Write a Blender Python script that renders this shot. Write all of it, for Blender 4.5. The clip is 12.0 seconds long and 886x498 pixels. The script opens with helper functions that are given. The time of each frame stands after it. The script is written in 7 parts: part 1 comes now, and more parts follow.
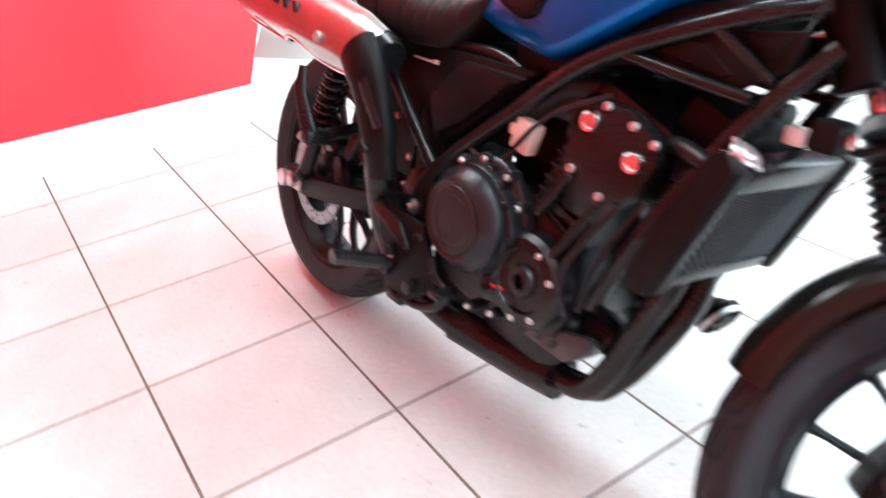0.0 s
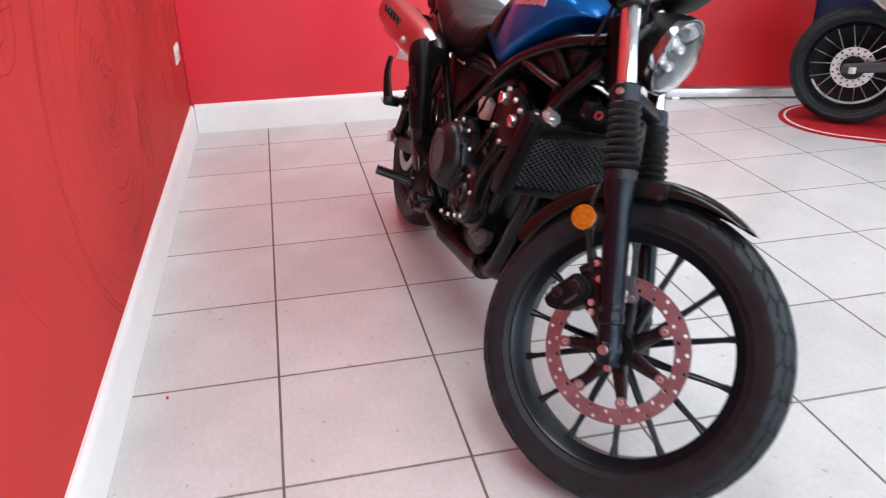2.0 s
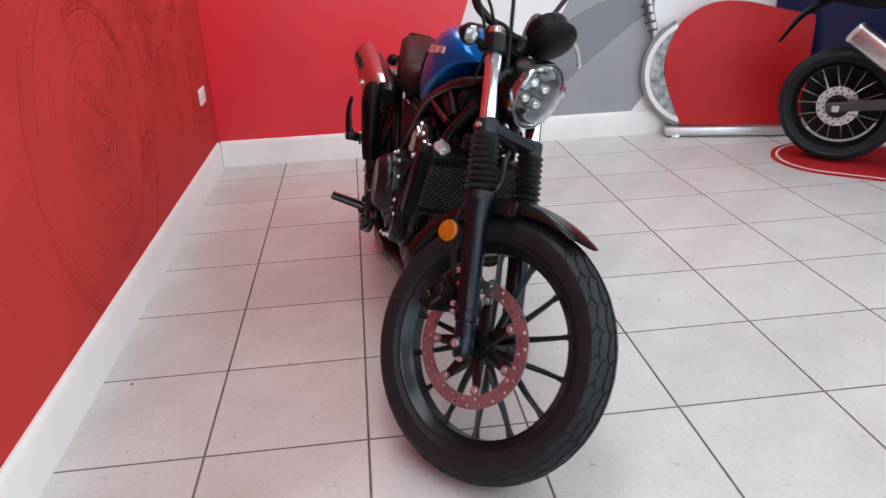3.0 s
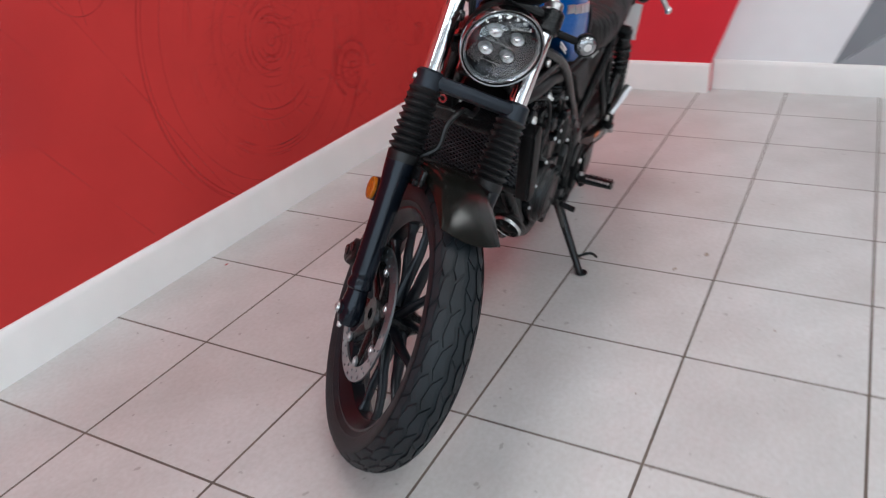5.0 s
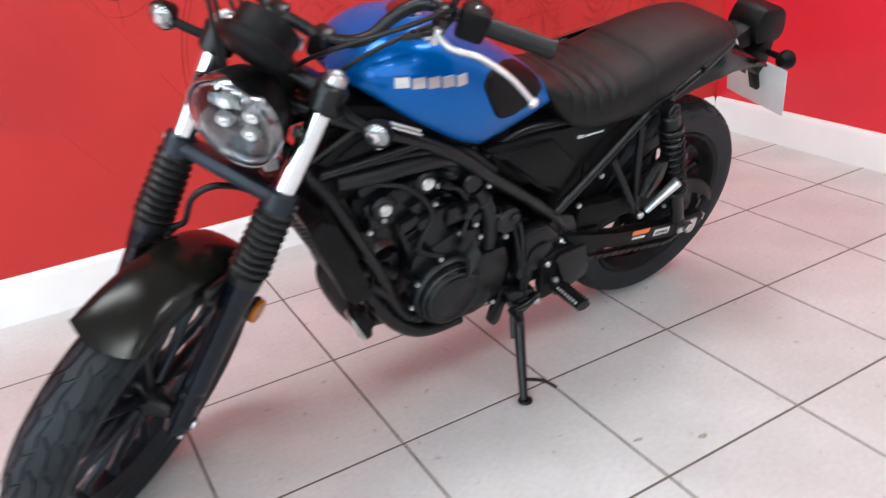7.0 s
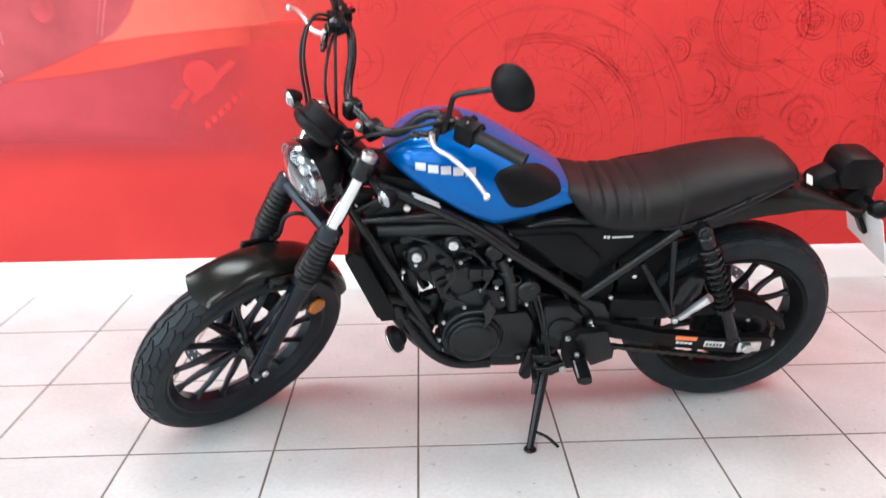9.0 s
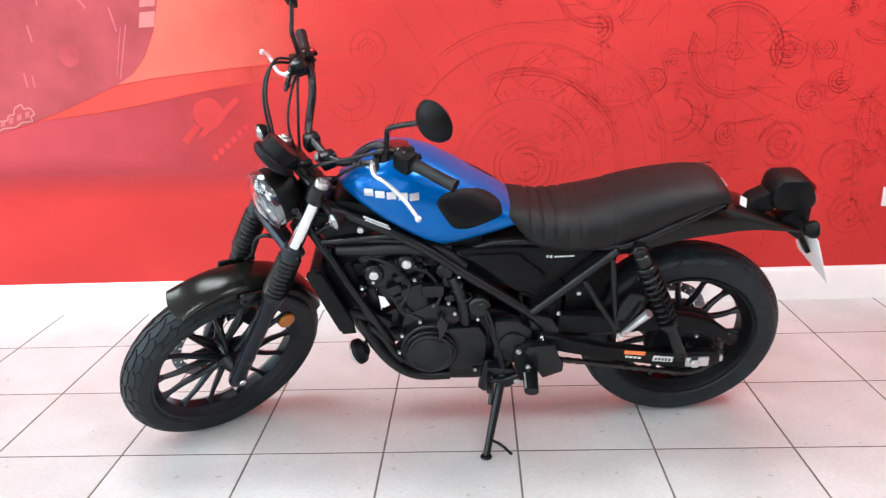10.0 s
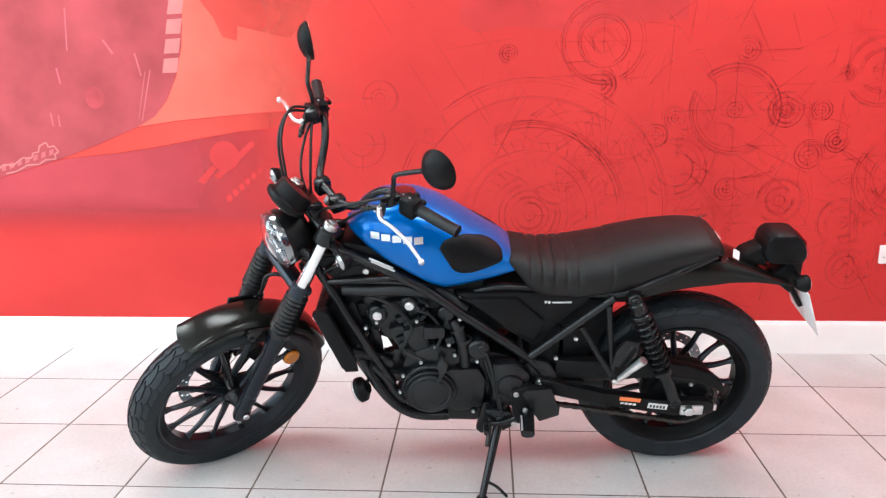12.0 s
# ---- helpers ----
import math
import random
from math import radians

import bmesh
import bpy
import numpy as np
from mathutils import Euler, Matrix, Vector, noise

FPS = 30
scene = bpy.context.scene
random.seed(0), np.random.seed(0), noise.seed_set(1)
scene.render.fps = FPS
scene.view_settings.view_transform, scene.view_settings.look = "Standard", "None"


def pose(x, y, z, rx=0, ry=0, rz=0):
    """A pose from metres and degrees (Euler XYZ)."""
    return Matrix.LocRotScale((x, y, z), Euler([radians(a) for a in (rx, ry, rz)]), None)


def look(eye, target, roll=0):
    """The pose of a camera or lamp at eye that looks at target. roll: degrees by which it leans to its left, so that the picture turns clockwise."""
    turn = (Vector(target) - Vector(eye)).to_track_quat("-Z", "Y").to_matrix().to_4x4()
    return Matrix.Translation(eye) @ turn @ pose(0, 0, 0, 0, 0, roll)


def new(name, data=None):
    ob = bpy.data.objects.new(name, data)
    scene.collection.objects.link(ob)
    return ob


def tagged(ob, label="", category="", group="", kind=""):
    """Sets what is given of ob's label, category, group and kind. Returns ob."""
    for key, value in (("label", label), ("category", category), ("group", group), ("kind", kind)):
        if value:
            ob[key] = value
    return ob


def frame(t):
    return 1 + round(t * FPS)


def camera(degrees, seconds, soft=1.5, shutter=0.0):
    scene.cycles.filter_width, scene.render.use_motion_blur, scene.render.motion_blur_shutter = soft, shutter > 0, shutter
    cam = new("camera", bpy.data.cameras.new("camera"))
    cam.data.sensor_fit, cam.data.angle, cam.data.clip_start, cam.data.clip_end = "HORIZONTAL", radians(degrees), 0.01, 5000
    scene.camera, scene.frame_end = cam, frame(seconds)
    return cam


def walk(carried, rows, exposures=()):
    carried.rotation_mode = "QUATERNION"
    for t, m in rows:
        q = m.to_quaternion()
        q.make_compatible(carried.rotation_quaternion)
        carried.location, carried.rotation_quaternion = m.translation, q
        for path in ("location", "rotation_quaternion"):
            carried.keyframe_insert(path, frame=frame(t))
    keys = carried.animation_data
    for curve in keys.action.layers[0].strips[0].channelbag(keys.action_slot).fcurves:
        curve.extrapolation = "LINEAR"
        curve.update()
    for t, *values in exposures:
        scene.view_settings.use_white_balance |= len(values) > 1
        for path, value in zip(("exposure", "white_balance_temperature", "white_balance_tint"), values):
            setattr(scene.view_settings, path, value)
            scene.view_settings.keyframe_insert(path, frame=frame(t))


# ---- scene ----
cam = camera(61.5, 12.0, 1.25, 0.6)
PATH = [
    (0, (-1.111, 0.953, 1.097), (0.367, 0.051, 0.096), -4.5),
    (0.5, (-1.357, 0.942, 1.093), (0.099, 0.004, 0.093), -0.7),
    (1, (-1.589, 0.821, 1.093), (-0.009, 0.061, 0.13), -3.1),
    (1.5, (-1.818, 0.785, 1.127), (-0.133, 0.245, 0.196), -2.2),
    (2, (-2.138, 0.762, 1.167), (-0.375, 0.381, 0.301), -1.0),
    (2.5, (-2.303, 0.625, 1.193), (-0.524, 0.231, 0.368), -3.0),
    (3, (-2.489, 0.373, 1.202), (-0.649, 0.185, 0.441), -2.5),
    (3.2, (-2.495, 0.284, 1.198), (-0.665, 0.173, 0.4), -5.0),
    (4.8, (-2.172, -0.614, 1.195), (-0.563, 0.143, 0.279), -4.9),
    (5, (-2.088, -0.687, 1.18), (-0.545, 0.2, 0.268), -4.9),
    (5.5, (-1.791, -0.854, 1.174), (-0.388, 0.244, 0.266), -4.8),
    (6, (-1.533, -1.069, 1.169), (-0.324, 0.273, 0.309), -4.7),
    (6.5, (-1.335, -1.227, 1.178), (-0.395, 0.299, 0.291), -6.2),
    (7, (-0.98, -1.275, 1.167), (-0.114, 0.305, 0.299), -4.1),
    (7.2, (-0.89, -1.29, 1.181), (-0.064, 0.31, 0.31), -3.6),
    (8.8, (-0.451, -1.816, 1.272), (-0.347, 0.046, 0.549), 0.4),
    (9, (-0.392, -1.873, 1.285), (-0.343, 0.01, 0.612), -0.8),
    (9.5, (-0.202, -1.981, 1.297), (-0.316, -0.08, 0.684), -1.7),
    (10, (-0.108, -2.047, 1.31), (-0.203, -0.14, 0.713), -2.3),
    (10.5, (-0.084, -2.064, 1.315), (-0.143, -0.155, 0.721), -1.7),
    (11, (-0.083, -2.075, 1.317), (-0.169, -0.161, 0.743), -1.4),
    (11.5, (-0.085, -2.098, 1.325), (-0.186, -0.167, 0.812), -1.2),
    (12, (-0.087, -2.126, 1.323), (-0.203, -0.186, 0.847), -0.8),
]
walk(cam, [(t, look(e, g, r)) for t, e, g, r in PATH],
     exposures=[(0, 0.74, 5720, -3), (0.5, 0.45, 5720, 0), (1.0, 0.15, 5770, 1), (1.5, -0.10, 5850, 5), (2.0, -0.34, 5930, 6), (2.5, -0.6, 6050, 6), (3.0, -0.74, 6100, 7),
                (5.0, -1.01, 6100, 7), (5.5, -1.03, 6100, 7), (6.0, -0.95, 6100, 7), (6.5, -0.74, 6100, 7), (7.0, -0.33, 6100, 7), (9.0, 0.02, 6000, 3), (9.5, 0.0, 6000, 3), (12.0, 0.04, 6000, 3)])

# ---- world and light ----
world = bpy.data.worlds.new("sky")
scene.world = world
world.use_nodes = True
_nt = world.node_tree
_sky = _nt.nodes.new("ShaderNodeTexSky")
_sky.sky_type, _sky.sun_disc = "NISHITA", False
_sky.sun_elevation, _sky.sun_rotation = radians(40), radians(215)
_nt.links.new(_sky.outputs[0], _nt.nodes["Background"].inputs[0])
_nt.nodes["Background"].inputs[1].default_value = 0.08


def window_light(name, m, w, h, watts, colour):
    lamp = bpy.data.lights.new(name, "AREA")
    lamp.shape, lamp.size, lamp.size_y, lamp.energy, lamp.color = "RECTANGLE", w, h, watts, colour
    ob = new(name, lamp)
    ob.matrix_world = m
    return ob


# daylight that enters by the shop windows
window_light("daylight_south", look((-1.8, -5.9, 1.75), (-1.8, 0, 1.2)), 6.2, 2.4, 120, (0.92, 0.965, 1.0))
window_light("daylight_west", look((-5.4, -2.05, 1.75), (0, -2.05, 1.2)), 6.2, 2.4, 250, (0.82, 0.925, 1.0))
# ceiling panels out of view, inferred from tank highlights, spread to add top light
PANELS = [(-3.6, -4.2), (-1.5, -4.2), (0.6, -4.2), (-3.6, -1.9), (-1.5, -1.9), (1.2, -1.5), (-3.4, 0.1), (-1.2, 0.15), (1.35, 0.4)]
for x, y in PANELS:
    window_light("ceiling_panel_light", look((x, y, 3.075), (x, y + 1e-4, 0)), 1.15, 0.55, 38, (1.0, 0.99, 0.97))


# ---- building helpers ----
def finish(name, bm, material, smooth=38):
    bmesh.ops.recalc_face_normals(bm, faces=bm.faces)
    me = bpy.data.meshes.new(name)
    bm.to_mesh(me)
    bm.free()
    if material:
        me.materials.append(material)
    if smooth:
        me.shade_smooth()
        me.set_sharp_from_angle(angle=radians(smooth))
    return me


def part(name, bm, material, parent, label="", smooth=38, kind=""):
    ob = new(name, finish(name, bm, material, smooth))
    ob.parent = parent
    return tagged(ob, label, kind=kind)


def thing(name, label, category, m=None, group="", kind=""):
    ob = new(name)
    ob.empty_display_size = 0.1
    if m:
        ob.matrix_world = m
    return tagged(ob, label, category, group, kind)


def solid(name, bm, material, label, category, m=None, group="", kind="", smooth=38):
    ob = new(name, finish(name, bm, material, smooth))
    if m:
        ob.matrix_world = m
    return tagged(ob, label, category, group, kind)


def glide(pts, n):
    """Points along a smooth curve through pts."""
    p = [Vector(q) for q in pts]
    if len(p) < 3 or n < 2:
        return p
    out = []
    for i in range(len(p) - 1):
        b, c = p[i], p[i + 1]
        a = p[i - 1] if i else b * 2 - c
        d = p[i + 2] if i + 2 < len(p) else c * 2 - b
        for k in range(n):
            t = k / n
            out.append(0.5 * (2 * b + (c - a) * t + (2 * a - 5 * b + 4 * c - d) * t * t + (3 * b - a - 3 * c + d) * t ** 3))
    return out + [p[-1]]


def bridge(bm, rings, closed=False, caps=True):
    rows = [[bm.verts.new(v) for v in ring] for ring in rings]
    count = len(rows[0])
    for i in range(len(rows) - (0 if closed else 1)):
        a, b = rows[i], rows[(i + 1) % len(rows)]
        for k in range(count):
            bm.faces.new((a[k], a[(k + 1) % count], b[(k + 1) % count], b[k]))
    if caps and not closed:
        bm.faces.new(rows[0][::-1])
        bm.faces.new(rows[-1])
    return rows


def tube(pts, r, seg=10, n=6, bm=None, flat=1.0, side=None):
    """A bar along a curve; r: one radius or one for each end; flat squeezes it across."""
    bm = bm or bmesh.new()
    path = glide(pts, n)
    r0, r1 = r if isinstance(r, (tuple, list)) else (r, r)
    t = (path[1] - path[0]).normalized()
    u = Vector(side) if side else t.orthogonal()
    u = (u - t * u.dot(t)).normalized()
    rings = []
    for i, p in enumerate(path):
        a, b = path[max(i - 1, 0)], path[min(i + 1, len(path) - 1)]
        t = (b - a).normalized()
        u = (u - t * u.dot(t)).normalized()
        v = t.cross(u)
        rr = r0 + (r1 - r0) * i / max(1, len(path) - 1)
        rings.append([p + rr * (math.cos(2 * math.pi * k / seg) * u + flat * math.sin(2 * math.pi * k / seg) * v) for k in range(seg)])
    bridge(bm, rings)
    return bm


def along(p0, p1):
    d = Vector(p1) - Vector(p0)
    return Matrix.Translation(p0) @ d.to_track_quat("Z", "Y").to_matrix().to_4x4()


def lathe(profile, m=None, seg=32, closed=False, bm=None):
    """Turns (radius, height) round the z axis of m."""
    bm, m = bm or bmesh.new(), m or Matrix()
    rows = []
    for r, h in profile:
        if r < 1e-6:
            rows.append([bm.verts.new(m @ Vector((0, 0, h)))])
        else:
            rows.append([bm.verts.new(m @ Vector((r * math.cos(2 * math.pi * k / seg), r * math.sin(2 * math.pi * k / seg), h))) for k in range(seg)])
    for i in range(len(rows) - (0 if closed else 1)):
        a, b = rows[i], rows[(i + 1) % len(rows)]
        for k in range(seg):
            j = (k + 1) % seg
            if len(a) == 1 and len(b) == 1:
                break
            if len(a) == 1:
                bm.faces.new((a[0], b[j], b[k]))
            elif len(b) == 1:
                bm.faces.new((a[k], a[j], b[0]))
            else:
                bm.faces.new((a[k], a[j], b[j], b[k]))
    return bm


def rod(p0, p1, r, seg=16, bm=None, chamfer=0.0):
    h = (Vector(p1) - Vector(p0)).length
    c = chamfer or min(r, h) * 0.18
    return lathe([(0, 0), (r - c, 0), (r, c), (r, h - c), (r - c, h), (0, h)], along(p0, p1), seg, bm=bm)


def block(size, m=None, bevel=0.0, bm=None, steps=2):
    bm = bm or bmesh.new()
    made = bmesh.ops.create_cube(bm, size=1.0, matrix=(m or Matrix()) @ Matrix.Diagonal((*size, 1)))
    if bevel:
        edges = {e for v in made["verts"] for e in v.link_edges}
        bmesh.ops.bevel(bm, geom=list(edges), offset=bevel, segments=steps, affect="EDGES", profile=0.5)
    return bm


def slab(outline, y0, y1, bevel=0.004, bm=None):
    """An outline of (x, z) made thick from y0 to y1, its edges rounded."""
    bm = bm or bmesh.new()
    a = [bm.verts.new((x, y0, z)) for x, z in outline]
    b = [bm.verts.new((x, y1, z)) for x, z in outline]
    faces = [bm.faces.new(a), bm.faces.new(b[::-1])]
    for k in range(len(a)):
        j = (k + 1) % len(a)
        faces.append(bm.faces.new((a[j], a[k], b[k], b[j])))
    if bevel:
        edges = {e for f in faces for e in f.edges}
        bmesh.ops.bevel(bm, geom=list(edges), offset=bevel, segments=2, affect="EDGES", profile=0.5)
    return bm


def merged(*made):
    bm = bmesh.new()
    for other in made:
        me = bpy.data.meshes.new("piece")
        other.to_mesh(me)
        other.free()
        bm.from_mesh(me)
        bpy.data.meshes.remove(me)
    return bm


def interp(x, table):
    xs = [a for a, _ in table]
    return float(np.interp(x, xs, [b for _, b in table]))


# ---- materials ----
def mat(name, colour, rough=0.5, metal=0.0, var=0.18, scale=14.0, bump=0.15, bscale=220.0, coat=0.0, tint=None, emit=0.0, spec=0.5, rvar=0.12, pieces=False):
    m = bpy.data.materials.new(name)
    m.use_nodes = True
    nt = m.node_tree
    bsdf = nt.nodes["Principled BSDF"]
    co = nt.nodes.new("ShaderNodeTexCoord")
    big, fine = nt.nodes.new("ShaderNodeTexNoise"), nt.nodes.new("ShaderNodeTexNoise")
    big.inputs["Scale"].default_value, big.inputs["Detail"].default_value = scale, 5
    fine.inputs["Scale"].default_value, fine.inputs["Detail"].default_value = bscale, 3
    for n in (big, fine):
        nt.links.new(co.outputs["Object"], n.inputs["Vector"])
    ramp = nt.nodes.new("ShaderNodeValToRGB")
    ramp.color_ramp.elements[0].position, ramp.color_ramp.elements[1].position = 0.3, 0.7
    other = tint or tuple(min(1.0, c * (1 + var)) for c in colour)
    ramp.color_ramp.elements[0].color = (*[c * (1 - var) for c in colour], 1)
    ramp.color_ramp.elements[1].color = (*other, 1)
    nt.links.new(big.outputs["Fac"], ramp.inputs["Fac"])
    last = ramp.outputs[0]
    if pieces:
        info, hsv, rng = nt.nodes.new("ShaderNodeObjectInfo"), nt.nodes.new("ShaderNodeHueSaturation"), nt.nodes.new("ShaderNodeMapRange")
        rng.inputs["To Min"].default_value, rng.inputs["To Max"].default_value = 0.95, 1.04
        nt.links.new(info.outputs["Random"], rng.inputs["Value"])
        nt.links.new(rng.outputs[0], hsv.inputs["Value"])
        nt.links.new(last, hsv.inputs["Color"])
        last = hsv.outputs[0]
    nt.links.new(last, bsdf.inputs["Base Color"])
    rr = nt.nodes.new("ShaderNodeMapRange")
    rr.inputs["To Min"].default_value, rr.inputs["To Max"].default_value = max(0.02, rough - rvar * rough), min(1, rough + rvar * rough)
    nt.links.new(fine.outputs["Fac"], rr.inputs["Value"])
    nt.links.new(rr.outputs[0], bsdf.inputs["Roughness"])
    bsdf.inputs["Metallic"].default_value = metal
    bsdf.inputs["Specular IOR Level"].default_value = spec
    bsdf.inputs["Coat Weight"].default_value = coat
    bsdf.inputs["Coat Roughness"].default_value = 0.06
    if bump:
        bp = nt.nodes.new("ShaderNodeBump")
        bp.inputs["Strength"].default_value, bp.inputs["Distance"].default_value = bump, 0.002
        nt.links.new(fine.outputs["Fac"], bp.inputs["Height"])
        nt.links.new(bp.outputs[0], bsdf.inputs["Normal"])
    if emit:
        bsdf.inputs["Emission Color"].default_value, bsdf.inputs["Emission Strength"].default_value = (*colour, 1), emit
    return m


def glass(name, tint=(1, 1, 1), rough=0.02):
    m = bpy.data.materials.new(name)
    m.use_nodes = True
    b = m.node_tree.nodes["Principled BSDF"]
    b.inputs["Base Color"].default_value = (*tint, 1)
    b.inputs["Roughness"].default_value, b.inputs["Transmission Weight"].default_value, b.inputs["IOR"].default_value = rough, 1.0, 1.45
    return m


def fade_print(name, full, x0, x1, z0=0.0, z1=0.0):
    """A print whose ink thins out along the wall from x0 to x1, and down from z1 to z0."""
    m = mat(name, full, 0.50, var=0.10, scale=3.0, bump=0.1, bscale=60, spec=0.08)
    nt = m.node_tree
    bsdf, out = nt.nodes["Principled BSDF"], nt.nodes["Material Output"]
    co, sep, rng_, blot, add, mix, bare = (nt.nodes.new(k) for k in ("ShaderNodeTexCoord", "ShaderNodeSeparateXYZ", "ShaderNodeMapRange", "ShaderNodeTexNoise", "ShaderNodeMath", "ShaderNodeMixShader", "ShaderNodeBsdfTransparent"))
    blot.inputs["Scale"].default_value, blot.inputs["Detail"].default_value = 4.0, 6
    add.operation = "MULTIPLY_ADD"
    add.inputs[1].default_value = 0.35
    nt.links.new(co.outputs["Object"], sep.inputs[0])
    nt.links.new(co.outputs["Object"], blot.inputs["Vector"])
    nt.links.new(blot.outputs["Fac"], add.inputs[0])
    nt.links.new(sep.outputs["X"], add.inputs[2])
    nt.links.new(add.outputs[0], rng_.inputs["Value"])
    rng_.interpolation_type = "SMOOTHSTEP"
    rng_.inputs["From Min"].default_value, rng_.inputs["From Max"].default_value = x0 + 0.175, x1 + 0.175
    thin = rng_.outputs[0]
    if z1 > z0:
        low, most = nt.nodes.new("ShaderNodeMapRange"), nt.nodes.new("ShaderNodeMath")
        low.interpolation_type, most.operation = "SMOOTHSTEP", "MAXIMUM"
        low.inputs["From Min"].default_value, low.inputs["From Max"].default_value = z1, z0
        nt.links.new(sep.outputs["Z"], low.inputs["Value"])
        nt.links.new(low.outputs[0], most.inputs[0])
        nt.links.new(thin, most.inputs[1])
        thin = most.outputs[0]
    nt.links.new(thin, mix.inputs[0])
    nt.links.new(bsdf.outputs[0], mix.inputs[1])
    nt.links.new(bare.outputs[0], mix.inputs[2])
    nt.links.new(mix.outputs[0], out.inputs["Surface"])
    return m


def worn_print(m, scale, x0, x1, most):
    """Line work whose ink comes and goes in patches, and thins towards x0."""
    nt = m.node_tree
    bsdf, out = nt.nodes["Principled BSDF"], nt.nodes["Material Output"]
    co, blot, sep, keep, far, cut, mix, bare = (nt.nodes.new(k) for k in ("ShaderNodeTexCoord", "ShaderNodeTexNoise", "ShaderNodeSeparateXYZ", "ShaderNodeMapRange", "ShaderNodeMapRange", "ShaderNodeMath", "ShaderNodeMixShader", "ShaderNodeBsdfTransparent"))
    blot.inputs["Scale"].default_value, blot.inputs["Detail"].default_value = scale, 5
    keep.inputs["From Min"].default_value, keep.inputs["From Max"].default_value = 0.40, 0.60
    keep.inputs["To Max"].default_value = most
    far.inputs["From Min"].default_value, far.inputs["From Max"].default_value = x0, x1
    cut.operation = "MULTIPLY"
    nt.links.new(co.outputs["Object"], blot.inputs["Vector"])
    nt.links.new(co.outputs["Object"], sep.inputs[0])
    nt.links.new(blot.outputs["Fac"], keep.inputs["Value"])
    nt.links.new(sep.outputs["X"], far.inputs["Value"])
    nt.links.new(keep.outputs[0], cut.inputs[0])
    nt.links.new(far.outputs[0], cut.inputs[1])
    nt.links.new(cut.outputs[0], mix.inputs[0])
    nt.links.new(bare.outputs[0], mix.inputs[1])
    nt.links.new(bsdf.outputs[0], mix.inputs[2])
    nt.links.new(mix.outputs[0], out.inputs["Surface"])


M_TILE = mat("floor_tile", (0.575, 0.578, 0.572), 0.30, var=0.07, scale=5, bump=0.10, bscale=70, pieces=True)


def weather(m, strength, grain, speck):
    """Adds fine mottling, cloudy wear and a few dark specks to a tile."""
    nt = m.node_tree
    bsdf = nt.nodes["Principled BSDF"]
    last = bsdf.inputs["Base Color"].links[0].from_socket
    geo = nt.nodes.new("ShaderNodeNewGeometry")
    for scale, detail, lo, hi, dark in ((grain, 4, 0.30, 0.75, 1 - strength), (2.2, 6, 0.35, 0.70, 1 - strength * 1.1), (speck, 2, 0.70, 0.735, 0.72)):
        noise, rng_, mix = nt.nodes.new("ShaderNodeTexNoise"), nt.nodes.new("ShaderNodeMapRange"), nt.nodes.new("ShaderNodeMix")
        noise.inputs["Scale"].default_value, noise.inputs["Detail"].default_value = scale, detail
        nt.links.new(geo.outputs["Position"], noise.inputs["Vector"])
        rng_.inputs["From Min"].default_value, rng_.inputs["From Max"].default_value = lo, hi
        rng_.clamp = True
        nt.links.new(noise.outputs["Fac"], rng_.inputs["Value"])
        mix.data_type, mix.blend_type = "RGBA", "MULTIPLY"
        nt.links.new(rng_.outputs[0], mix.inputs["Factor"])
        nt.links.new(last, mix.inputs["A"])
        mix.inputs["B"].default_value = (dark, dark * 0.985, dark * 0.965, 1)
        last = mix.outputs["Result"]
    nt.links.new(last, bsdf.inputs["Base Color"])


weather(M_TILE, 0.11, 75.0, 30.0)
M_GROUT = mat("grout", (0.135, 0.110, 0.092), 0.9, var=0.3, scale=9)
M_MURAL = mat("mural_print", (0.50, 0.0415, 0.0390), 0.58, var=0.10, scale=1.6, bump=0.12, bscale=60, tint=(0.56, 0.0490, 0.0445), spec=0.03)
M_LINE = mat("mural_line", (0.350, 0.0265, 0.0290), 0.58, var=0.30, scale=6, bump=0, spec=0.03)
M_LINE_SOFT = mat("mural_soft_line", (0.405, 0.0300, 0.0310), 0.58, var=0.30, scale=6, bump=0, spec=0.03)
M_LINE_FAINT = mat("mural_faint_line", (0.435, 0.0325, 0.0330), 0.58, var=0.20, scale=6, bump=0, spec=0.03)
worn_print(M_LINE, 9, -1.3, -0.3, 0.85)
worn_print(M_LINE_SOFT, 7, -0.45, 0.35, 0.9)
worn_print(M_LINE_FAINT, 5, -1.2, -0.6, 0.75)
M_MARK = mat("mural_faint_mark", (0.510, 0.050, 0.050), 0.5, var=0.12, scale=5, bump=0, spec=0.05)
M_SHIELD = mat("satin_steel_shield", (0.48, 0.46, 0.44), 0.26, 1.0, var=0.1, scale=12, bump=0.06)
M_RED_WALL = mat("red_wall_paint", (0.66, 0.022, 0.038), 0.32, var=0.06, scale=2, bump=0.1, bscale=70, spec=0.5)
M_BOARD = mat("red_board_print", (0.44, 0.012, 0.016), 0.34, var=0.12, scale=4, bump=0.08, bscale=70, spec=0.3)
M_DARK_CHROME = mat("smoked_chrome", (0.30, 0.31, 0.32), 0.14, 1.0, var=0.1, bump=0.0)
M_ARCH = mat("mottled_grey_board", (0.30, 0.31, 0.32), 0.3, 0.3, var=0.6, scale=22, bump=0.2)
M_WHITE = mat("white_wall_paint", (0.80, 0.81, 0.825), 0.6, var=0.04, scale=3, bump=0.1, bscale=80)
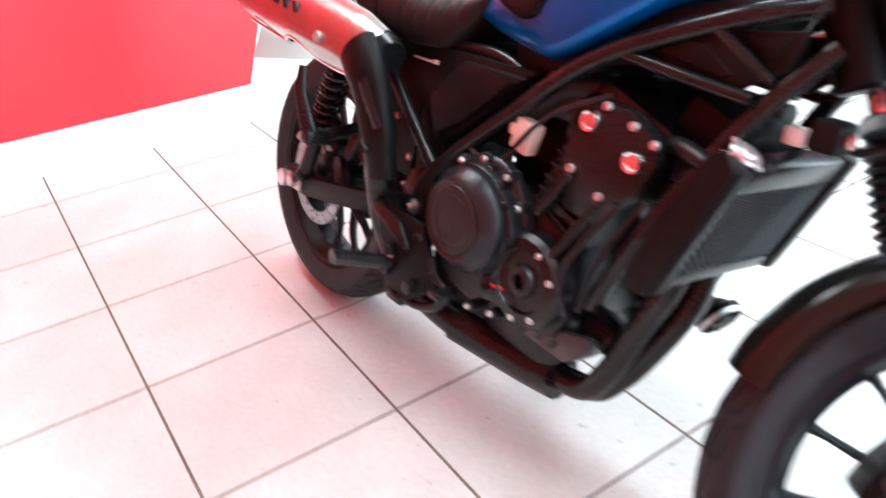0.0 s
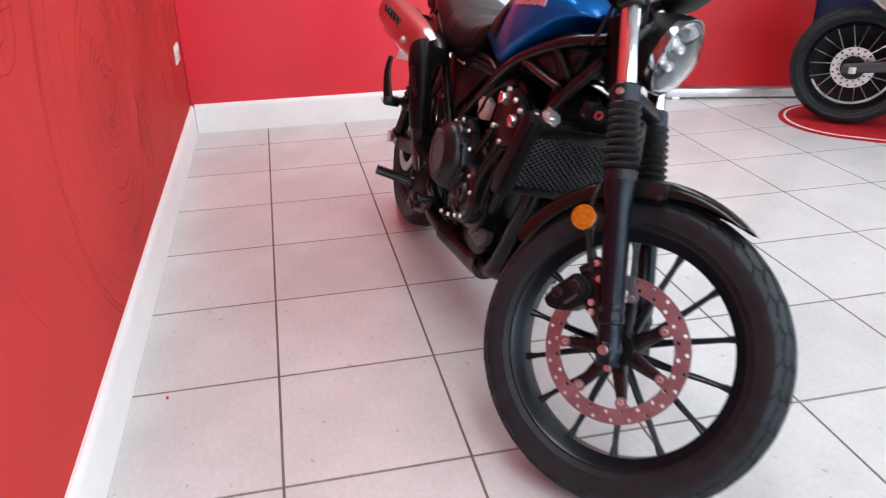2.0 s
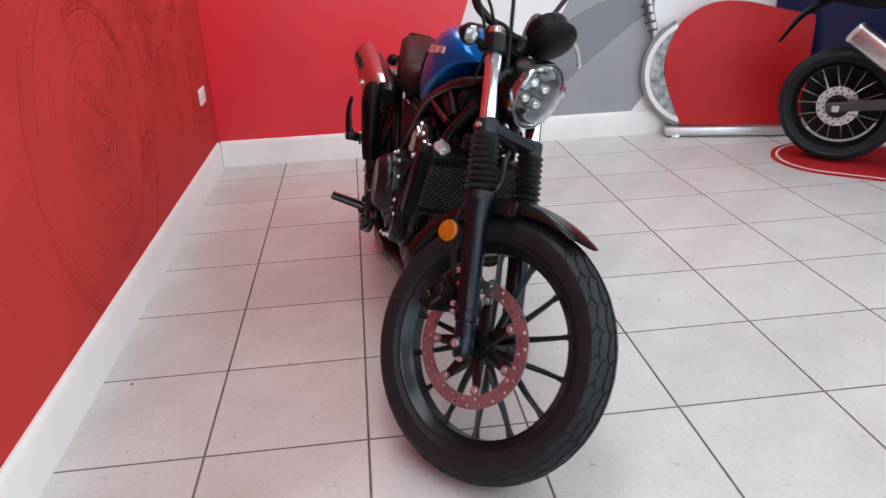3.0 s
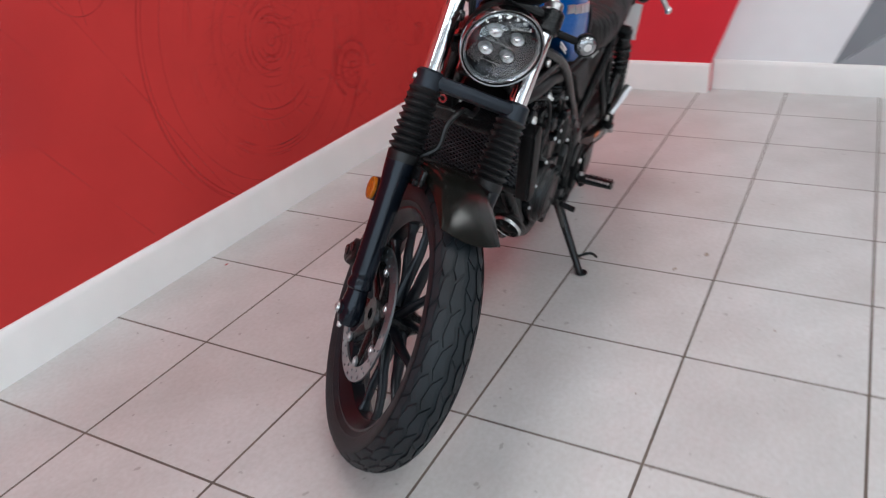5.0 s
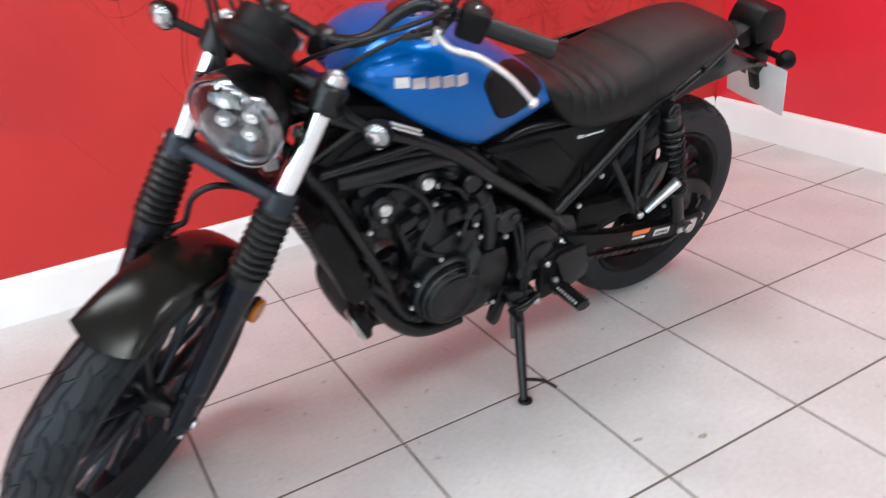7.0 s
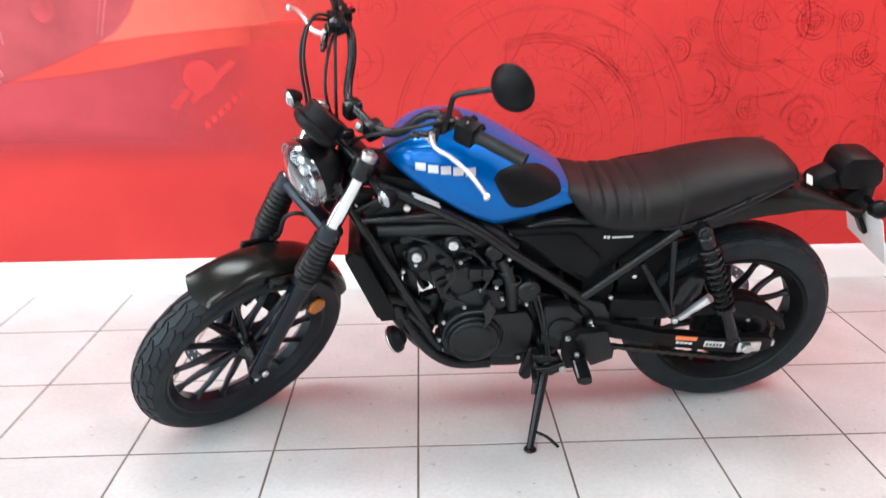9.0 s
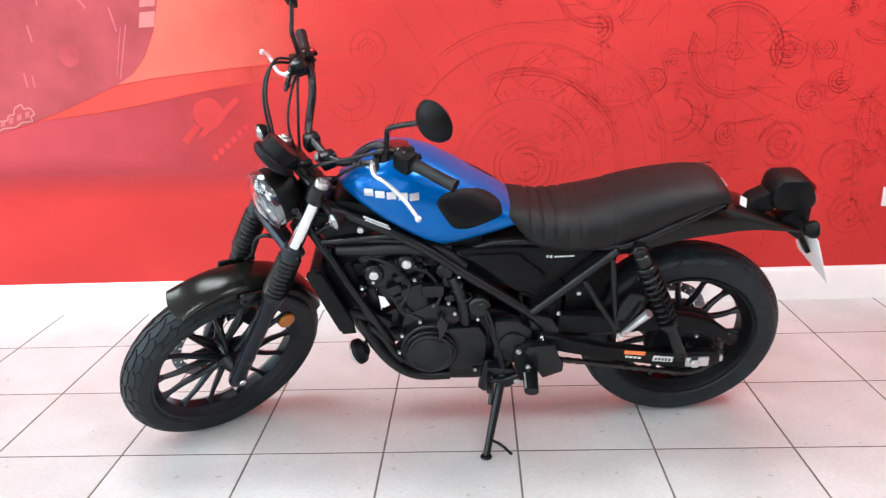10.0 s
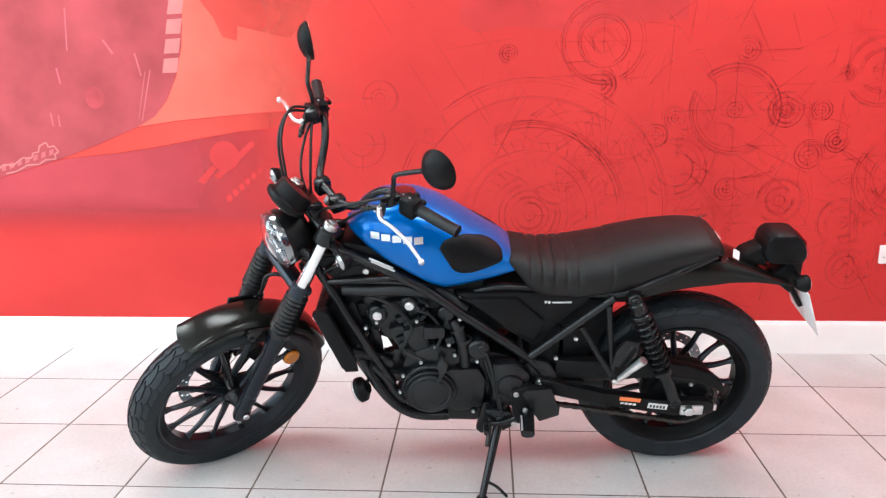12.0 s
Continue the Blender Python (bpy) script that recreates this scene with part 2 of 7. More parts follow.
M_BASE = mat("baseboard_paint", (0.80, 0.79, 0.77), 0.38, var=0.04, scale=5, bump=0.05)
M_GREY = mat("grey_wall_paint", (0.20, 0.21, 0.23), 0.42, var=0.06, scale=3)
M_GREY_L = mat("light_grey_wall_paint", (0.30, 0.31, 0.33), 0.5, var=0.06, scale=3)
M_PINK = fade_print("mural_red_orange_print", (0.57, 0.066, 0.052), -1.40, -0.62)
M_LOWER = fade_print("mural_plum_print", (0.440, 0.058, 0.070), -1.95, -0.68, 0.54, 0.80)
M_ORANGE = fade_print("mural_orange_print", (0.66, 0.125, 0.092), -1.42, -0.58)
M_PURPLE = mat("mural_purple_print", (0.370, 0.064, 0.073), 0.5, var=0.22, scale=4.0, bump=0.1, bscale=60, spec=0.08)
M_PALE = mat("mural_white_print", (0.52, 0.15, 0.14), 0.38, var=0.15, scale=8)
M_GLINT = mat("mural_glint_print", (0.50, 0.095, 0.11), 0.38, var=0.15, scale=8)
M_DUSK = mat("mural_dusky_red_print", (0.445, 0.042, 0.041), 0.5, var=0.2, scale=3, bump=0.1, bscale=60, spec=0.05)
M_PATCH = mat("mural_dusky_print", (0.385, 0.060, 0.070), 0.50, var=0.2, scale=9, spec=0.08)
M_BLUE = mat("metallic_blue_paint", (0.0, 0.100, 0.40), 0.28, 0.42, var=0.06, scale=3, bump=0.03, bscale=900, coat=0.35, tint=(0.0, 0.118, 0.43), spec=0.15)
M_BLACK = mat("satin_black_paint", (0.0060, 0.0060, 0.0065), 0.27, var=0.3, scale=20, bump=0.08, bscale=500, spec=0.32)
M_MATT = mat("matt_black_plastic", (0.0046, 0.0046, 0.0049), 0.40, var=0.25, scale=30, bump=0.25, bscale=700, spec=0.13)
M_ENGINE = mat("black_engine_casting", (0.0040, 0.0045, 0.0054), 0.25, var=0.35, scale=26, bump=0.35, bscale=380, spec=0.34)
# dark fork paint; its blue cast stands for reflected daylight
M_FORK = mat("fork_paint_with_window_blue", (0.006, 0.0085, 0.014), 0.22, 0.4, var=0.2, scale=16, bump=0.04, spec=0.4)
M_FENDER = mat("gloss_black_flake_paint", (0.0085, 0.0083, 0.0068), 0.19, 0.3, var=0.15, scale=10, bump=0.05, bscale=900, spec=0.35)
M_TYRE = mat("tyre_rubber", (0.0105, 0.0138, 0.0165), 0.50, var=0.35, scale=22, bump=0.35, bscale=260, spec=0.28)
# black wheel paint with the windows' blue reflection mixed into its colour
M_RIM = mat("black_wheel_with_window_blue", (0.0100, 0.0125, 0.0165), 0.30, 0.4, var=0.2, scale=20, bump=0.05, bscale=400, spec=0.45)
# dark clamp; the blue-grey tint stands for windows reflected in it
M_CLAMP = mat("dark_clamp_with_window_blue", (0.016, 0.021, 0.029), 0.34, 0.5, var=0.2, scale=20, bump=0.08, spec=0.45)
M_CAST = mat("dark_grey_casting", (0.016, 0.0165, 0.0165), 0.42, var=0.3, scale=40, bump=0.3, bscale=420, spec=0.3)
# engine black, made lighter and bluer for window light on the right-hand covers
M_COVER = mat("engine_cover_with_window_blue", (0.0095, 0.0115, 0.0145), 0.30, 0.3, var=0.3, scale=26, bump=0.25, bscale=380, spec=0.45)
M_BOWL = mat("smoked_lamp_bowl", (0.045, 0.047, 0.052), 0.20, 1.0, var=0.2, scale=30, bump=0.0)
M_RUBBER = mat("black_rubber", (0.006, 0.006, 0.0065), 0.42, var=0.3, scale=30, bump=0.15, spec=0.35)
M_SEAT = mat("dark_brown_black_vinyl", (0.0092, 0.0084, 0.0082), 0.42, var=0.2, scale=16, bump=0.5, bscale=520, spec=0.22)
M_CHROME = mat("chrome", (0.82, 0.82, 0.83), 0.09, 1.0, var=0.05, bump=0.0)
M_STEEL = mat("brushed_steel", (0.58, 0.57, 0.56), 0.30, 1.0, var=0.1, scale=30, bump=0.06)
M_DISC = mat("brake_disc_steel", (0.33, 0.36, 0.38), 0.36, 0.95, var=0.2, scale=25, bump=0.08, bscale=350)
# unseen ceiling and far walls, dark only to deepen what gloss parts reflect
M_CEIL = mat("unseen_ceiling_dark", (0.36, 0.36, 0.36), 0.7, var=0.04, scale=3)
M_FAR = mat("unseen_wall_dark", (0.15, 0.155, 0.16), 0.6, var=0.06, scale=3)
M_LENS = mat("clear_ribbed_lens", (0.30, 0.31, 0.32), 0.16, 0.75, var=0.12, scale=60, bump=0.12, bscale=200, coat=1.0)
M_ALU = mat("silver_aluminium", (0.70, 0.70, 0.70), 0.35, 0.9, var=0.1, scale=20, bump=0.08)
M_AMBER = mat("amber_reflector", (0.40, 0.120, 0.002), 0.24, var=0.35, scale=160, bump=0.4, bscale=900, coat=0.15)
M_RED_LENS = mat("red_lens", (0.45, 0.01, 0.015), 0.15, var=0.1, coat=0.8)
M_WHITE_PL = mat("white_plate", (0.75, 0.75, 0.74), 0.35, var=0.05)
M_STICKER_O = mat("orange_sticker", (0.80, 0.20, 0.06), 0.4, var=0.1)
M_STICKER_W = mat("pale_sticker", (0.66, 0.66, 0.64), 0.4, var=0.15, scale=60)
M_GREY_PL = mat("grey_plastic", (0.035, 0.036, 0.038), 0.42, var=0.2)
M_BEIGE = mat("beige_connector_plastic", (0.60, 0.52, 0.46), 0.45, var=0.1)
M_CARPET = mat("red_carpet", (0.36, 0.010, 0.014), 0.85, var=0.2, scale=30, bump=0.6, bscale=500, spec=0.2)
M_NAVY = mat("blue_board_print", (0.010, 0.020, 0.075), 0.35, var=0.1, scale=3)
M_STAIN = mat("brown_scuff", (0.30, 0.25, 0.20), 0.7, var=0.3, scale=80)
M_GRILLE = mat("grey_grille", (0.034, 0.039, 0.046), 0.32, 0.4, var=0.2)
M_GLASS = glass("clear_lens")
M_RACE_RED = mat("red_bodywork", (0.55, 0.012, 0.02), 0.25, var=0.08, coat=0.8)
M_SOCKET = mat("white_socket_plastic", (0.78, 0.77, 0.75), 0.3, var=0.04)
M_CHAIN = mat("chain_steel", (0.05, 0.046, 0.042), 0.4, 0.7, var=0.3, scale=40)

# ---- the room ----
TILE, GROUT_W = 0.424, 0.0056
WALL_Y, BASE_Y = 1.24, 1.222
BACK_X, PANEL_X = 2.10, 2.01
X0, X1, Y0, TOP = -5.55, 2.10, -6.05, 3.1


def wall(name, x0, x1, y0, y1, z0, z1, material, label):
    bm = block((x1 - x0, y1 - y0, z1 - z0), Matrix.Translation(((x0 + x1) / 2, (y0 + y1) / 2, (z0 + z1) / 2)))
    return solid(name, bm, material, label, "wall", kind="structure", smooth=0)


floor = solid("floor", block((X1 - X0 + 0.6, WALL_Y - Y0 + 0.6, 0.1), Matrix.Translation(((X0 + X1) / 2, (Y0 + WALL_Y) / 2, -0.0507))), M_GROUT,
              "floor of pale square ceramic tiles with brown grout", "floor", kind="structure", smooth=0)
wall_north = wall("wall_north", X0 - 0.2, X1 + 0.2, WALL_Y, WALL_Y + 0.2, 0, TOP, M_MURAL, "red wall with a printed mural of engine drawings")
wall_east = wall("wall_east", BACK_X, BACK_X + 0.2, Y0 - 0.2, WALL_Y - 0.002, 0, TOP, M_WHITE, "white painted showroom back wall")
# unseen ceiling, coloured dark so that black parts reflect less
ceiling = solid("ceiling", block((X1 - X0 + 0.6, WALL_Y - Y0 + 0.6, 0.1), Matrix.Translation(((X0 + X1) / 2, (Y0 + WALL_Y) / 2, TOP + 0.055))), M_CEIL,
                "unseen grey ceiling, kept dark for the reflections", "ceiling", kind="structure", smooth=0)
# unseen walls that close the room, darkened to shape the reflections
# south and west walls: piers, sill and lintel round the shop windows
wall("wall_south", X0 - 0.2, -5.0, Y0 - 0.2, Y0, 0, TOP, M_FAR, "unseen wall beside the shop window, kept dark for the reflections")
wall("wall_south", 1.4, X1 - 0.002, Y0 - 0.2, Y0, 0, TOP, M_FAR, "unseen wall beside the shop window, kept dark for the reflections")
wall("wall_south", -4.998, 1.398, Y0 - 0.2, Y0, 0, 0.4, M_FAR, "unseen low wall under the shop window, kept dark for the reflections")
wall("wall_south", -4.998, 1.398, Y0 - 0.2, Y0, 2.95, TOP, M_FAR, "unseen lintel over the shop window, kept dark for the reflections")
wall("wall_west", X0 - 0.2, X0, Y0 + 0.002, -5.3, 0, TOP, M_FAR, "unseen wall beside the shop window, kept dark for the reflections")
wall("wall_west", X0 - 0.2, X0, 1.05, WALL_Y - 0.002, 0, TOP, M_FAR, "unseen wall beside the shop window, kept dark for the reflections")
wall("wall_west", X0 - 0.2, X0, -5.298, 1.048, 0, 0.4, M_FAR, "unseen low wall under the shop window, kept dark for the reflections")
wall("wall_west", X0 - 0.2, X0, -5.298, 1.048, 2.95, TOP, M_FAR, "unseen lintel over the shop window, kept dark for the reflections")

# housings for the unseen ceiling panels
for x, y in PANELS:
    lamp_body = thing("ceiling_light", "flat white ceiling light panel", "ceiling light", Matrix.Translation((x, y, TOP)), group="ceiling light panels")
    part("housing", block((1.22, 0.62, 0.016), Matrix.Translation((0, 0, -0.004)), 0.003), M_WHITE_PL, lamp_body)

# red panel with a slanting end on the back wall
PANEL_END = -0.045


def yz_slab(outline, x0, x1, bevel=0.0):
    bm = bmesh.new()
    a = [bm.verts.new((x0, y, z)) for y, z in outline]
    b = [bm.verts.new((x1, y, z)) for y, z in outline]
    faces = [bm.faces.new(a), bm.faces.new(b[::-1])]
    for k in range(len(a)):
        j = (k + 1) % len(a)
        faces.append(bm.faces.new((a[j], a[k], b[k], b[j])))
    if bevel:
        bmesh.ops.bevel(bm, geom=list({e for f in faces for e in f.edges}), offset=bevel, segments=2, affect="EDGES", profile=0.5)
    return bm


solid("wall_panel", yz_slab([(WALL_Y - 0.003, 0.0), (PANEL_END, 0.0), (PANEL_END, 0.155), (-0.30, 0.90), (-0.96, TOP - 0.003), (WALL_Y - 0.003, TOP - 0.003)], PANEL_X, BACK_X - 0.003),
      M_RED_WALL, "glossy red wall panel with a slanting end", "wall panel", kind="structure", smooth=0)
# grey bands painted on the white wall
solid("wall_stripe", yz_slab([(-0.620, 0.155), (-0.645, 0.155), (-0.811, 0.292), (-1.060, 0.491), (-1.315, 0.694), (-1.458, 0.790), (-1.458, 0.960), (-1.05, 0.800), (-0.830, 0.690)], BACK_X - 0.006, BACK_X + 0.002), M_GREY,
      "dark grey slanting band painted on the white wall", "wall stripe", kind="structure", smooth=0)
solid("wall_stripe", yz_slab([(-0.832, 0.694), (-1.052, 0.804), (-1.458, 0.964), (-1.458, 1.55), (-1.02, 1.02)], BACK_X - 0.006, BACK_X + 0.002), M_GREY_L,
      "light grey slanting band painted on the white wall", "wall stripe", kind="structure", smooth=0)
solid("wall_stripe", yz_slab([(-0.648, 0.155), (-1.345, 0.155), (-1.400, 0.222), (-1.458, 0.30), (-1.458, 0.787), (-1.316, 0.691), (-1.062, 0.488), (-0.813, 0.289)], BACK_X - 0.006, BACK_X + 0.002), M_GREY_L,
      "light grey slanting band painted on the white wall", "wall stripe", kind="structure", smooth=0)


def skirting(name, p0, p1, depth, h, label):
    """A board along the floor from p0 to p1, its face on the left of that way, the top edge rounded."""
    a, b = Vector((*p0, 0)), Vector((*p1, 0))
    t = (b - a).normalized()
    n = Vector((-t.y, t.x, 0))
    prof = [(0, 0), (0, h), (depth * 0.45, h), (depth * 0.8, h - 0.008), (depth, h - 0.022), (depth, 0)]
    bm = bmesh.new()
    bridge(bm, [[q + n * d + Vector((0, 0, z)) for d, z in prof] for q in (a, b)])
    return solid(name, bm, M_BASE, label, "baseboard", kind="structure", smooth=50)


skirting("baseboard", (PANEL_X - 0.02, WALL_Y - 0.001), (X0, WALL_Y - 0.001), WALL_Y - 0.001 - BASE_Y, 0.155, "white painted baseboard under the red mural")
skirting("baseboard", (PANEL_X - 0.001, PANEL_END), (PANEL_X - 0.001, WALL_Y - 0.02), 0.019, 0.155, "white painted baseboard under the red panel")
skirting("baseboard", (BACK_X - 0.001, -2.6), (BACK_X - 0.001, PANEL_END - 0.002), 0.019, 0.155, "white painted baseboard of the back wall")

# ---- the motorcycle: local x ahead, y to its left, z up from the rear contact ----
WB, R_REAR, R_FRONT, RAKE = 1.485, 0.321, 0.329, radians(27)
LEAN, STEER = 14.56, 38.8
BIKE = pose(0.5382, 0.2969, -0.002, 0, 0, 182.79) @ pose(0, 0, 0, -LEAN) @ pose(0, 0, 0, 0, 0.288)
HEAD = Vector((WB + 0.108, 0, 0))
HEAD_WAY = Vector((-math.sin(RAKE), 0, math.cos(RAKE)))
TURN = Matrix.Translation(HEAD) @ Matrix.Rotation(radians(STEER), 4, HEAD_WAY) @ Matrix.Translation(-HEAD)
bike = thing("motorcycle", "blue and black roadster motorcycle leaning on its side stand", "motorcycle", BIKE)


def turned(name, bm, material, parent, label="", smooth=38):
    """A part that turns with the handlebar."""
    bmesh.ops.transform(bm, matrix=TURN, verts=bm.verts)
    return part(name, bm, material, parent, label, smooth)


def axle_m(x, z):
    """Turns the lathe's axis onto the wheel's axle (+z to the left)."""
    return Matrix.Translation((x, 0, z)) @ Matrix.Rotation(radians(-90), 4, "X")


def tyre(m, R, hw, bead, seg=72):
    prof = [(bead - 0.004, -hw * 0.62), (bead + 0.012, -hw * 0.80), (bead + 0.016, -hw * 0.86), (bead + 0.020, -hw * 0.855), (bead + (R - bead) * 0.42, -hw * 1.0), (R - 0.032, -hw * 0.97)]
    for k in range(-6, 7):
        a = radians(70) * k / 6
        prof.append((R - 0.004 - 0.05 * (1 - math.cos(a)), hw * 0.93 * math.sin(a) / math.sin(radians(70))))
    prof += [(R - 0.032, hw * 0.97), (bead + (R - bead) * 0.42, hw), (bead + 0.020, hw * 0.855), (bead + 0.016, hw * 0.86), (bead + 0.012, hw * 0.80), (bead - 0.004, hw * 0.62)]
    return lathe(prof, m, seg, closed=True)


def tread(m, R, hw, count):
    """Raised blocks of a road and trail tyre."""
    bm = bmesh.new()

    def at(th, s, up):
        a = radians(70) * s
        r = R - 0.0045 - 0.05 * (1 - math.cos(a)) + up
        return m @ Vector((r * math.cos(th), r * math.sin(th), hw * 0.95 * math.sin(a) / math.sin(radians(70))))

    kinds = [[(0.03, 0.02), (0.50, 0.11), (0.97, 0.02), (0.97, 0.27), (0.52, 0.37), (0.03, 0.27)],
             [(0.55, 0.43), (0.97, 0.34), (1.45, 0.43), (1.45, 0.62), (1.00, 0.72), (0.55, 0.62)],
             [(0.05, 0.69), (0.50, 0.78), (0.95, 0.69), (0.95, 0.97), (0.50, 0.98), (0.05, 0.97)]]
    step = 2 * math.pi / count
    for i in range(count):
        for flip in (1, -1):
            for shape in kinds:
                pts = [((i + u + 1.2 * s + (0.5 if flip < 0 else 0)) * step, flip * s) for u, s in shape]
                c = (sum(p[0] for p in pts) / len(pts), sum(p[1] for p in pts) / len(pts))
                low = [bm.verts.new(at(c[0] + (p[0] - c[0]) * 0.97, c[1] + (p[1] - c[1]) * 0.97, -0.002)) for p in pts]
                top = [bm.verts.new(at(c[0] + (p[0] - c[0]) * 0.93, c[1] + (p[1] - c[1]) * 0.92, 0.0042)) for p in pts]
                mid = bm.verts.new(at(*c, 0.0044))
                for k in range(len(pts)):
                    j = (k + 1) % len(pts)
                    bm.faces.new((low[k], low[j], top[j], top[k]))
                    bm.faces.new((top[k], top[j], mid))
    return bm


def rim(m, flange, hw):
    prof = [(flange, -hw), (flange - 0.007, -hw), (flange - 0.013, -hw + 0.005), (flange - 0.020, -hw * 0.62), (flange - 0.031, -hw * 0.40), (flange - 0.032, 0.0),
            (flange - 0.031, hw * 0.40), (flange - 0.020, hw * 0.62), (flange - 0.013, hw - 0.005), (flange - 0.007, hw), (flange, hw), (flange - 0.004, hw * 0.55), (flange - 0.016, 0), (flange - 0.004, -hw * 0.55)]
    return lathe(prof, m, 72, closed=True)


def spokes(m, r_rim, hub_r, hw, put, wheel, arms=7, phase=0.0, wide=0.58):
    """Arms that fork into two spokes, each a part."""
    for i in range(arms):
        a = phase + 2 * math.pi * i / arms
        half = math.pi / arms / 2
        for s in (1, -1):
            def q(r, t, y):
                return m @ Vector((r * math.cos(t), r * math.sin(t), y))
            inner = [q(hub_r * 0.7, a + s * half * 0.50, s * hw * 0.22), q(r_rim * 0.50, a + s * half * 0.84, s * hw * 0.12), q(r_rim * 0.70, a + s * half * 0.95, 0), q(r_rim * 0.905, a + s * half * 0.99, 0)]
            outer = [q(r_rim * 0.90, a + s * half * 0.988, 0), q(r_rim * 0.96, a + s * half * 0.995, 0), q(r_rim + 0.006, a + s * half, 0)]
            put("spoke", merged(tube(inner, (0.0145, 0.0098), 10, 3, flat=wide, side=(0, 1, 0)), tube(outer, (0.0096, 0.0165), 10, 3, flat=wide, side=(0, 1, 0))), M_RIM, wheel)


def drilled_disc(m, r0, r1, y, thick, count=24, hole=0.0042):
    """A ring with two staggered rows of round holes."""
    bm = bmesh.new()
    sectors = count * 3
    step = 2 * math.pi / sectors
    rad = [r0, r0 + (r1 - r0) * 0.5, r1]

    def q(r, t, h):
        return bm.verts.new(m @ Vector((r * math.cos(t), r * math.sin(t), h)))

    for i in range(sectors):
        for b in range(2):
            ra, rb, ta, tb = rad[b], rad[b + 1], i * step, (i + 1) * step
            rc, tc = (ra + rb) / 2, (ta + tb) / 2
            edge = [(ra, ta), (ra, tc), (ra, tb), (rc, tb), (rb, tb), (rb, tc), (rb, ta), (rc, ta)]
            ring = [(rc + hole * math.cos(radians(225 - 45 * k)), tc + hole * math.sin(radians(225 - 45 * k)) / rc) for k in range(8)]
            drilled = i % 3 == (0 if b else 1)
            walls = []
            for h in (y - thick / 2, y + thick / 2):
                out = [q(r, t, h) for r, t in edge]
                if not drilled:
                    bm.faces.new(out)
                    continue
                inner = [q(r, t, h) for r, t in ring]
                walls.append(inner)
                for k in range(8):
                    j = (k + 1) % 8
                    bm.faces.new((out[k], out[j], inner[j], inner[k]))
            if drilled:
                for k in range(8):
                    j = (k + 1) % 8
                    bm.faces.new((walls[0][k], walls[0][j], walls[1][j], walls[1][k]))
    for r in (r0, r1):
        lathe([(r, y - thick / 2), (r, y + thick / 2)], m, sectors * 2, bm=bm)
    bmesh.ops.remove_doubles(bm, verts=bm.verts, dist=1e-5)
    return bm


def bolt(p, way, r, h=0.006, bm=None):
    """A socket-headed bolt at p that points along way."""
    p, way = Vector(p), Vector(way).normalized()
    m = along(p - way * 0.002, p + way)
    return lathe([(0, 0), (r, 0), (r, h), (r * 0.85, h + 0.002), (r * 0.5, h + 0.002), (r * 0.5, h - 0.001), (0, h - 0.001)], m, 10, bm=bm)


# -- wheels --
FRONT_M, REAR_M = axle_m(WB, R_FRONT), Matrix.Translation((0.010, -0.006, 0)) @ axle_m(0, R_REAR)
front_wheel = turned("front_wheel", rim(FRONT_M, 0.254, 0.040),
                     M_RIM, bike, "satin black cast wheel with forked spokes")
spokes(FRONT_M, 0.222, 0.05, 0.05, turned, front_wheel, phase=0.02)
turned("hub", lathe([(0.014, -0.062), (0.036, -0.062), (0.046, -0.03), (0.032, -0.02), (0.032, 0.02), (0.036, 0.03), (0.026, 0.042), (0.016, 0.070), (0.012, 0.070)], FRONT_M, 28, closed=True), M_BLACK, front_wheel)
turned("tyre", tyre(FRONT_M, R_FRONT, 0.056, 0.247), M_TYRE, front_wheel, "black tyre with blocky tread")
turned("tread", tread(FRONT_M, R_FRONT, 0.056, 32), M_TYRE, front_wheel, smooth=25)
turned("brake_disc", drilled_disc(FRONT_M, 0.119, 0.151, -0.066, 0.005), M_DISC, front_wheel, "drilled steel brake disc", smooth=20)
for i in range(7):
    a = 0.02 + 2 * math.pi * i / 7
    c, s = math.cos(a), math.sin(a)
    turned("disc_arm", tube([FRONT_M @ Vector((0.025 * c, 0.025 * s, -0.044)), FRONT_M @ Vector((0.07 * c, 0.07 * s, -0.054)), FRONT_M @ Vector((0.114 * c, 0.114 * s, -0.0605))], (0.0095, 0.0045), 10, 3, flat=2.1, side=(0, 1, 0)), M_BLACK, front_wheel)
    turned("disc_tab", lathe([(0, -0.0022), (0.0125, -0.0022), (0.0125, 0.0022), (0, 0.0022)], FRONT_M @ Matrix.Translation((0.1095 * c, 0.1095 * s, -0.066)), 16), M_DISC, front_wheel)
    turned("disc_bolt", bolt(FRONT_M @ Vector((0.107 * c, 0.107 * s, -0.067)), (0, -1, 0), 0.0068, 0.004), M_ALU, front_wheel)

turned("axle_sleeve", rod((WB, 0.052, R_FRONT), (WB, 0.074, R_FRONT), 0.0135, 18), M_ALU, front_wheel, "bright axle sleeve")
# same finish as the front rim; matt black here puts shade into the colour
rear_wheel = part("rear_wheel", rim(REAR_M, 0.232, 0.056),
                  M_MATT, bike, "satin black cast wheel with forked spokes")
spokes(REAR_M, 0.20, 0.07, 0.07, part, rear_wheel, phase=0.1, wide=0.80)
part("hub", lathe([(0.02, -0.075), (0.05, -0.075), (0.075, -0.04), (0.06, -0.02), (0.06, 0.02), (0.08, 0.04), (0.075, 0.075), (0.02, 0.075)], REAR_M, 28, closed=True), M_BLACK, rear_wheel)
part("tyre", tyre(REAR_M, R_REAR, 0.068, 0.224), M_TYRE, rear_wheel, "wide black tyre with blocky tread")
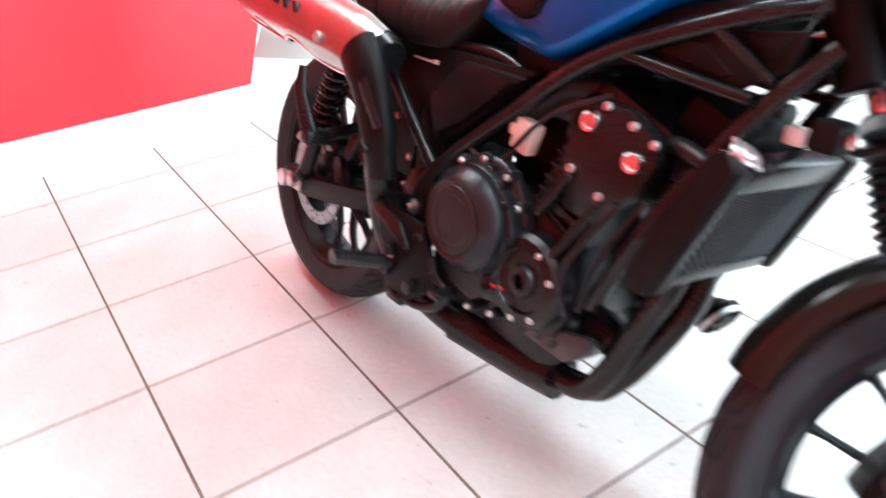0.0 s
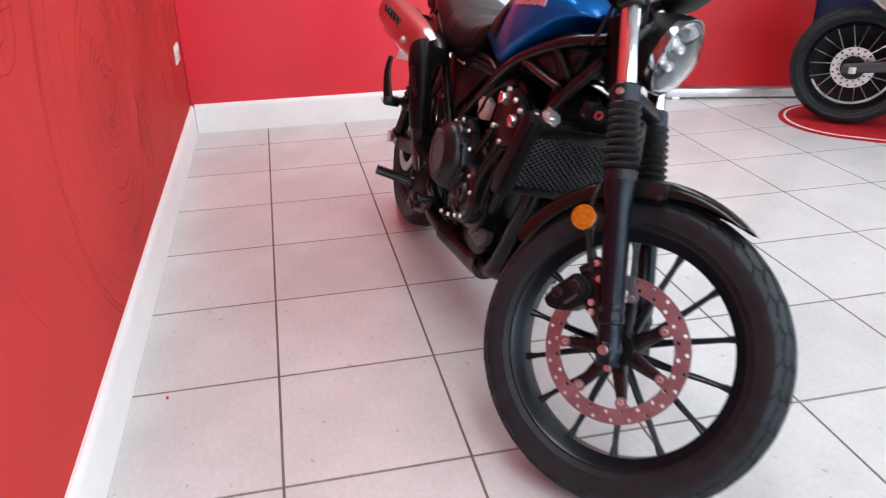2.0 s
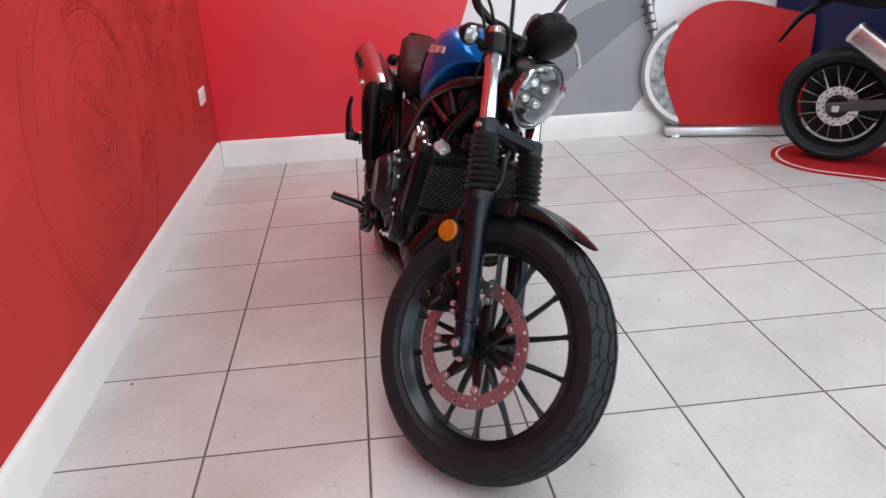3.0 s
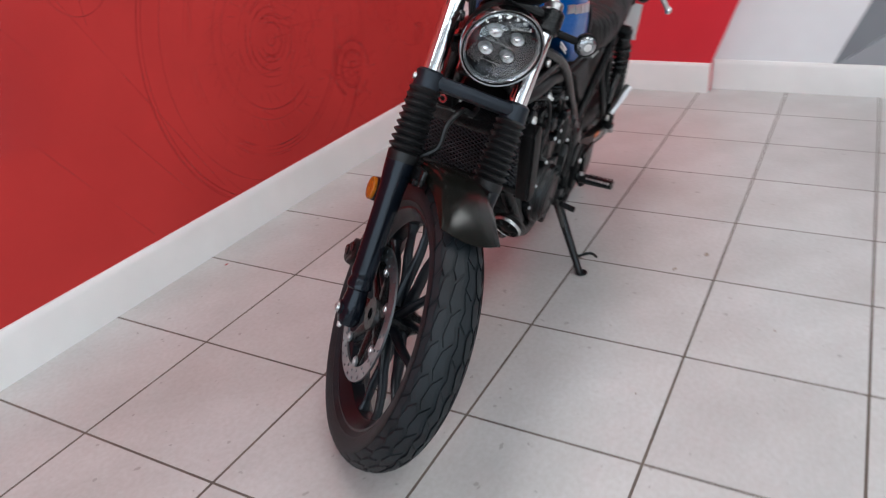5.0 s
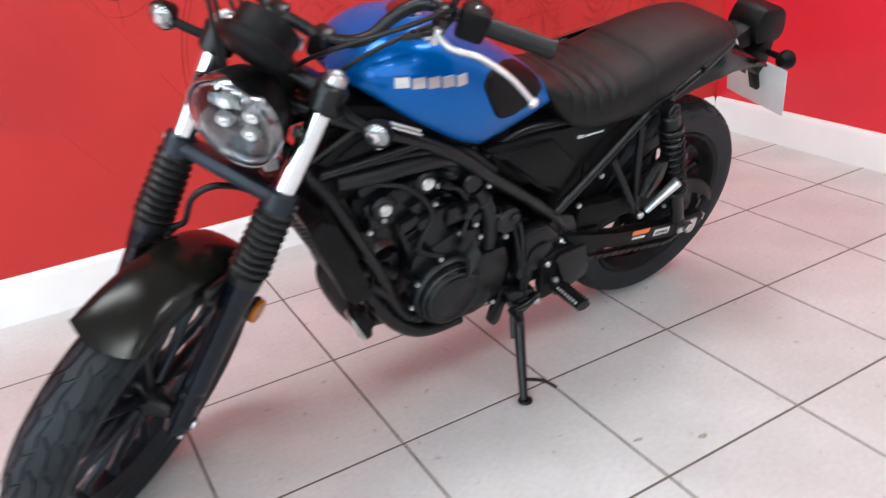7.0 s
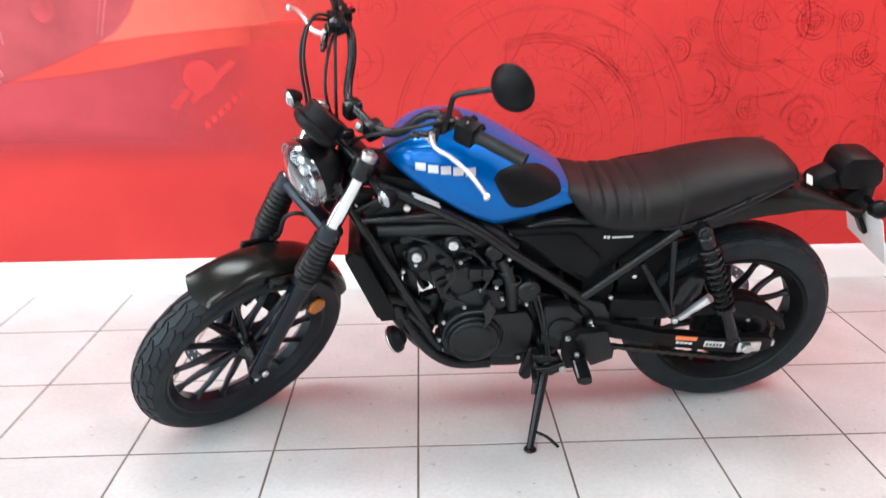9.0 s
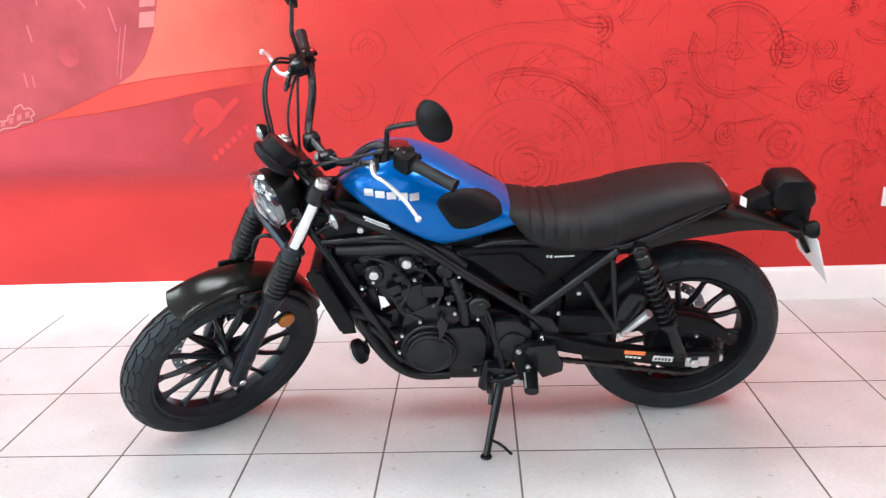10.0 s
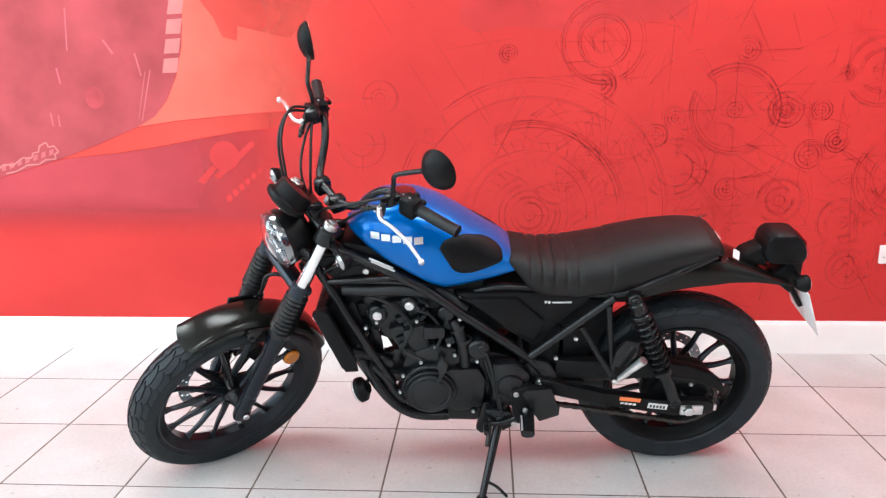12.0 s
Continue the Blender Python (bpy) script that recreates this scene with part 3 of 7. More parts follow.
part("tread", tread(REAR_M, R_REAR, 0.068, 26), M_TYRE, rear_wheel, smooth=25)
part("brake_disc", drilled_disc(REAR_M, 0.088, 0.12, -0.088, 0.005, 20), M_DISC, rear_wheel, "drilled steel brake disc", smooth=20)
teeth = []
for k in range(82):
    a = 2 * math.pi * k / 82
    teeth.append((0.100 if k % 2 else 0.094, a))
bm = bmesh.new()
bridge(bm, [[REAR_M @ Vector((r * math.cos(a), r * math.sin(a), y)) for r, a in teeth] for y in (0.092, 0.100)])
part("hub_plate", lathe([(0, 0.092), (0.085, 0.092), (0.088, 0.082), (0.112, 0.076), (0.118, 0.066), (0.118, 0.040), (0.10, 0.034), (0, 0.034)], REAR_M, 36), M_MATT, rear_wheel, "black drum behind the sprocket")
part("sprocket", bm, M_BLACK, rear_wheel, "dark steel toothed sprocket")
for i in range(5):
    a = 2 * math.pi * i / 5 + 0.4
    part("sprocket_bolt", bolt(REAR_M @ Vector((0.055 * math.cos(a), 0.055 * math.sin(a), 0.100)), (0, 1, 0), 0.007), M_STEEL, rear_wheel)
part("axle", merged(rod((0, -0.165, R_REAR - 0.006), (0, 0.165, R_REAR - 0.006), 0.011), rod((0, 0.150, R_REAR - 0.006), (0, 0.170, R_REAR - 0.006), 0.017, 6), rod((0, -0.150, R_REAR - 0.006), (0, -0.170, R_REAR - 0.006), 0.017, 6)), M_STEEL, rear_wheel, "steel axle with nuts")

# -- fork --
FOFF = 0.0595


def leg(z, y):
    """A point on a fork leg's middle line at height z."""
    if y > 0:
        y += 0.024 * (z - 0.3) - 0.013
    return Vector((HEAD.x - z * math.tan(RAKE) + FOFF, y, z))


for y, nm in ((0.105, "left"), (-0.105, "right")):
    fl = turned("fork_leg", lathe([(0, 0.0), (0.021, 0.0), (0.025, 0.012), (0.0268, 0.05), (0.0240, 0.070), (0.0240, 0.082), (0.0272, 0.086), (0.0272, 0.100), (0.0252, 0.104), (0.0252, 0.110), (0.0272, 0.114), (0.0272, 0.126), (0.0262, 0.130), (0.0268, 0.22), (0.0275, 0.31), (0.0315, 0.345), (0.033, 0.375), (0, 0.375)], along(leg(0.298, y), leg(1.0, y)), 24),
                M_FORK, bike, "dark painted lower fork leg")
    turned("fork_tube", rod(leg(0.62, y), leg(0.99, y), 0.0205, 24), M_CHROME, fl, "polished chrome fork tube")
    prof, ribs = [(0.0, 0.0), (0.033, 0.0), (0.034, 0.02)], 9
    for k in range(ribs):
        h = 0.024 + 0.138 * k / ribs
        grow = 0.0385 - 0.004 * k / ribs
        prof += [(0.0285, h), (grow - 0.002, h + 0.006), (grow, h + 0.0085), (grow - 0.002, h + 0.011)]
    prof += [(0.0275, 0.162), (0.0275, 0.178), (0.0, 0.178)]
    turned("fork_gaiter", lathe(prof, along(leg(0.628, y), leg(0.9, y)), 28), M_RUBBER, fl, "ribbed black rubber fork gaiter")
    turned("fork_cap", merged(rod(leg(0.985, y), leg(1.008, y), 0.021, 20), rod(leg(1.006, y), leg(1.013, y), 0.010, 6)), M_STEEL, fl, "steel fork cap")
    turned("upper_clamp", rod(leg(0.945, y), leg(0.992, y), 0.0305, 24), M_BLACK, fl)
    low = leg(0.329, y)
    turned("axle_lug", merged(rod(low + Vector((0, -0.018, -0.002)), low + Vector((0, 0.018, -0.002)), 0.0245, 24),
                              rod(low + Vector((0, math.copysign(0.012, y), -0.002)), low + Vector((0, math.copysign(0.03, y), -0.002)), 0.016, 20)), M_FORK, fl)
    turned("axle_nut", bolt(low + Vector((0, math.copysign(0.029, y), -0.002)), (0, y, 0), 0.0105, 0.007), M_STEEL, fl)
    turned("pinch_bolt", bolt(low + Vector((0.022, math.copysign(0.017, y), -0.03)), (0, y, 0), 0.007, 0.005), M_STEEL, fl)
    turned("side_reflector", merged(lathe([(0, 0), (0.025, 0), (0.026, 0.006), (0.024, 0.009), (0, 0.010)], along((1.312, math.copysign(0.126, y), 0.532), (1.312, y * 3, 0.532)), 24)), M_AMBER, fl, "round amber reflector")
    turned("reflector_bracket", merged(block((0.05, 0.006, 0.02), Matrix.Translation((1.335, math.copysign(0.121, y), 0.545)), 0.002), rod((1.312, math.copysign(0.115, y), 0.532), (1.312, math.copysign(0.127, y), 0.532), 0.027, 20)), M_BLACK, fl)
turned("lower_fork_clamp", merged(block((0.058, 0.25, 0.030), Matrix.Translation((1.247, 0, 0.786)) @ Matrix.Rotation(-RAKE, 4, "Y"), 0.012), rod(leg(0.764, 0.105), leg(0.805, 0.105), 0.0295), rod(leg(0.764, -0.105), leg(0.805, -0.105), 0.0295)), M_CLAMP, bike, "dark lower fork clamp, window reflection in its colour")
turned("clamp_bolt", bolt((1.250, -0.133, 0.785), (0, -1, 0), 0.008), M_STEEL, bike)
turned("clamp_bolt", bolt((1.250, 0.133, 0.785), (0, 1, 0), 0.008), M_BLACK, bike)
turned("upper_fork_clamp", merged(block((0.075, 0.22, 0.022), Matrix.Translation((1.138, 0, 0.968)) @ Matrix.Rotation(-RAKE, 4, "Y"), 0.009)), M_BLACK, bike)
turned("steering_nut", rod((1.095, 0, 0.975), (1.085, 0, 0.998), 0.016, 6), M_STEEL, bike)

# -- front brake --
CAL = [(1.312, 0.345), (1.326, 0.384), (1.345, 0.424), (1.366, 0.431), (1.392, 0.420), (1.402, 0.402), (1.376, 0.352), (1.352, 0.338), (1.328, 0.333)]
mid = Vector((1.357, 0, 0.384))
caliper = turned("brake_caliper", merged(slab(CAL, -0.112, -0.040, 0.007), slab([(mid.x + (x - mid.x) * 0.84, mid.z + (z - mid.z) * 0.84) for x, z in CAL], -0.124, -0.108, 0.006)), M_MATT, bike, "black brake caliper")
turned("caliper_bracket", merged(slab([(1.352, 0.430), (1.366, 0.476), (1.388, 0.474), (1.404, 0.450), (1.424, 0.398), (1.432, 0.368), (1.408, 0.366), (1.384, 0.386)], -0.100, -0.086, 0.004), rod((1.352, -0.098, 0.432), (1.372, -0.098, 0.462), 0.010, 12)), M_BLACK, caliper)
for x, z in ((1.375, 0.463), (1.406, 0.389), (1.396, 0.438), (1.416, 0.372)):
    turned("caliper_bolt", bolt((x, -0.101, z), (0, -1, 0), 0.0075, 0.006), M_ALU, caliper)
for x, z in ((1.338, 0.372), (1.364, 0.402)):
    turned("caliper_pin", rod((x, -0.118, z), (x, -0.1275, z), 0.0125, 16), M_BLACK, caliper)
turned("caliper_mark", block((0.034, 0.002, 0.006), Matrix.Translation((1.372, -0.1245, 0.376)) @ Matrix.Rotation(radians(-63), 4, "Y"), 0), M_GREY_PL, caliper)
turned("brake_hose", tube([(1.372, -0.098, 0.44), (1.350, -0.105, 0.475), (1.318, -0.112, 0.53), (1.298, -0.100, 0.60), (1.318, -0.066, 0.648), (1.318, -0.041, 0.681), (1.302, -0.041, 0.729), (1.28, -0.019, 0.758), (1.245, 0.006, 0.748), (1.215, 0.036, 0.734), (1.19, 0.05, 0.76)], 0.0062, 8), M_RUBBER, bike, "black rubber brake hose")
turned("sensor_wire", tube([(1.43, -0.075, 0.385), (1.36, -0.10, 0.46), (1.325, -0.10, 0.55), (1.33, -0.07, 0.62)], 0.003, 6), M_RUBBER, bike)
turned("hose_clip", block((0.03, 0.018, 0.012), Matrix.Translation((1.322, -0.068, 0.640)), 0.003), M_BLACK, bike)

# -- front fender --
bm = bmesh.new()
rings = []
for k in range(33):
    f = k / 32
    a = radians(70.5 + 93.5 * f)
    r = 0.3585 - 0.012 * (abs(f - 0.5) / 0.5) ** 2.5
    grow = min(1, f / 0.08) ** 0.5 if f < 0.08 else 1.0
    sec = [(-0.0645, -0.040), (-0.0635, -0.026), (-0.058, -0.013), (-0.043, -0.004), (-0.02, 0.0), (0, 0.001), (0.02, 0.0), (0.043, -0.004), (0.058, -0.013), (0.0635, -0.026), (0.0645, -0.040)]
    sec += [(y * 0.95, d - 0.0035) for y, d in sec[::-1]]
    skirt = 0.10 + 0.90 * min(1, f / 0.40) ** 0.8
    ring = []
    for y, d in sec:
        rr = r + d * skirt
        aa = a + radians(3.2) * (1 - grow) * (abs(y) / 0.0645) ** 2
        ring.append(Vector((WB + rr * math.cos(aa), y, R_FRONT + rr * math.sin(aa))))
    rings.append(ring)
bridge(bm, rings)
fender = turned("front_fender", bm, M_FENDER, bike, "matt black front mudguard", smooth=45)
for s in (1, -1):
    turned("fender_stay", merged(block((0.075, 0.012, 0.035), Matrix.Translation((1.385, s * 0.076, 0.64)) @ Matrix.Rotation(radians(-20), 4, "Y"), 0.004), rod((1.41, s * 0.070, 0.635), (1.41, s * 0.09, 0.635), 0.008)), M_BLACK, fender)

# -- headlight and dial --
HL = along((1.262, 0, 0.911), (1.262 + 1, 0, 0.911 - 0.10)) @ Matrix.Diagonal((0.91, 0.91, 0.95, 1))
headlight = turned("headlight", lathe([(0, -0.10), (0.045, -0.098), (0.075, -0.075), (0.090, -0.035), (0.0945, -0.005), (0.0945, 0.004), (0.0885, 0.006), (0.087, -0.004), (0.086, -0.030), (0, -0.036)], HL, 40), M_MATT, bike, "round black headlight shell")
turned("bezel", lathe([(0.0955, -0.012), (0.0965, 0.004), (0.0948, 0.0085), (0.0915, 0.0075), (0.0905, 0.001), (0.093, -0.012)], HL, 48, closed=True), M_DARK_CHROME, headlight, "smoked chrome headlight ring")
lens = turned("lens", lathe([(0, 0.038), (0.03, 0.0362), (0.055, 0.031), (0.074, 0.022), (0.086, 0.010), (0.091, 0.0), (0.0885, 0.0), (0.083, 0.0085), (0.0715, 0.0195), (0.053, 0.028), (0.03, 0.0332), (0, 0.035)], HL, 48), M_GLASS, headlight, "clear domed headlight lens")
lens.visible_shadow = False
turned("lamp_bowl", lathe([(0.0865, 0.000), (0.080, -0.004), (0.074, -0.014), (0.066, -0.022), (0.040, -0.026), (0, -0.027), (0, -0.030), (0.080, -0.028), (0.0865, -0.010)], HL, 48), M_BOWL, headlight, "smoked reflector bowl")
turned("reflector_ring", lathe([(0.0862, 0.004), (0.0835, 0.0015), (0.0805, 0.004), (0.079, -0.002), (0.083, -0.005), (0.0862, -0.003)], HL, 48, closed=True), M_LENS, headlight, "clear ribbed ring inside the lamp")
for v, u in ((0.026, 0.028), (0.026, -0.028), (-0.020, 0.028), (-0.020, -0.028)):
    cell = HL @ Matrix.Translation((u, v, -0.022)) @ Matrix.Diagonal((0.94, 0.72, 1, 1))
    led = turned("led_cell", lathe([(0.0175, 0.0), (0.0175, 0.010), (0.0155, 0.016), (0.0140, 0.012), (0.0120, 0.006), (0, 0.004), (0, 0.0)], cell, 20), M_ALU, headlight, "bright lamp cell")
    turned("led_lens", lathe([(0.0125, 0.007), (0.0105, 0.012), (0.006, 0.0155), (0, 0.0165), (0, 0.006)], cell, 16), M_CHROME, led, "bright lamp")
for v, w in ((0.050, 0.058), (0.002, 0.090), (-0.046, 0.062)):
    turned("lamp_bar", block((w, 0.0040, 0.005), HL @ Matrix.Translation((0, v, -0.014)), 0.0012), M_DARK_CHROME, headlight)
for k in range(5):
    g = radians(-32 + 16 * k)
    turned("lamp_rib", block((0.010, 0.007, 0.005), HL @ Matrix.Rotation(radians(90), 4, "Z") @ Matrix.Rotation(g, 4, "Z") @ Matrix.Translation((0.0735, 0, -0.004)) @ Matrix.Rotation(radians(30), 4, "Y"), 0.001), M_CHROME, headlight)
for s in (1, -1):
    turned("headlight_bracket", merged(tube([(1.205, s * 0.10, 0.86), (1.215, s * 0.10, 0.91), (1.225, s * 0.093, 0.93)], 0.009, 8, flat=0.5), bolt((1.225, s * 0.093, 0.928), (0, s, 0), 0.011, 0.007)), M_BLACK, headlight)
DIAL = along((1.218, 0, 1.048), (1.218 - 0.80, 0, 1.048 + 0.60))
dial = turned("instrument_dial", lathe([(0, -0.030), (0.040, -0.028), (0.058, -0.020), (0.064, -0.012), (0.065, -0.003), (0.061, 0.001), (0.054, 0.003), (0.053, 0.020), (0.054, 0.034), (0.051, 0.040), (0.047, 0.038), (0, 0.037)], DIAL, 36), M_MATT, bike, "round black instrument pod")
turned("dial_glass", lathe([(0, 0.0395), (0.046, 0.0390), (0.046, 0.037), (0, 0.0365)], DIAL, 32), M_BLACK, dial)
turned("dial_bracket", tube([(1.12, 0, 0.98), (1.16, 0, 0.99), (1.185, 0, 1.02)], 0.013, 10), M_BLACK, dial)

# -- handlebar --
BAR = [(0.923, 0.390, 1.107), (0.966, 0.285, 1.112), (0.995, 0.205, 1.121), (1.010, 0.168, 1.115), (1.028, 0.138, 1.085), (1.052, 0.115, 1.042), (1.075, 0.085, 1.026), (1.09, 0.045, 1.022)]
bar = turned("handlebar", merged(tube(BAR + [(1.09, 0, 1.022)] + [(x, -y, z) for x, y, z in BAR[::-1]], 0.0115, 14)),
             M_BLACK, bike, "black tubular handlebar")
turned("bar_clamp", merged(block((0.045, 0.035, 0.05), Matrix.Translation((1.088, 0.045, 1.010)), 0.008), block((0.045, 0.035, 0.05), Matrix.Translation((1.088, -0.045, 1.010)), 0.008)), M_BLACK, bar)
for s in (1, -1):
    grip_prof = [(0, 0), (0.018, 0)] + [q for k in range(12) for q in ((0.0172, 0.004 + k * 0.0098), (0.0162, 0.008 + k * 0.0098))] + [(0.0172, 0.122), (0.021, 0.123), (0.021, 0.128), (0, 0.128)]
    turned("grip", lathe(grip_prof, along((0.921, s * 0.396, 1.107), (0.962, s * 0.29, 1.112)), 18), M_RUBBER, bar, "ribbed black rubber grip")
    turned("switch_box", merged(block((0.046, 0.052, 0.058), Matrix.Translation((0.980, s * 0.258, 1.116)) @ Matrix.Rotation(radians(s * 18), 4, "Z"), 0.010), rod((0.957, s * 0.271, 1.123), (0.942, s * 0.271, 1.125), 0.009, 12),
                                block((0.012, 0.016, 0.012), Matrix.Translation((0.954, s * 0.248, 1.136)), 0.003)), M_MATT, bar, "black switch box")
    turned("switch_mark", block((0.002, 0.010, 0.003), Matrix.Translation((0.9555, s * 0.258, 1.115)), 0), M_STICKER_W, bar)
    turned("lever_perch", merged(block((0.04, 0.030, 0.034), Matrix.Translation((1.014, s * 0.216, 1.122)), 0.007), rod((1.048, s * 0.222, 1.090), (1.043, s * 0.224, 1.135), 0.010), tube([(1.050, s * 0.222, 1.112), (1.066, s * 0.205, 1.108), (1.078, s * 0.188, 1.100)], 0.0075, 10)), M_BLACK, bar)
    turned("lever", tube([(1.058, s * 0.226, 1.110), (1.070, s * 0.258, 1.108), (1.064, s * 0.305, 1.114), (1.054, s * 0.36, 1.103), (1.045, s * 0.411, 1.077)], (0.0085, 0.0066), 10, 6, flat=0.75), M_ALU, bar, "polished silver hand lever")
    turned("lever_ball", lathe([(0, -0.010), (0.006, -0.007), (0.0085, 0), (0.006, 0.007), (0, 0.010)], Matrix.Translation((1.045, s * 0.414, 1.075)), 14), M_ALU, bar)
    mirror = turned("mirror", tube([(1.014, s * 0.222, 1.130), (1.018, s * 0.230, 1.185), (1.022, s * 0.243, 1.226), (1.008, s * 0.266, 1.246), (0.972, s * 0.325, 1.284)], 0.0068, 10), M_BLACK, bike, "round black rear-view mirror on a bent stem")
    MM = along((0.974, s * 0.350, 1.294), (0.974 - 1, s * (0.350 - 0.30), 1.294 + 0.10))
    turned("mirror_shell", lathe([(0, -0.020), (0.020, -0.018), (0.040, -0.010), (0.052, 0.003), (0.056, 0.014), (0.054, 0.018), (0, 0.016)], MM @ Matrix.Diagonal((0.93, 1.05, 1, 1)), 32), M_MATT, mirror)
    turned("mirror_glass", lathe([(0, 0.0185), (0.051, 0.0185), (0.051, 0.017), (0, 0.016)], MM @ Matrix.Diagonal((0.93, 1.05, 1, 1)), 32), M_CHROME, mirror, "mirror glass")
for s in (1, -1):
    turned("lever_bracket", merged(block((0.030, 0.012, 0.020), Matrix.Translation((1.052, s * 0.214, 1.104)) @ Matrix.Rotation(radians(-s * 30), 4, "Z"), 0.004), rod((1.056, s * 0.224, 1.092), (1.056, s * 0.224, 1.122), 0.0075, 12)), M_ALU, bar, "silver lever bracket")
    turned("cable_adjuster", merged(rod((1.066, s * 0.206, 1.108), (1.088, s * 0.182, 1.096), 0.0062, 10), rod((1.072, s * 0.199, 1.105), (1.077, s * 0.194, 1.102), 0.0092, 12)), M_CAST, bar)
    for dx, dz, w in ((0.000, 0.008, 0.008), (-0.004, -0.012, 0.011), (0.004, -0.022, 0.007)):
        turned("switch_button", block((0.010, w, 0.008), Matrix.Translation((0.956 + dx, s * (0.262 + dx), 1.118 + dz)) @ Matrix.Rotation(radians(s * 18), 4, "Z"), 0.002), M_CAST, bar)
    turned("switch_screw", bolt((0.984, s * 0.258, 1.146), (0, 0, 1), 0.0035, 0.002), M_STEEL, bar)
turned("brake_reservoir", merged(block((0.045, 0.06, 0.035), Matrix.Translation((1.033, -0.205, 1.152)) @ Matrix.Rotation(radians(-25), 4, "Z"), 0.007)), M_BLACK, bar, "black brake fluid reservoir")
turned("start_switch", block((0.014, 0.014, 0.012), Matrix.Translation((0.960, -0.250, 1.146)), 0.003), M_RED_LENS, bar)
for pts in ([(1.03, -0.21, 1.16), (1.10, -0.20, 1.19), (1.155, -0.16, 1.13), (1.175, -0.10, 1.02), (1.20, -0.05, 0.90)],
            [(1.035, -0.215, 1.150), (1.108, -0.205, 1.175), (1.162, -0.165, 1.12), (1.182, -0.105, 1.01), (1.205, -0.05, 0.885)],
            [(1.0, -0.23, 1.12), (1.06, -0.19, 1.10), (1.12, -0.12, 1.03), (1.12, -0.06, 0.93)],
            [(0.99, -0.25, 1.13), (1.03, -0.21, 1.12), (1.07, -0.15, 1.06), (1.11, -0.08, 0.96), (1.10, -0.05, 0.86)],
            [(1.03, 0.225, 1.145), (1.10, 0.18, 1.12), (1.15, 0.10, 1.06), (1.14, 0.03, 0.97), (1.10, 0.02, 0.85)],
            [(0.99, 0.25, 1.13), (1.03, 0.20, 1.10), (1.08, 0.13, 1.03), (1.12, 0.06, 0.93)]):
    turned("control_cable", tube(pts, 0.0042, 8), M_RUBBER, bar, "thin black control cable")
for s in (1, -1):
    ind = turned("indicator", merged(tube([(1.150, s * 0.125, 0.952), (1.16, s * 0.16, 0.955), (1.165, s * 0.19, 0.957)], 0.0085, 10), lathe([(0, -0.026), (0.012, -0.024), (0.024, -0.006), (0.027, 0.006), (0.025, 0.010), (0, 0.007)], along((1.162, s * 0.212, 0.958), (2.162, s * 0.212, 0.958)), 24)), M_MATT, bike, "round black turn signal on a short stalk")
    turned("indicator_lens", lathe([(0, 0.019), (0.012, 0.0175), (0.021, 0.0125), (0.0245, 0.006), (0.0, 0.006)], along((1.162, s * 0.212, 0.958), (2.162, s * 0.212, 0.958)), 24), M_LENS, ind, "clear turn signal lens")
    turned("indicator_reflector", lathe([(0, 0.021), (0.006, 0.020), (0.009, 0.0195), (0.0, 0.015)], along((1.162, s * 0.212, 0.958), (2.162, s * 0.212, 0.958)), 16), M_CHROME, ind)

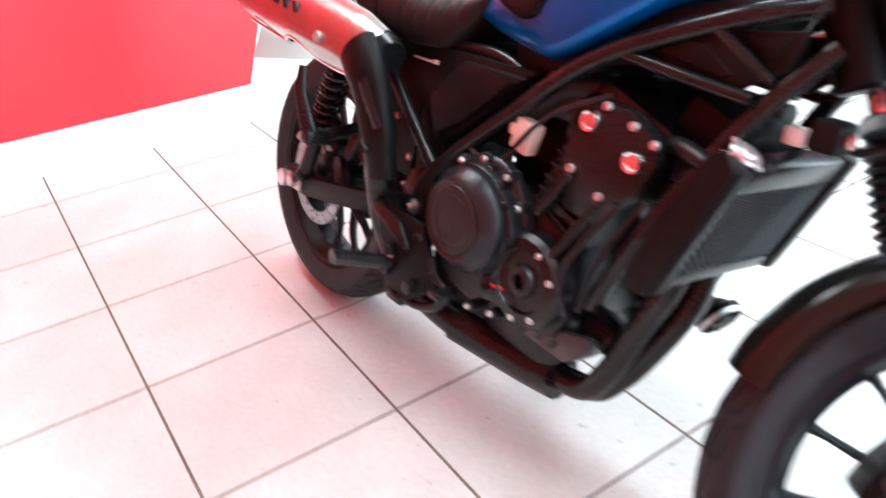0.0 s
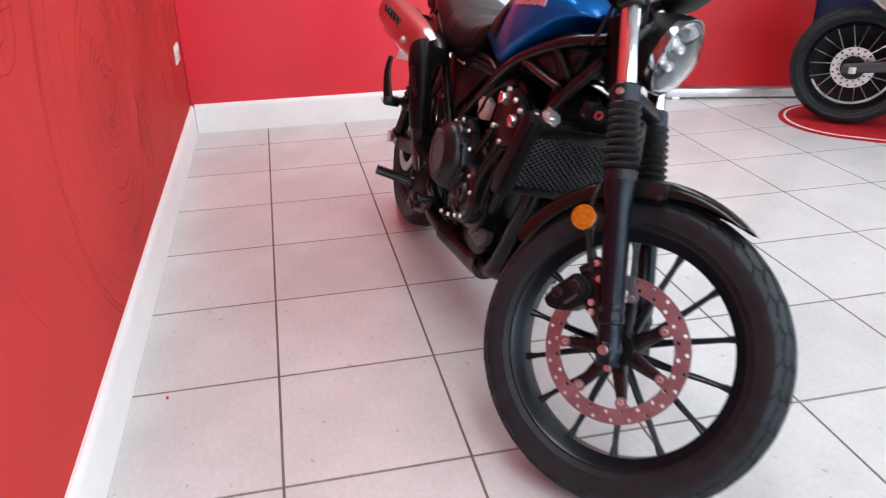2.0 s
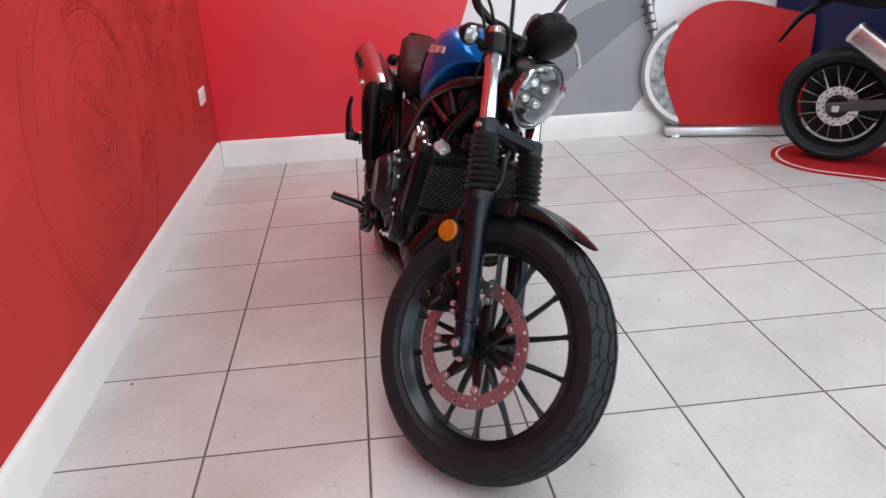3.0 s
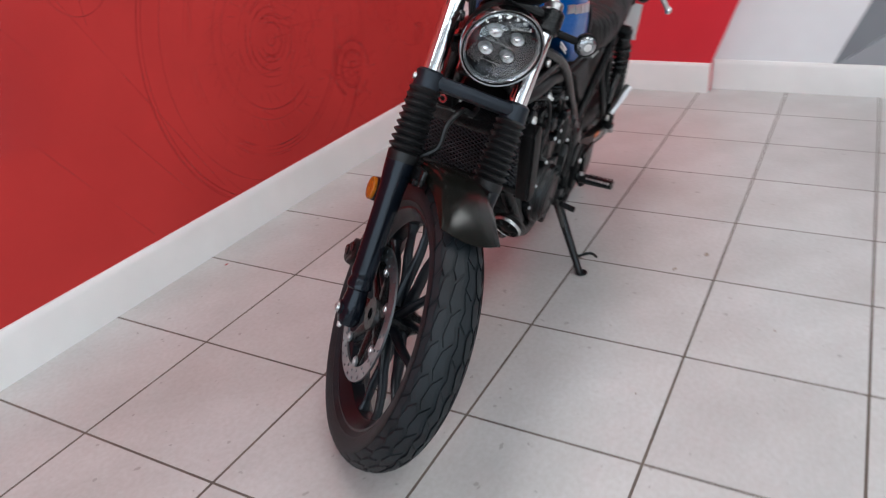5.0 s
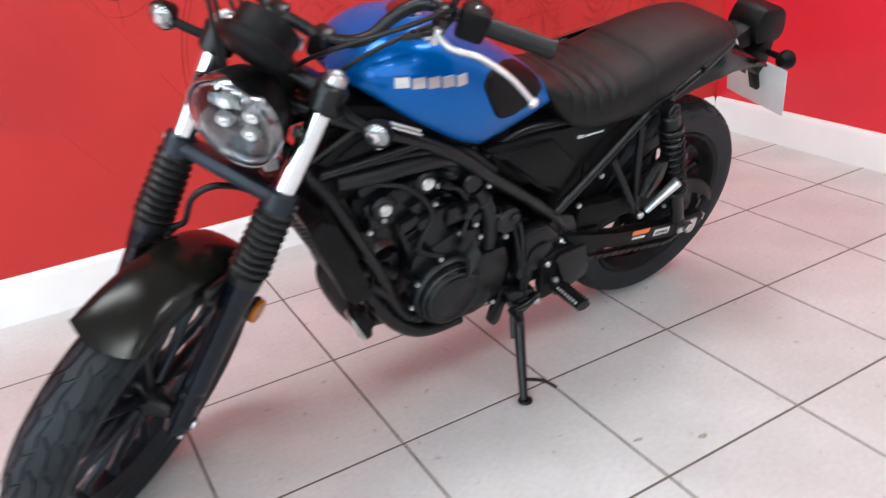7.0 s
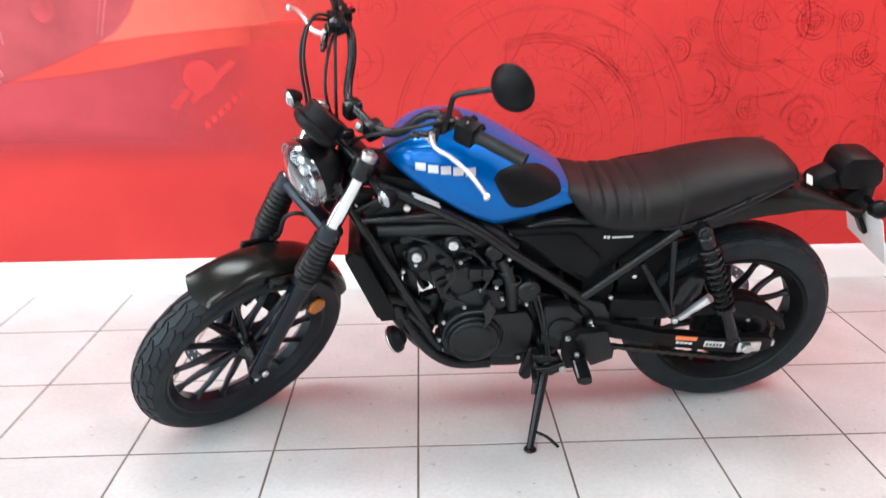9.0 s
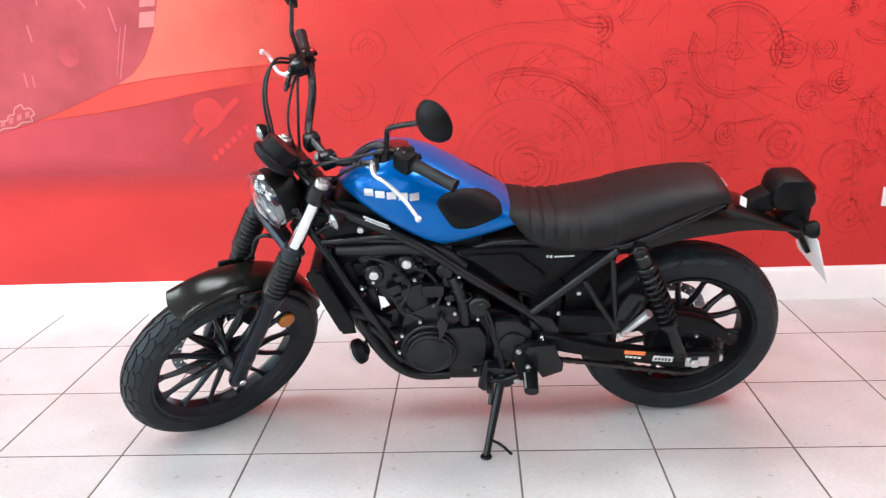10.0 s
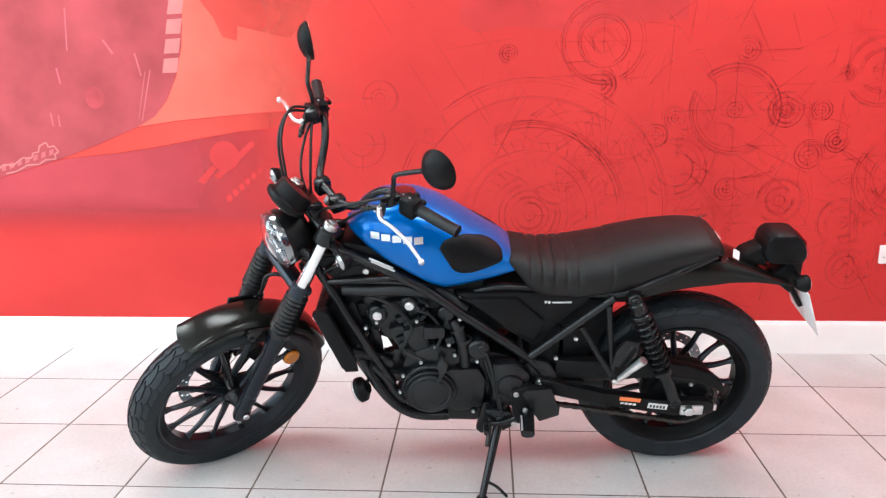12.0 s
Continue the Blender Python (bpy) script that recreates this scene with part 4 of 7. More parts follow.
# -- frame --
for s in (1, -1):
    frame_side = part("frame", merged(tube([(1.13, s * 0.03, 0.895), (1.05, s * 0.085, 0.865), (0.90, s * 0.112, 0.800), (0.80, s * 0.118, 0.738), (0.70, s * 0.118, 0.655), (0.58, s * 0.116, 0.560), (0.485, s * 0.114, 0.472), (0.445, s * 0.112, 0.400)], 0.0155, 12),
                               tube([(1.168, s * 0.050, 0.848), (1.107, s * 0.084, 0.755), (1.048, s * 0.108, 0.640), (0.992, s * 0.112, 0.53), (0.93, s * 0.10, 0.40)], 0.0145, 12),
                               tube([(1.100, s * 0.100, 0.770), (1.0, s * 0.109, 0.780), (0.885, s * 0.114, 0.792)], 0.0095, 10)), M_BLACK, bike, "black tubular steel frame")
    part("frame_strut", tube([(1.025, s * 0.097, 0.848), (1.113, s * 0.088, 0.795)], 0.0075, 8), M_BLACK, frame_side)
    part("subframe_tube", merged(tube([(0.500, s * 0.120, 0.505), (0.395, s * 0.124, 0.600), (0.262, s * 0.124, 0.716)], 0.0135, 12), tube([(0.72, s * 0.085, 0.700), (0.60, s * 0.085, 0.735), (0.40, s * 0.092, 0.725), (0.255, s * 0.115, 0.722), (0.12, s * 0.115, 0.775), (-0.03, s * 0.09, 0.835)], 0.0125, 10)), M_BLACK, frame_side)
    part("peg_bracket", merged(tube([(0.352, s * 0.128, 0.618), (0.30, s * 0.145, 0.53), (0.246, s * 0.155, 0.445)], 0.010, 10), tube([(0.275, s * 0.128, 0.690), (0.262, s * 0.14, 0.56), (0.246, s * 0.155, 0.445)], 0.010, 10)), M_BLACK, frame_side)
    part("trellis_panel", merged(slab([(0.915, 0.797), (1.075, 0.772), (1.102, 0.795), (1.03, 0.842), (0.975, 0.845)], s * 0.088, s * 0.099, 0.004), slab([(0.945, 0.803), (1.055, 0.787), (1.068, 0.795), (1.02, 0.826), (0.985, 0.828)], s * 0.097, s * 0.104, 0.004)), M_MATT, frame_side)
    part("trellis_panel", merged(slab([(1.045, 0.848), (1.140, 0.862), (1.128, 0.815), (1.105, 0.800)], s * 0.070, s * 0.082, 0.003), slab([(1.070, 0.843), (1.122, 0.851), (1.110, 0.820)], s * 0.080, s * 0.087, 0.003)), M_MATT, frame_side)
    for x, z in ((0.364, 0.568), (0.421, 0.497), (0.418, 0.437)):
        part("frame_bolt", bolt((x, s * 0.118, z), (0, s, 0), 0.0075, 0.005), M_STEEL, frame_side)
    if s > 0:
        part("frame_bolt", bolt((0.985, s * 0.112, 0.812), (0, s, 0), 0.010, 0.006), M_STEEL, frame_side)
        part("bright_strip", block((0.075, 0.004, 0.006), Matrix.Translation((0.938, s * 0.128, 0.846)) @ Matrix.Rotation(radians(-27), 4, "Y"), 0.001), M_ALU, frame_side, "bright trim strip")
        part("bright_strip", block((0.075, 0.004, 0.005), Matrix.Translation((0.934, s * 0.128, 0.836)) @ Matrix.Rotation(radians(-27), 4, "Y"), 0.001), M_ALU, frame_side, "bright trim strip")
    part("pivot_plate", slab([(0.50, 0.50), (0.44, 0.48), (0.405, 0.42), (0.42, 0.33), (0.50, 0.31), (0.54, 0.38), (0.53, 0.45)], s * 0.095, s * 0.125, 0.006), M_BLACK, frame_side)
    part("pivot_bolt", merged(rod((0.462, s * 0.122, 0.405), (0.462, s * 0.136, 0.405), 0.020, 20), bolt((0.462, s * 0.136, 0.405), (0, s, 0), 0.011)), M_STEEL, frame_side)
part("headstock", rod((HEAD.x - 0.80 * math.tan(RAKE), 0, 0.80), (HEAD.x - 0.945 * math.tan(RAKE), 0, 0.945), 0.032, 24), M_MATT, bike)

# -- tank --
TOPZ = [(0.545, 0.815), (0.565, 0.848), (0.60, 0.876), (0.66, 0.914), (0.72, 0.955), (0.78, 0.990), (0.84, 1.010), (0.90, 1.013), (0.95, 1.004), (0.99, 0.984), (1.02, 0.956), (1.04, 0.932)]
LOWZ = [(0.545, 0.790), (0.60, 0.772), (0.69, 0.757), (0.755, 0.750), (0.80, 0.768), (0.86, 0.806), (0.93, 0.853), (0.98, 0.892), (1.02, 0.92), (1.04, 0.930)]
HALF = [(0.545, 0.092), (0.60, 0.104), (0.68, 0.122), (0.76, 0.138), (0.84, 0.146), (0.92, 0.140), (0.98, 0.118), (1.015, 0.088), (1.035, 0.055), (1.04, 0.03)]
CROSS = [(0.0, 0.0), (0.22, 0.004), (0.45, 0.025), (0.66, 0.075), (0.82, 0.17), (0.93, 0.32), (0.985, 0.48), (1.0, 0.62), (0.985, 0.78), (0.95, 0.90), (0.90, 0.965), (0.80, 1.0)]


def tank_half(x, z):
    """How far the tank's side stands out at (x, z)."""
    t, l, w = interp(x, TOPZ), interp(x, LOWZ), interp(x, HALF)
    f = min(1, max(0, (t - z) / (t - l)))
    return w * float(np.interp(f, [d for _, d in CROSS], [c for c, _ in CROSS]))


bm = bmesh.new()
rings = []
for k in range(41):
    f = k / 40
    x = 0.545 + (1.04 - 0.545) * f
    t, l, w = interp(x, TOPZ), interp(x, LOWZ), interp(x, HALF)
    right = [Vector((x, -w * c, t - (t - l) * d)) for c, d in CROSS]
    left = [Vector((x, w * c, t - (t - l) * d)) for c, d in CROSS[1:]]
    rings.append(right + [Vector((x, -w * 0.35, l + 0.012)), Vector((x, w * 0.35, l + 0.012))] + left[::-1])
bridge(bm, rings)
for _ in range(2):
    bmesh.ops.smooth_vert(bm, verts=[v for v in bm.verts if 0.56 < v.co.x < 1.02], factor=0.3, use_axis_x=True, use_axis_y=True, use_axis_z=True)
tank = part("fuel_tank", bm, M_BLUE, bike, "glossy metallic blue fuel tank", smooth=50)
PAD = [(0.783, 0.898), (0.768, 0.918), (0.730, 0.926), (0.69, 0.921), (0.634, 0.898), (0.588, 0.866), (0.578, 0.845), (0.584, 0.826), (0.652, 0.806), (0.690, 0.800), (0.732, 0.811), (0.758, 0.850)]
for s in (1, -1):
    bm = bmesh.new()
    loop = [(p.x, p.z) for p in glide([(x, 0, z) for x, z in PAD + PAD[:1]], 4)][:-1]
    cx, cz = 0.675, 0.862
    rows = []
    for q in (0.90, 0.875, 0.82, 0.65, 0.4):
        lift = {0.90: -0.006, 0.875: 0.003, 0.82: 0.006, 0.65: 0.0075, 0.4: 0.008}[q]
        rows.append([bm.verts.new((cx + (x - cx) * q, s * (tank_half(cx + (x - cx) * q, cz + (z - cz) * q) + lift), cz + (z - cz) * q)) for x, z in loop])
    for a, b in zip(rows, rows[1:]):
        for k in range(len(loop)):
            j = (k + 1) % len(loop)
            bm.faces.new((a[k], a[j], b[j], b[k]))
    bm.faces.new(rows[-1])
    part("knee_pad", bm, M_MATT, tank, "black rubber knee pad", smooth=50)
    for i in range(5):
        x = 0.950 - 0.0305 * i
        z = 0.936 - 0.0036 * i
        y = tank_half(x, z)
        bm = bmesh.new()
        w, h = 0.0250, 0.0190
        grid = []
        for v in (1, 0, -1):
            for u in (-1, 1):
                px, pz = x + u * w / 2, z + v * h / 2
                grid.append(((px, s * (tank_half(px, pz) - 0.003), pz), (px, s * (tank_half(px, pz) + 0.0025), pz)))
        lo = [bm.verts.new(g[0]) for g in grid]
        hi = [bm.verts.new(g[1]) for g in grid]
        for a, b, c, d in ((0, 1, 3, 2), (2, 3, 5, 4)):
            bm.faces.new((hi[a], hi[b], hi[c], hi[d]))
        ringi = (0, 1, 3, 5, 4, 2)
        for k in range(6):
            a, b = ringi[k], ringi[(k + 1) % 6]
            bm.faces.new((lo[a], lo[b], hi[b], hi[a]))
        part("emblem_bar", bm, M_ALU, tank, "silver emblem bar", smooth=0)
part("filler_cap", lathe([(0, 0.010), (0.022, 0.010), (0.031, 0.008), (0.035, 0.003), (0.036, -0.004), (0, -0.006)], Matrix.Translation((0.872, 0, 1.010)) @ Matrix.Rotation(radians(-2), 4, "Y"), 28), M_DARK_CHROME, tank, "steel filler cap")

# -- seat --
S_TOP = [(-0.068, 0.818), (-0.060, 0.846), (-0.042, 0.872), (-0.01, 0.883), (0.06, 0.885), (0.14, 0.878), (0.20, 0.868), (0.255, 0.855), (0.30, 0.838), (0.36, 0.830), (0.42, 0.824), (0.48, 0.826), (0.53, 0.836), (0.560, 0.842), (0.572, 0.836)]
S_LOW = [(-0.068, 0.812), (-0.03, 0.832), (0.03, 0.818), (0.086, 0.797), (0.194, 0.752), (0.274, 0.728), (0.34, 0.720), (0.406, 0.717), (0.47, 0.722), (0.505, 0.738), (0.535, 0.772), (0.560, 0.805), (0.572, 0.815)]
S_HALF = [(-0.068, 0.045), (-0.060, 0.072), (-0.035, 0.098), (0.03, 0.116), (0.15, 0.130), (0.25, 0.138), (0.35, 0.142), (0.45, 0.134), (0.52, 0.116), (0.56, 0.100), (0.572, 0.090)]
SEAMS = (0.368, 0.403, 0.438, 0.473, 0.506)
S_CROSS = [(0.0, 0.0), (0.25, 0.004), (0.5, 0.025), (0.70, 0.075), (0.86, 0.17), (0.95, 0.30), (0.99, 0.45), (1.0, 0.62), (0.985, 0.82), (0.95, 0.94), (0.88, 1.0)]
bm = bmesh.new()
rings = []
for k in range(181):
    x = -0.068 + (0.572 + 0.068) * k / 180
    half = []
    for c, d in S_CROSS:
        xx = x - 0.045 * max(0, d - 0.05)
        t, l, w = interp(x, S_TOP), interp(x, S_LOW), interp(x, S_HALF)
        g = sum(0.0042 * math.exp(-((x - q) / 0.0036) ** 2) for q in SEAMS) * (1 if d < 0.55 else 0.0)
        g += 0.0035 * math.exp(-((x - 0.272) / 0.0035) ** 2)
        puff = 0.0009 * math.cos((x - SEAMS[0]) / 0.035 * 2 * math.pi) if 0.35 < x < 0.52 and d < 0.5 else 0
        half.append((w * c - g * c, t - (t - l) * d - (g + puff) * (1 - d)))
    rings.append([Vector((x, -y, z)) for y, z in half] + [Vector((x, y, z)) for y, z in half[1:]][::-1])
bridge(bm, rings)
seat = part("seat", bm, M_SEAT, bike, "black and brown vinyl seat with stitched ribs", smooth=60)
part("seat_badge", block((0.012, 0.05, 0.010), Matrix.Translation((-0.055, 0, 0.852)) @ Matrix.Rotation(radians(-35), 4, "Y"), 0.003), M_ALU, seat, "bright strip at the seat's end")

# -- side covers --
for s in (1, -1):
    cover = part("side_cover", merged(slab([(0.730, 0.728), (0.300, 0.724), (0.498, 0.538), (0.570, 0.595)], s * 0.080, s * 0.108, 0.008), slab([(0.715, 0.715), (0.545, 0.715), (0.458, 0.632), (0.492, 0.552), (0.565, 0.606)], s * 0.09, s * 0.121, 0.012)), M_MATT, bike, "matt black side cover")
    part("model_badge", merged(block((0.007, 0.003, 0.009), Matrix.Translation((0.459, s * 0.1085, 0.694)), 0.001), block((0.008, 0.003, 0.009), Matrix.Translation((0.449, s * 0.1085, 0.693)), 0.001), block((0.058, 0.003, 0.005), Matrix.Translation((0.411, s * 0.1085, 0.692)), 0.001)), M_STICKER_W, cover, "pale model badge bar")
part("inner_body", merged(block((0.36, 0.17, 0.17), Matrix.Translation((0.52, 0, 0.66)), 0.02), block((0.22, 0.15, 0.12), Matrix.Translation((0.30, 0, 0.72)), 0.02), block((0.10, 0.20, 0.22), Matrix.Translation((0.455, 0, 0.50)), 0.02)), M_MATT, bike)
# added dark block that hides the red wall behind the engine
part("inner_dark_filler", merged(block((0.15, 0.12, 0.20), Matrix.Translation((0.735, 0, 0.615)), 0.015)), M_MATT, bike)
part("air_box", merged(block((0.34, 0.165, 0.085), Matrix.Translation((0.90, 0, 0.815)) @ Matrix.Rotation(radians(-14), 4, "Y"), 0.02), block((0.20, 0.175, 0.09), Matrix.Translation((0.74, 0, 0.765)), 0.02)), M_MATT, bike)

# -- engine --
engine = part("engine", merged(slab([(0.903, 0.44), (0.905, 0.36), (0.88, 0.31), (0.78, 0.29), (0.66, 0.29), (0.585, 0.29), (0.535, 0.33), (0.52, 0.42), (0.56, 0.50), (0.66, 0.53), (0.80, 0.545), (0.88, 0.53)], -0.118, 0.108, 0.018), slab([(0.905, 0.36), (0.89, 0.26), (0.84, 0.215), (0.66, 0.205), (0.60, 0.24), (0.60, 0.36)], -0.08, 0.075, 0.02)), M_ENGINE, bike, "black engine crankcase")
tilt = radians(20)
CYL = Matrix.Translation((0.872, 0, 0.555)) @ Matrix.Rotation(tilt, 4, "Y")
part("cylinder", merged(block((0.120, 0.218, 0.14), CYL @ Matrix.Translation((-0.016, -0.009, 0)), 0.012), block((0.075, 0.245, 0.11), CYL @ Matrix.Translation((-0.03, 0, 0.0)), 0.02)), M_ENGINE, engine)
part("cylinder_head", merged(block((0.185, 0.205, 0.085), CYL @ Matrix.Translation((0.0, -0.010, 0.105)), 0.016), block((0.175, 0.18, 0.045), CYL @ Matrix.Translation((0.0, -0.010, 0.160)), 0.018)), M_ENGINE, engine)
head_r = part("chain_cover", merged(slab([(0.885, 0.720), (0.945, 0.722), (1.000, 0.690), (1.010, 0.655), (0.985, 0.60), (0.915, 0.535), (0.855, 0.54), (0.835, 0.60), (0.838, 0.665)], -0.13, -0.10, 0.010)), M_BLACK, engine, "glossy black camshaft chain cover")
for x, z in ((0.880, 0.688), (0.972, 0.651)):
    part("inspection_cap", lathe([(0, 0.008), (0.009, 0.0075), (0.012, 0.006), (0.0155, 0.008), (0.017, 0.004), (0.017, -0.004), (0, -0.004)], along((x, -0.131, z), (x, -1, z)), 20), M_CHROME, head_r, "chromed inspection cap")
for x, z in ((0.905, 0.716), (0.959, 0.700), (1.000, 0.684), (0.860, 0.609), (0.925, 0.584)):
    part("cover_bolt", bolt((x, -0.130, z), (0, -1, 0), 0.0072), M_ALU, head_r)
for x, z in ((0.963, 0.652), (0.865, 0.686)):
    part("inspection_cap", lathe([(0, 0.007), (0.006, 0.0068), (0.0065, 0.0045), (0.0125, 0.0045), (0.0145, 0.002), (0.015, -0.004), (0, -0.004)], along((x, 0.106, z), (x, 1, z)), 20), M_ALU, engine, "bright inspection cap")
for x, y, z in ((1.000, 0.110, 0.612), (0.966, 0.106, 0.629), (0.841, 0.108, 0.676), (0.845, 0.108, 0.632), (0.785, 0.112, 0.613), (0.802, 0.112, 0.596), (0.791, 0.132, 0.552), (0.749, 0.132, 0.561), (0.732, 0.132, 0.522), (0.836, 0.134, 0.498), (0.893, 0.134, 0.448), (0.664, 0.140, 0.504), (0.676, 0.141, 0.309), (0.715, 0.118, 0.644), (0.905, 0.134, 0.385)):
    part("engine_bolt", bolt((x, y, z), (0, 1, 0), 0.0052, 0.005), M_ALU, engine)
    part("bolt_boss", rod((x, y - 0.045, z), (x, y, z), 0.0095, 12), M_ENGINE, engine)
alt = part("alternator_cover", merged(lathe([(0.092, 0), (0.092, 0.028), (0.088, 0.034), (0.081, 0.036), (0.079, 0.050), (0.076, 0.054), (0.072, 0.053), (0.070, 0.058), (0.062, 0.0605), (0.056, 0.058), (0.052, 0.0605), (0, 0.062)], along((0.810, 0.105, 0.397), (0.810, 1, 0.397)), 44),
                                     slab([(0.76, 0.47), (0.66, 0.475), (0.635, 0.43), (0.645, 0.325), (0.72, 0.305), (0.78, 0.33)], 0.100, 0.140, 0.010), slab([(0.86, 0.53), (0.80, 0.555), (0.73, 0.545), (0.70, 0.50), (0.74, 0.46), (0.84, 0.48)], 0.10, 0.128, 0.012)), M_ENGINE, engine, "round black generator cover")
part("cover_arm", slab([(0.789, 0.508), (0.770, 0.540), (0.752, 0.507), (0.768, 0.471), (0.783, 0.444), (0.788, 0.447), (0.776, 0.476)], 0.152, 0.170, 0.004), M_CAST, alt, "grey casting arm")
for r in (0.0865, 0.078, 0.066):
    part("cover_rib", lathe([(r - 0.0016, 0), (r, 0.0028), (r + 0.0016, 0)], along((0.810, {0.0865: 0.1395, 0.078: 0.155, 0.066: 0.1635}[r], 0.397), (0.810, 1, 0.397)), 44), M_CAST, alt)
# ribs on the cylinder's side
for k in range(5):
    part("cylinder_rib", block((0.104, 0.236, 0.005), CYL @ Matrix.Translation((-0.020, -0.009, -0.045 + 0.024 * k)), 0.0015), M_ENGINE, engine)
for sx, sz, w, h, d in ((0.905, 0.600, 0.045, 0.030, 0.110), (0.845, 0.575, 0.050, 0.026, 0.116), (0.885, 0.640, 0.040, 0.022, 0.108), (0.830, 0.605, 0.026, 0.034, 0.116), (0.745, 0.575, 0.030, 0.026, 0.130)):
    part("casting_boss", block((w, 0.030, h), Matrix.Translation((sx, d - 0.012, sz)) @ Matrix.Rotation(tilt, 4, "Y"), 0.006), M_ENGINE, engine)
for k in range(5):
    part("sensor_plug", merged(rod((0.828 - 0.012 * (k % 2), 0.090, 0.650 + 0.013 * k), (0.822 - 0.012 * (k % 2), 0.118, 0.654 + 0.013 * k), 0.0065, 10), rod((0.822 - 0.012 * (k % 2), 0.116, 0.654 + 0.013 * k), (0.820 - 0.012 * (k % 2), 0.123, 0.655 + 0.013 * k), 0.0040, 8)), M_CAST if k % 2 else M_ENGINE, engine)
# three added fillers that narrow the see-through gap before the cylinder
part("gap_filler", slab([(1.004, 0.440), (0.998, 0.590), (0.970, 0.585), (0.963, 0.545), (0.958, 0.497), (0.952, 0.440)], 0.044, 0.062, 0.004), M_ENGINE, engine)
part("casting_boss", slab([(0.965, 0.590), (0.962, 0.548), (0.934, 0.551), (0.916, 0.524), (0.890, 0.520), (0.885, 0.590)], 0.040, 0.066, 0.006), M_ENGINE, engine)
part("casting_boss", slab([(0.955, 0.497), (0.940, 0.484), (0.922, 0.503), (0.900, 0.500), (0.895, 0.440), (0.960, 0.440)], 0.040, 0.070, 0.006), M_ENGINE, engine)
part("clamp_ring", lathe([(0.020, -0.005), (0.0225, -0.004), (0.0225, 0.004), (0.020, 0.005)], along((0.702, 0.124, 0.575), (0.706, 0.126, 0.640)), 20, closed=True), M_CAST, engine)
part("clamp_ring", lathe([(0.020, -0.005), (0.0225, -0.004), (0.0225, 0.004), (0.020, 0.005)], along((0.722, 0.114, 0.605), (0.735, 0.108, 0.625)), 20, closed=True), M_CAST, engine)
part("linkage_rod", tube([(0.637, 0.152, 0.540), (0.619, 0.152, 0.474), (0.598, 0.152, 0.345)], 0.0036, 8), M_CAST, engine, "thin dark steel linkage rod")
part("linkage_knob", rod((0.648, 0.128, 0.553), (0.648, 0.150, 0.553), 0.014, 14), M_ENGINE, engine)
part("lower_frame_tube", tube([(1.020, 0.085, 0.480), (0.988, 0.106, 0.418), (0.945, 0.118, 0.352), (0.895, 0.122, 0.304), (0.840, 0.122, 0.282), (0.755, 0.118, 0.276)], 0.0175, 14), M_BLACK, bike, "black curved lower frame tube")
clutch = part("clutch_cover", merged(lathe([(0.112, 0), (0.112, 0.016), (0.107, 0.022), (0.099, 0.025), (0.098, 0.046), (0.095, 0.050), (0.0935, 0.048), (0.0930, 0.062), (0.090, 0.067), (0.074, 0.088), (0.071, 0.0895), (0.068, 0.0875), (0.062, 0.0870), (0.060, 0.0890), (0.045, 0.0890), (0.043, 0.0872), (0, 0.0872)], along((0.686, -0.118, 0.466), (0.686, -1, 0.466)), 44)), M_COVER, engine, "round black clutch cover")
for x, z in ((0.620, 0.551), (0.679, 0.571), (0.741, 0.556), (0.779, 0.514), (0.795, 0.471)):
    part("bolt_boss", rod((x, -0.118, z), (x, -0.146, z), 0.0115, 14), M_COVER, clutch)
    part("cover_bolt", bolt((x, -0.146, z), (0, -1, 0), 0.0062), M_ALU, clutch)
part("cover_fin", slab([(0.742, 0.548), (0.776, 0.520), (0.800, 0.470), (0.790, 0.452), (0.780, 0.470), (0.760, 0.510), (0.730, 0.535)], -0.168, -0.120, 0.006), M_COVER, clutch)
part("cover_fin", slab([(0.640, 0.553), (0.690, 0.568), (0.735, 0.552), (0.726, 0.540), (0.688, 0.553), (0.646, 0.540)], -0.160, -0.120, 0.005), M_COVER, clutch)
for k in range(3):
    a = radians(30 + 24 * k)
    part("cover_boss", rod((0.686 + 0.091 * math.cos(a), -0.130, 0.466 + 0.091 * math.sin(a)), (0.686 + 0.091 * math.cos(a), -0.172 + 0.006 * k, 0.466 + 0.091 * math.sin(a)), 0.013, 14), M_ENGINE, clutch)
# added dark filler where the floor would show beside the pump
part("lower_dark_filler", slab([(0.520, 0.335), (0.525, 0.272), (0.600, 0.252), (0.700, 0.258), (0.725, 0.340)], -0.104, -0.030, 0.006), M_MATT, engine, "added black filler low beside the engine")
low_r = part("water_pump_cover", merged(lathe([(0.082, 0), (0.082, 0.03), (0.074, 0.040), (0.056, 0.043), (0.052, 0.036), (0.030, 0.036), (0.026, 0.045), (0.014, 0.046), (0.012, 0.036), (0, 0.036)], along((0.828, -0.118, 0.405), (0.828, -1, 0.405)), 36), slab([(0.82, 0.35), (0.74, 0.33), (0.72, 0.37), (0.80, 0.42)], -0.158, -0.12, 0.008)), M_ENGINE, engine, "round black pump cover")
for x, z in ((0.857, 0.462), (0.890, 0.428), (0.866, 0.350), (0.821, 0.335), (0.770, 0.317), (0.709, 0.303)):
    part("bolt_boss", rod((x, -0.110, z), (x, -0.157, z), 0.0105, 14), M_COVER, low_r)
    part("cover_bolt", bolt((x, -0.157, z), (0, -1, 0), 0.0058), M_ALU, low_r)
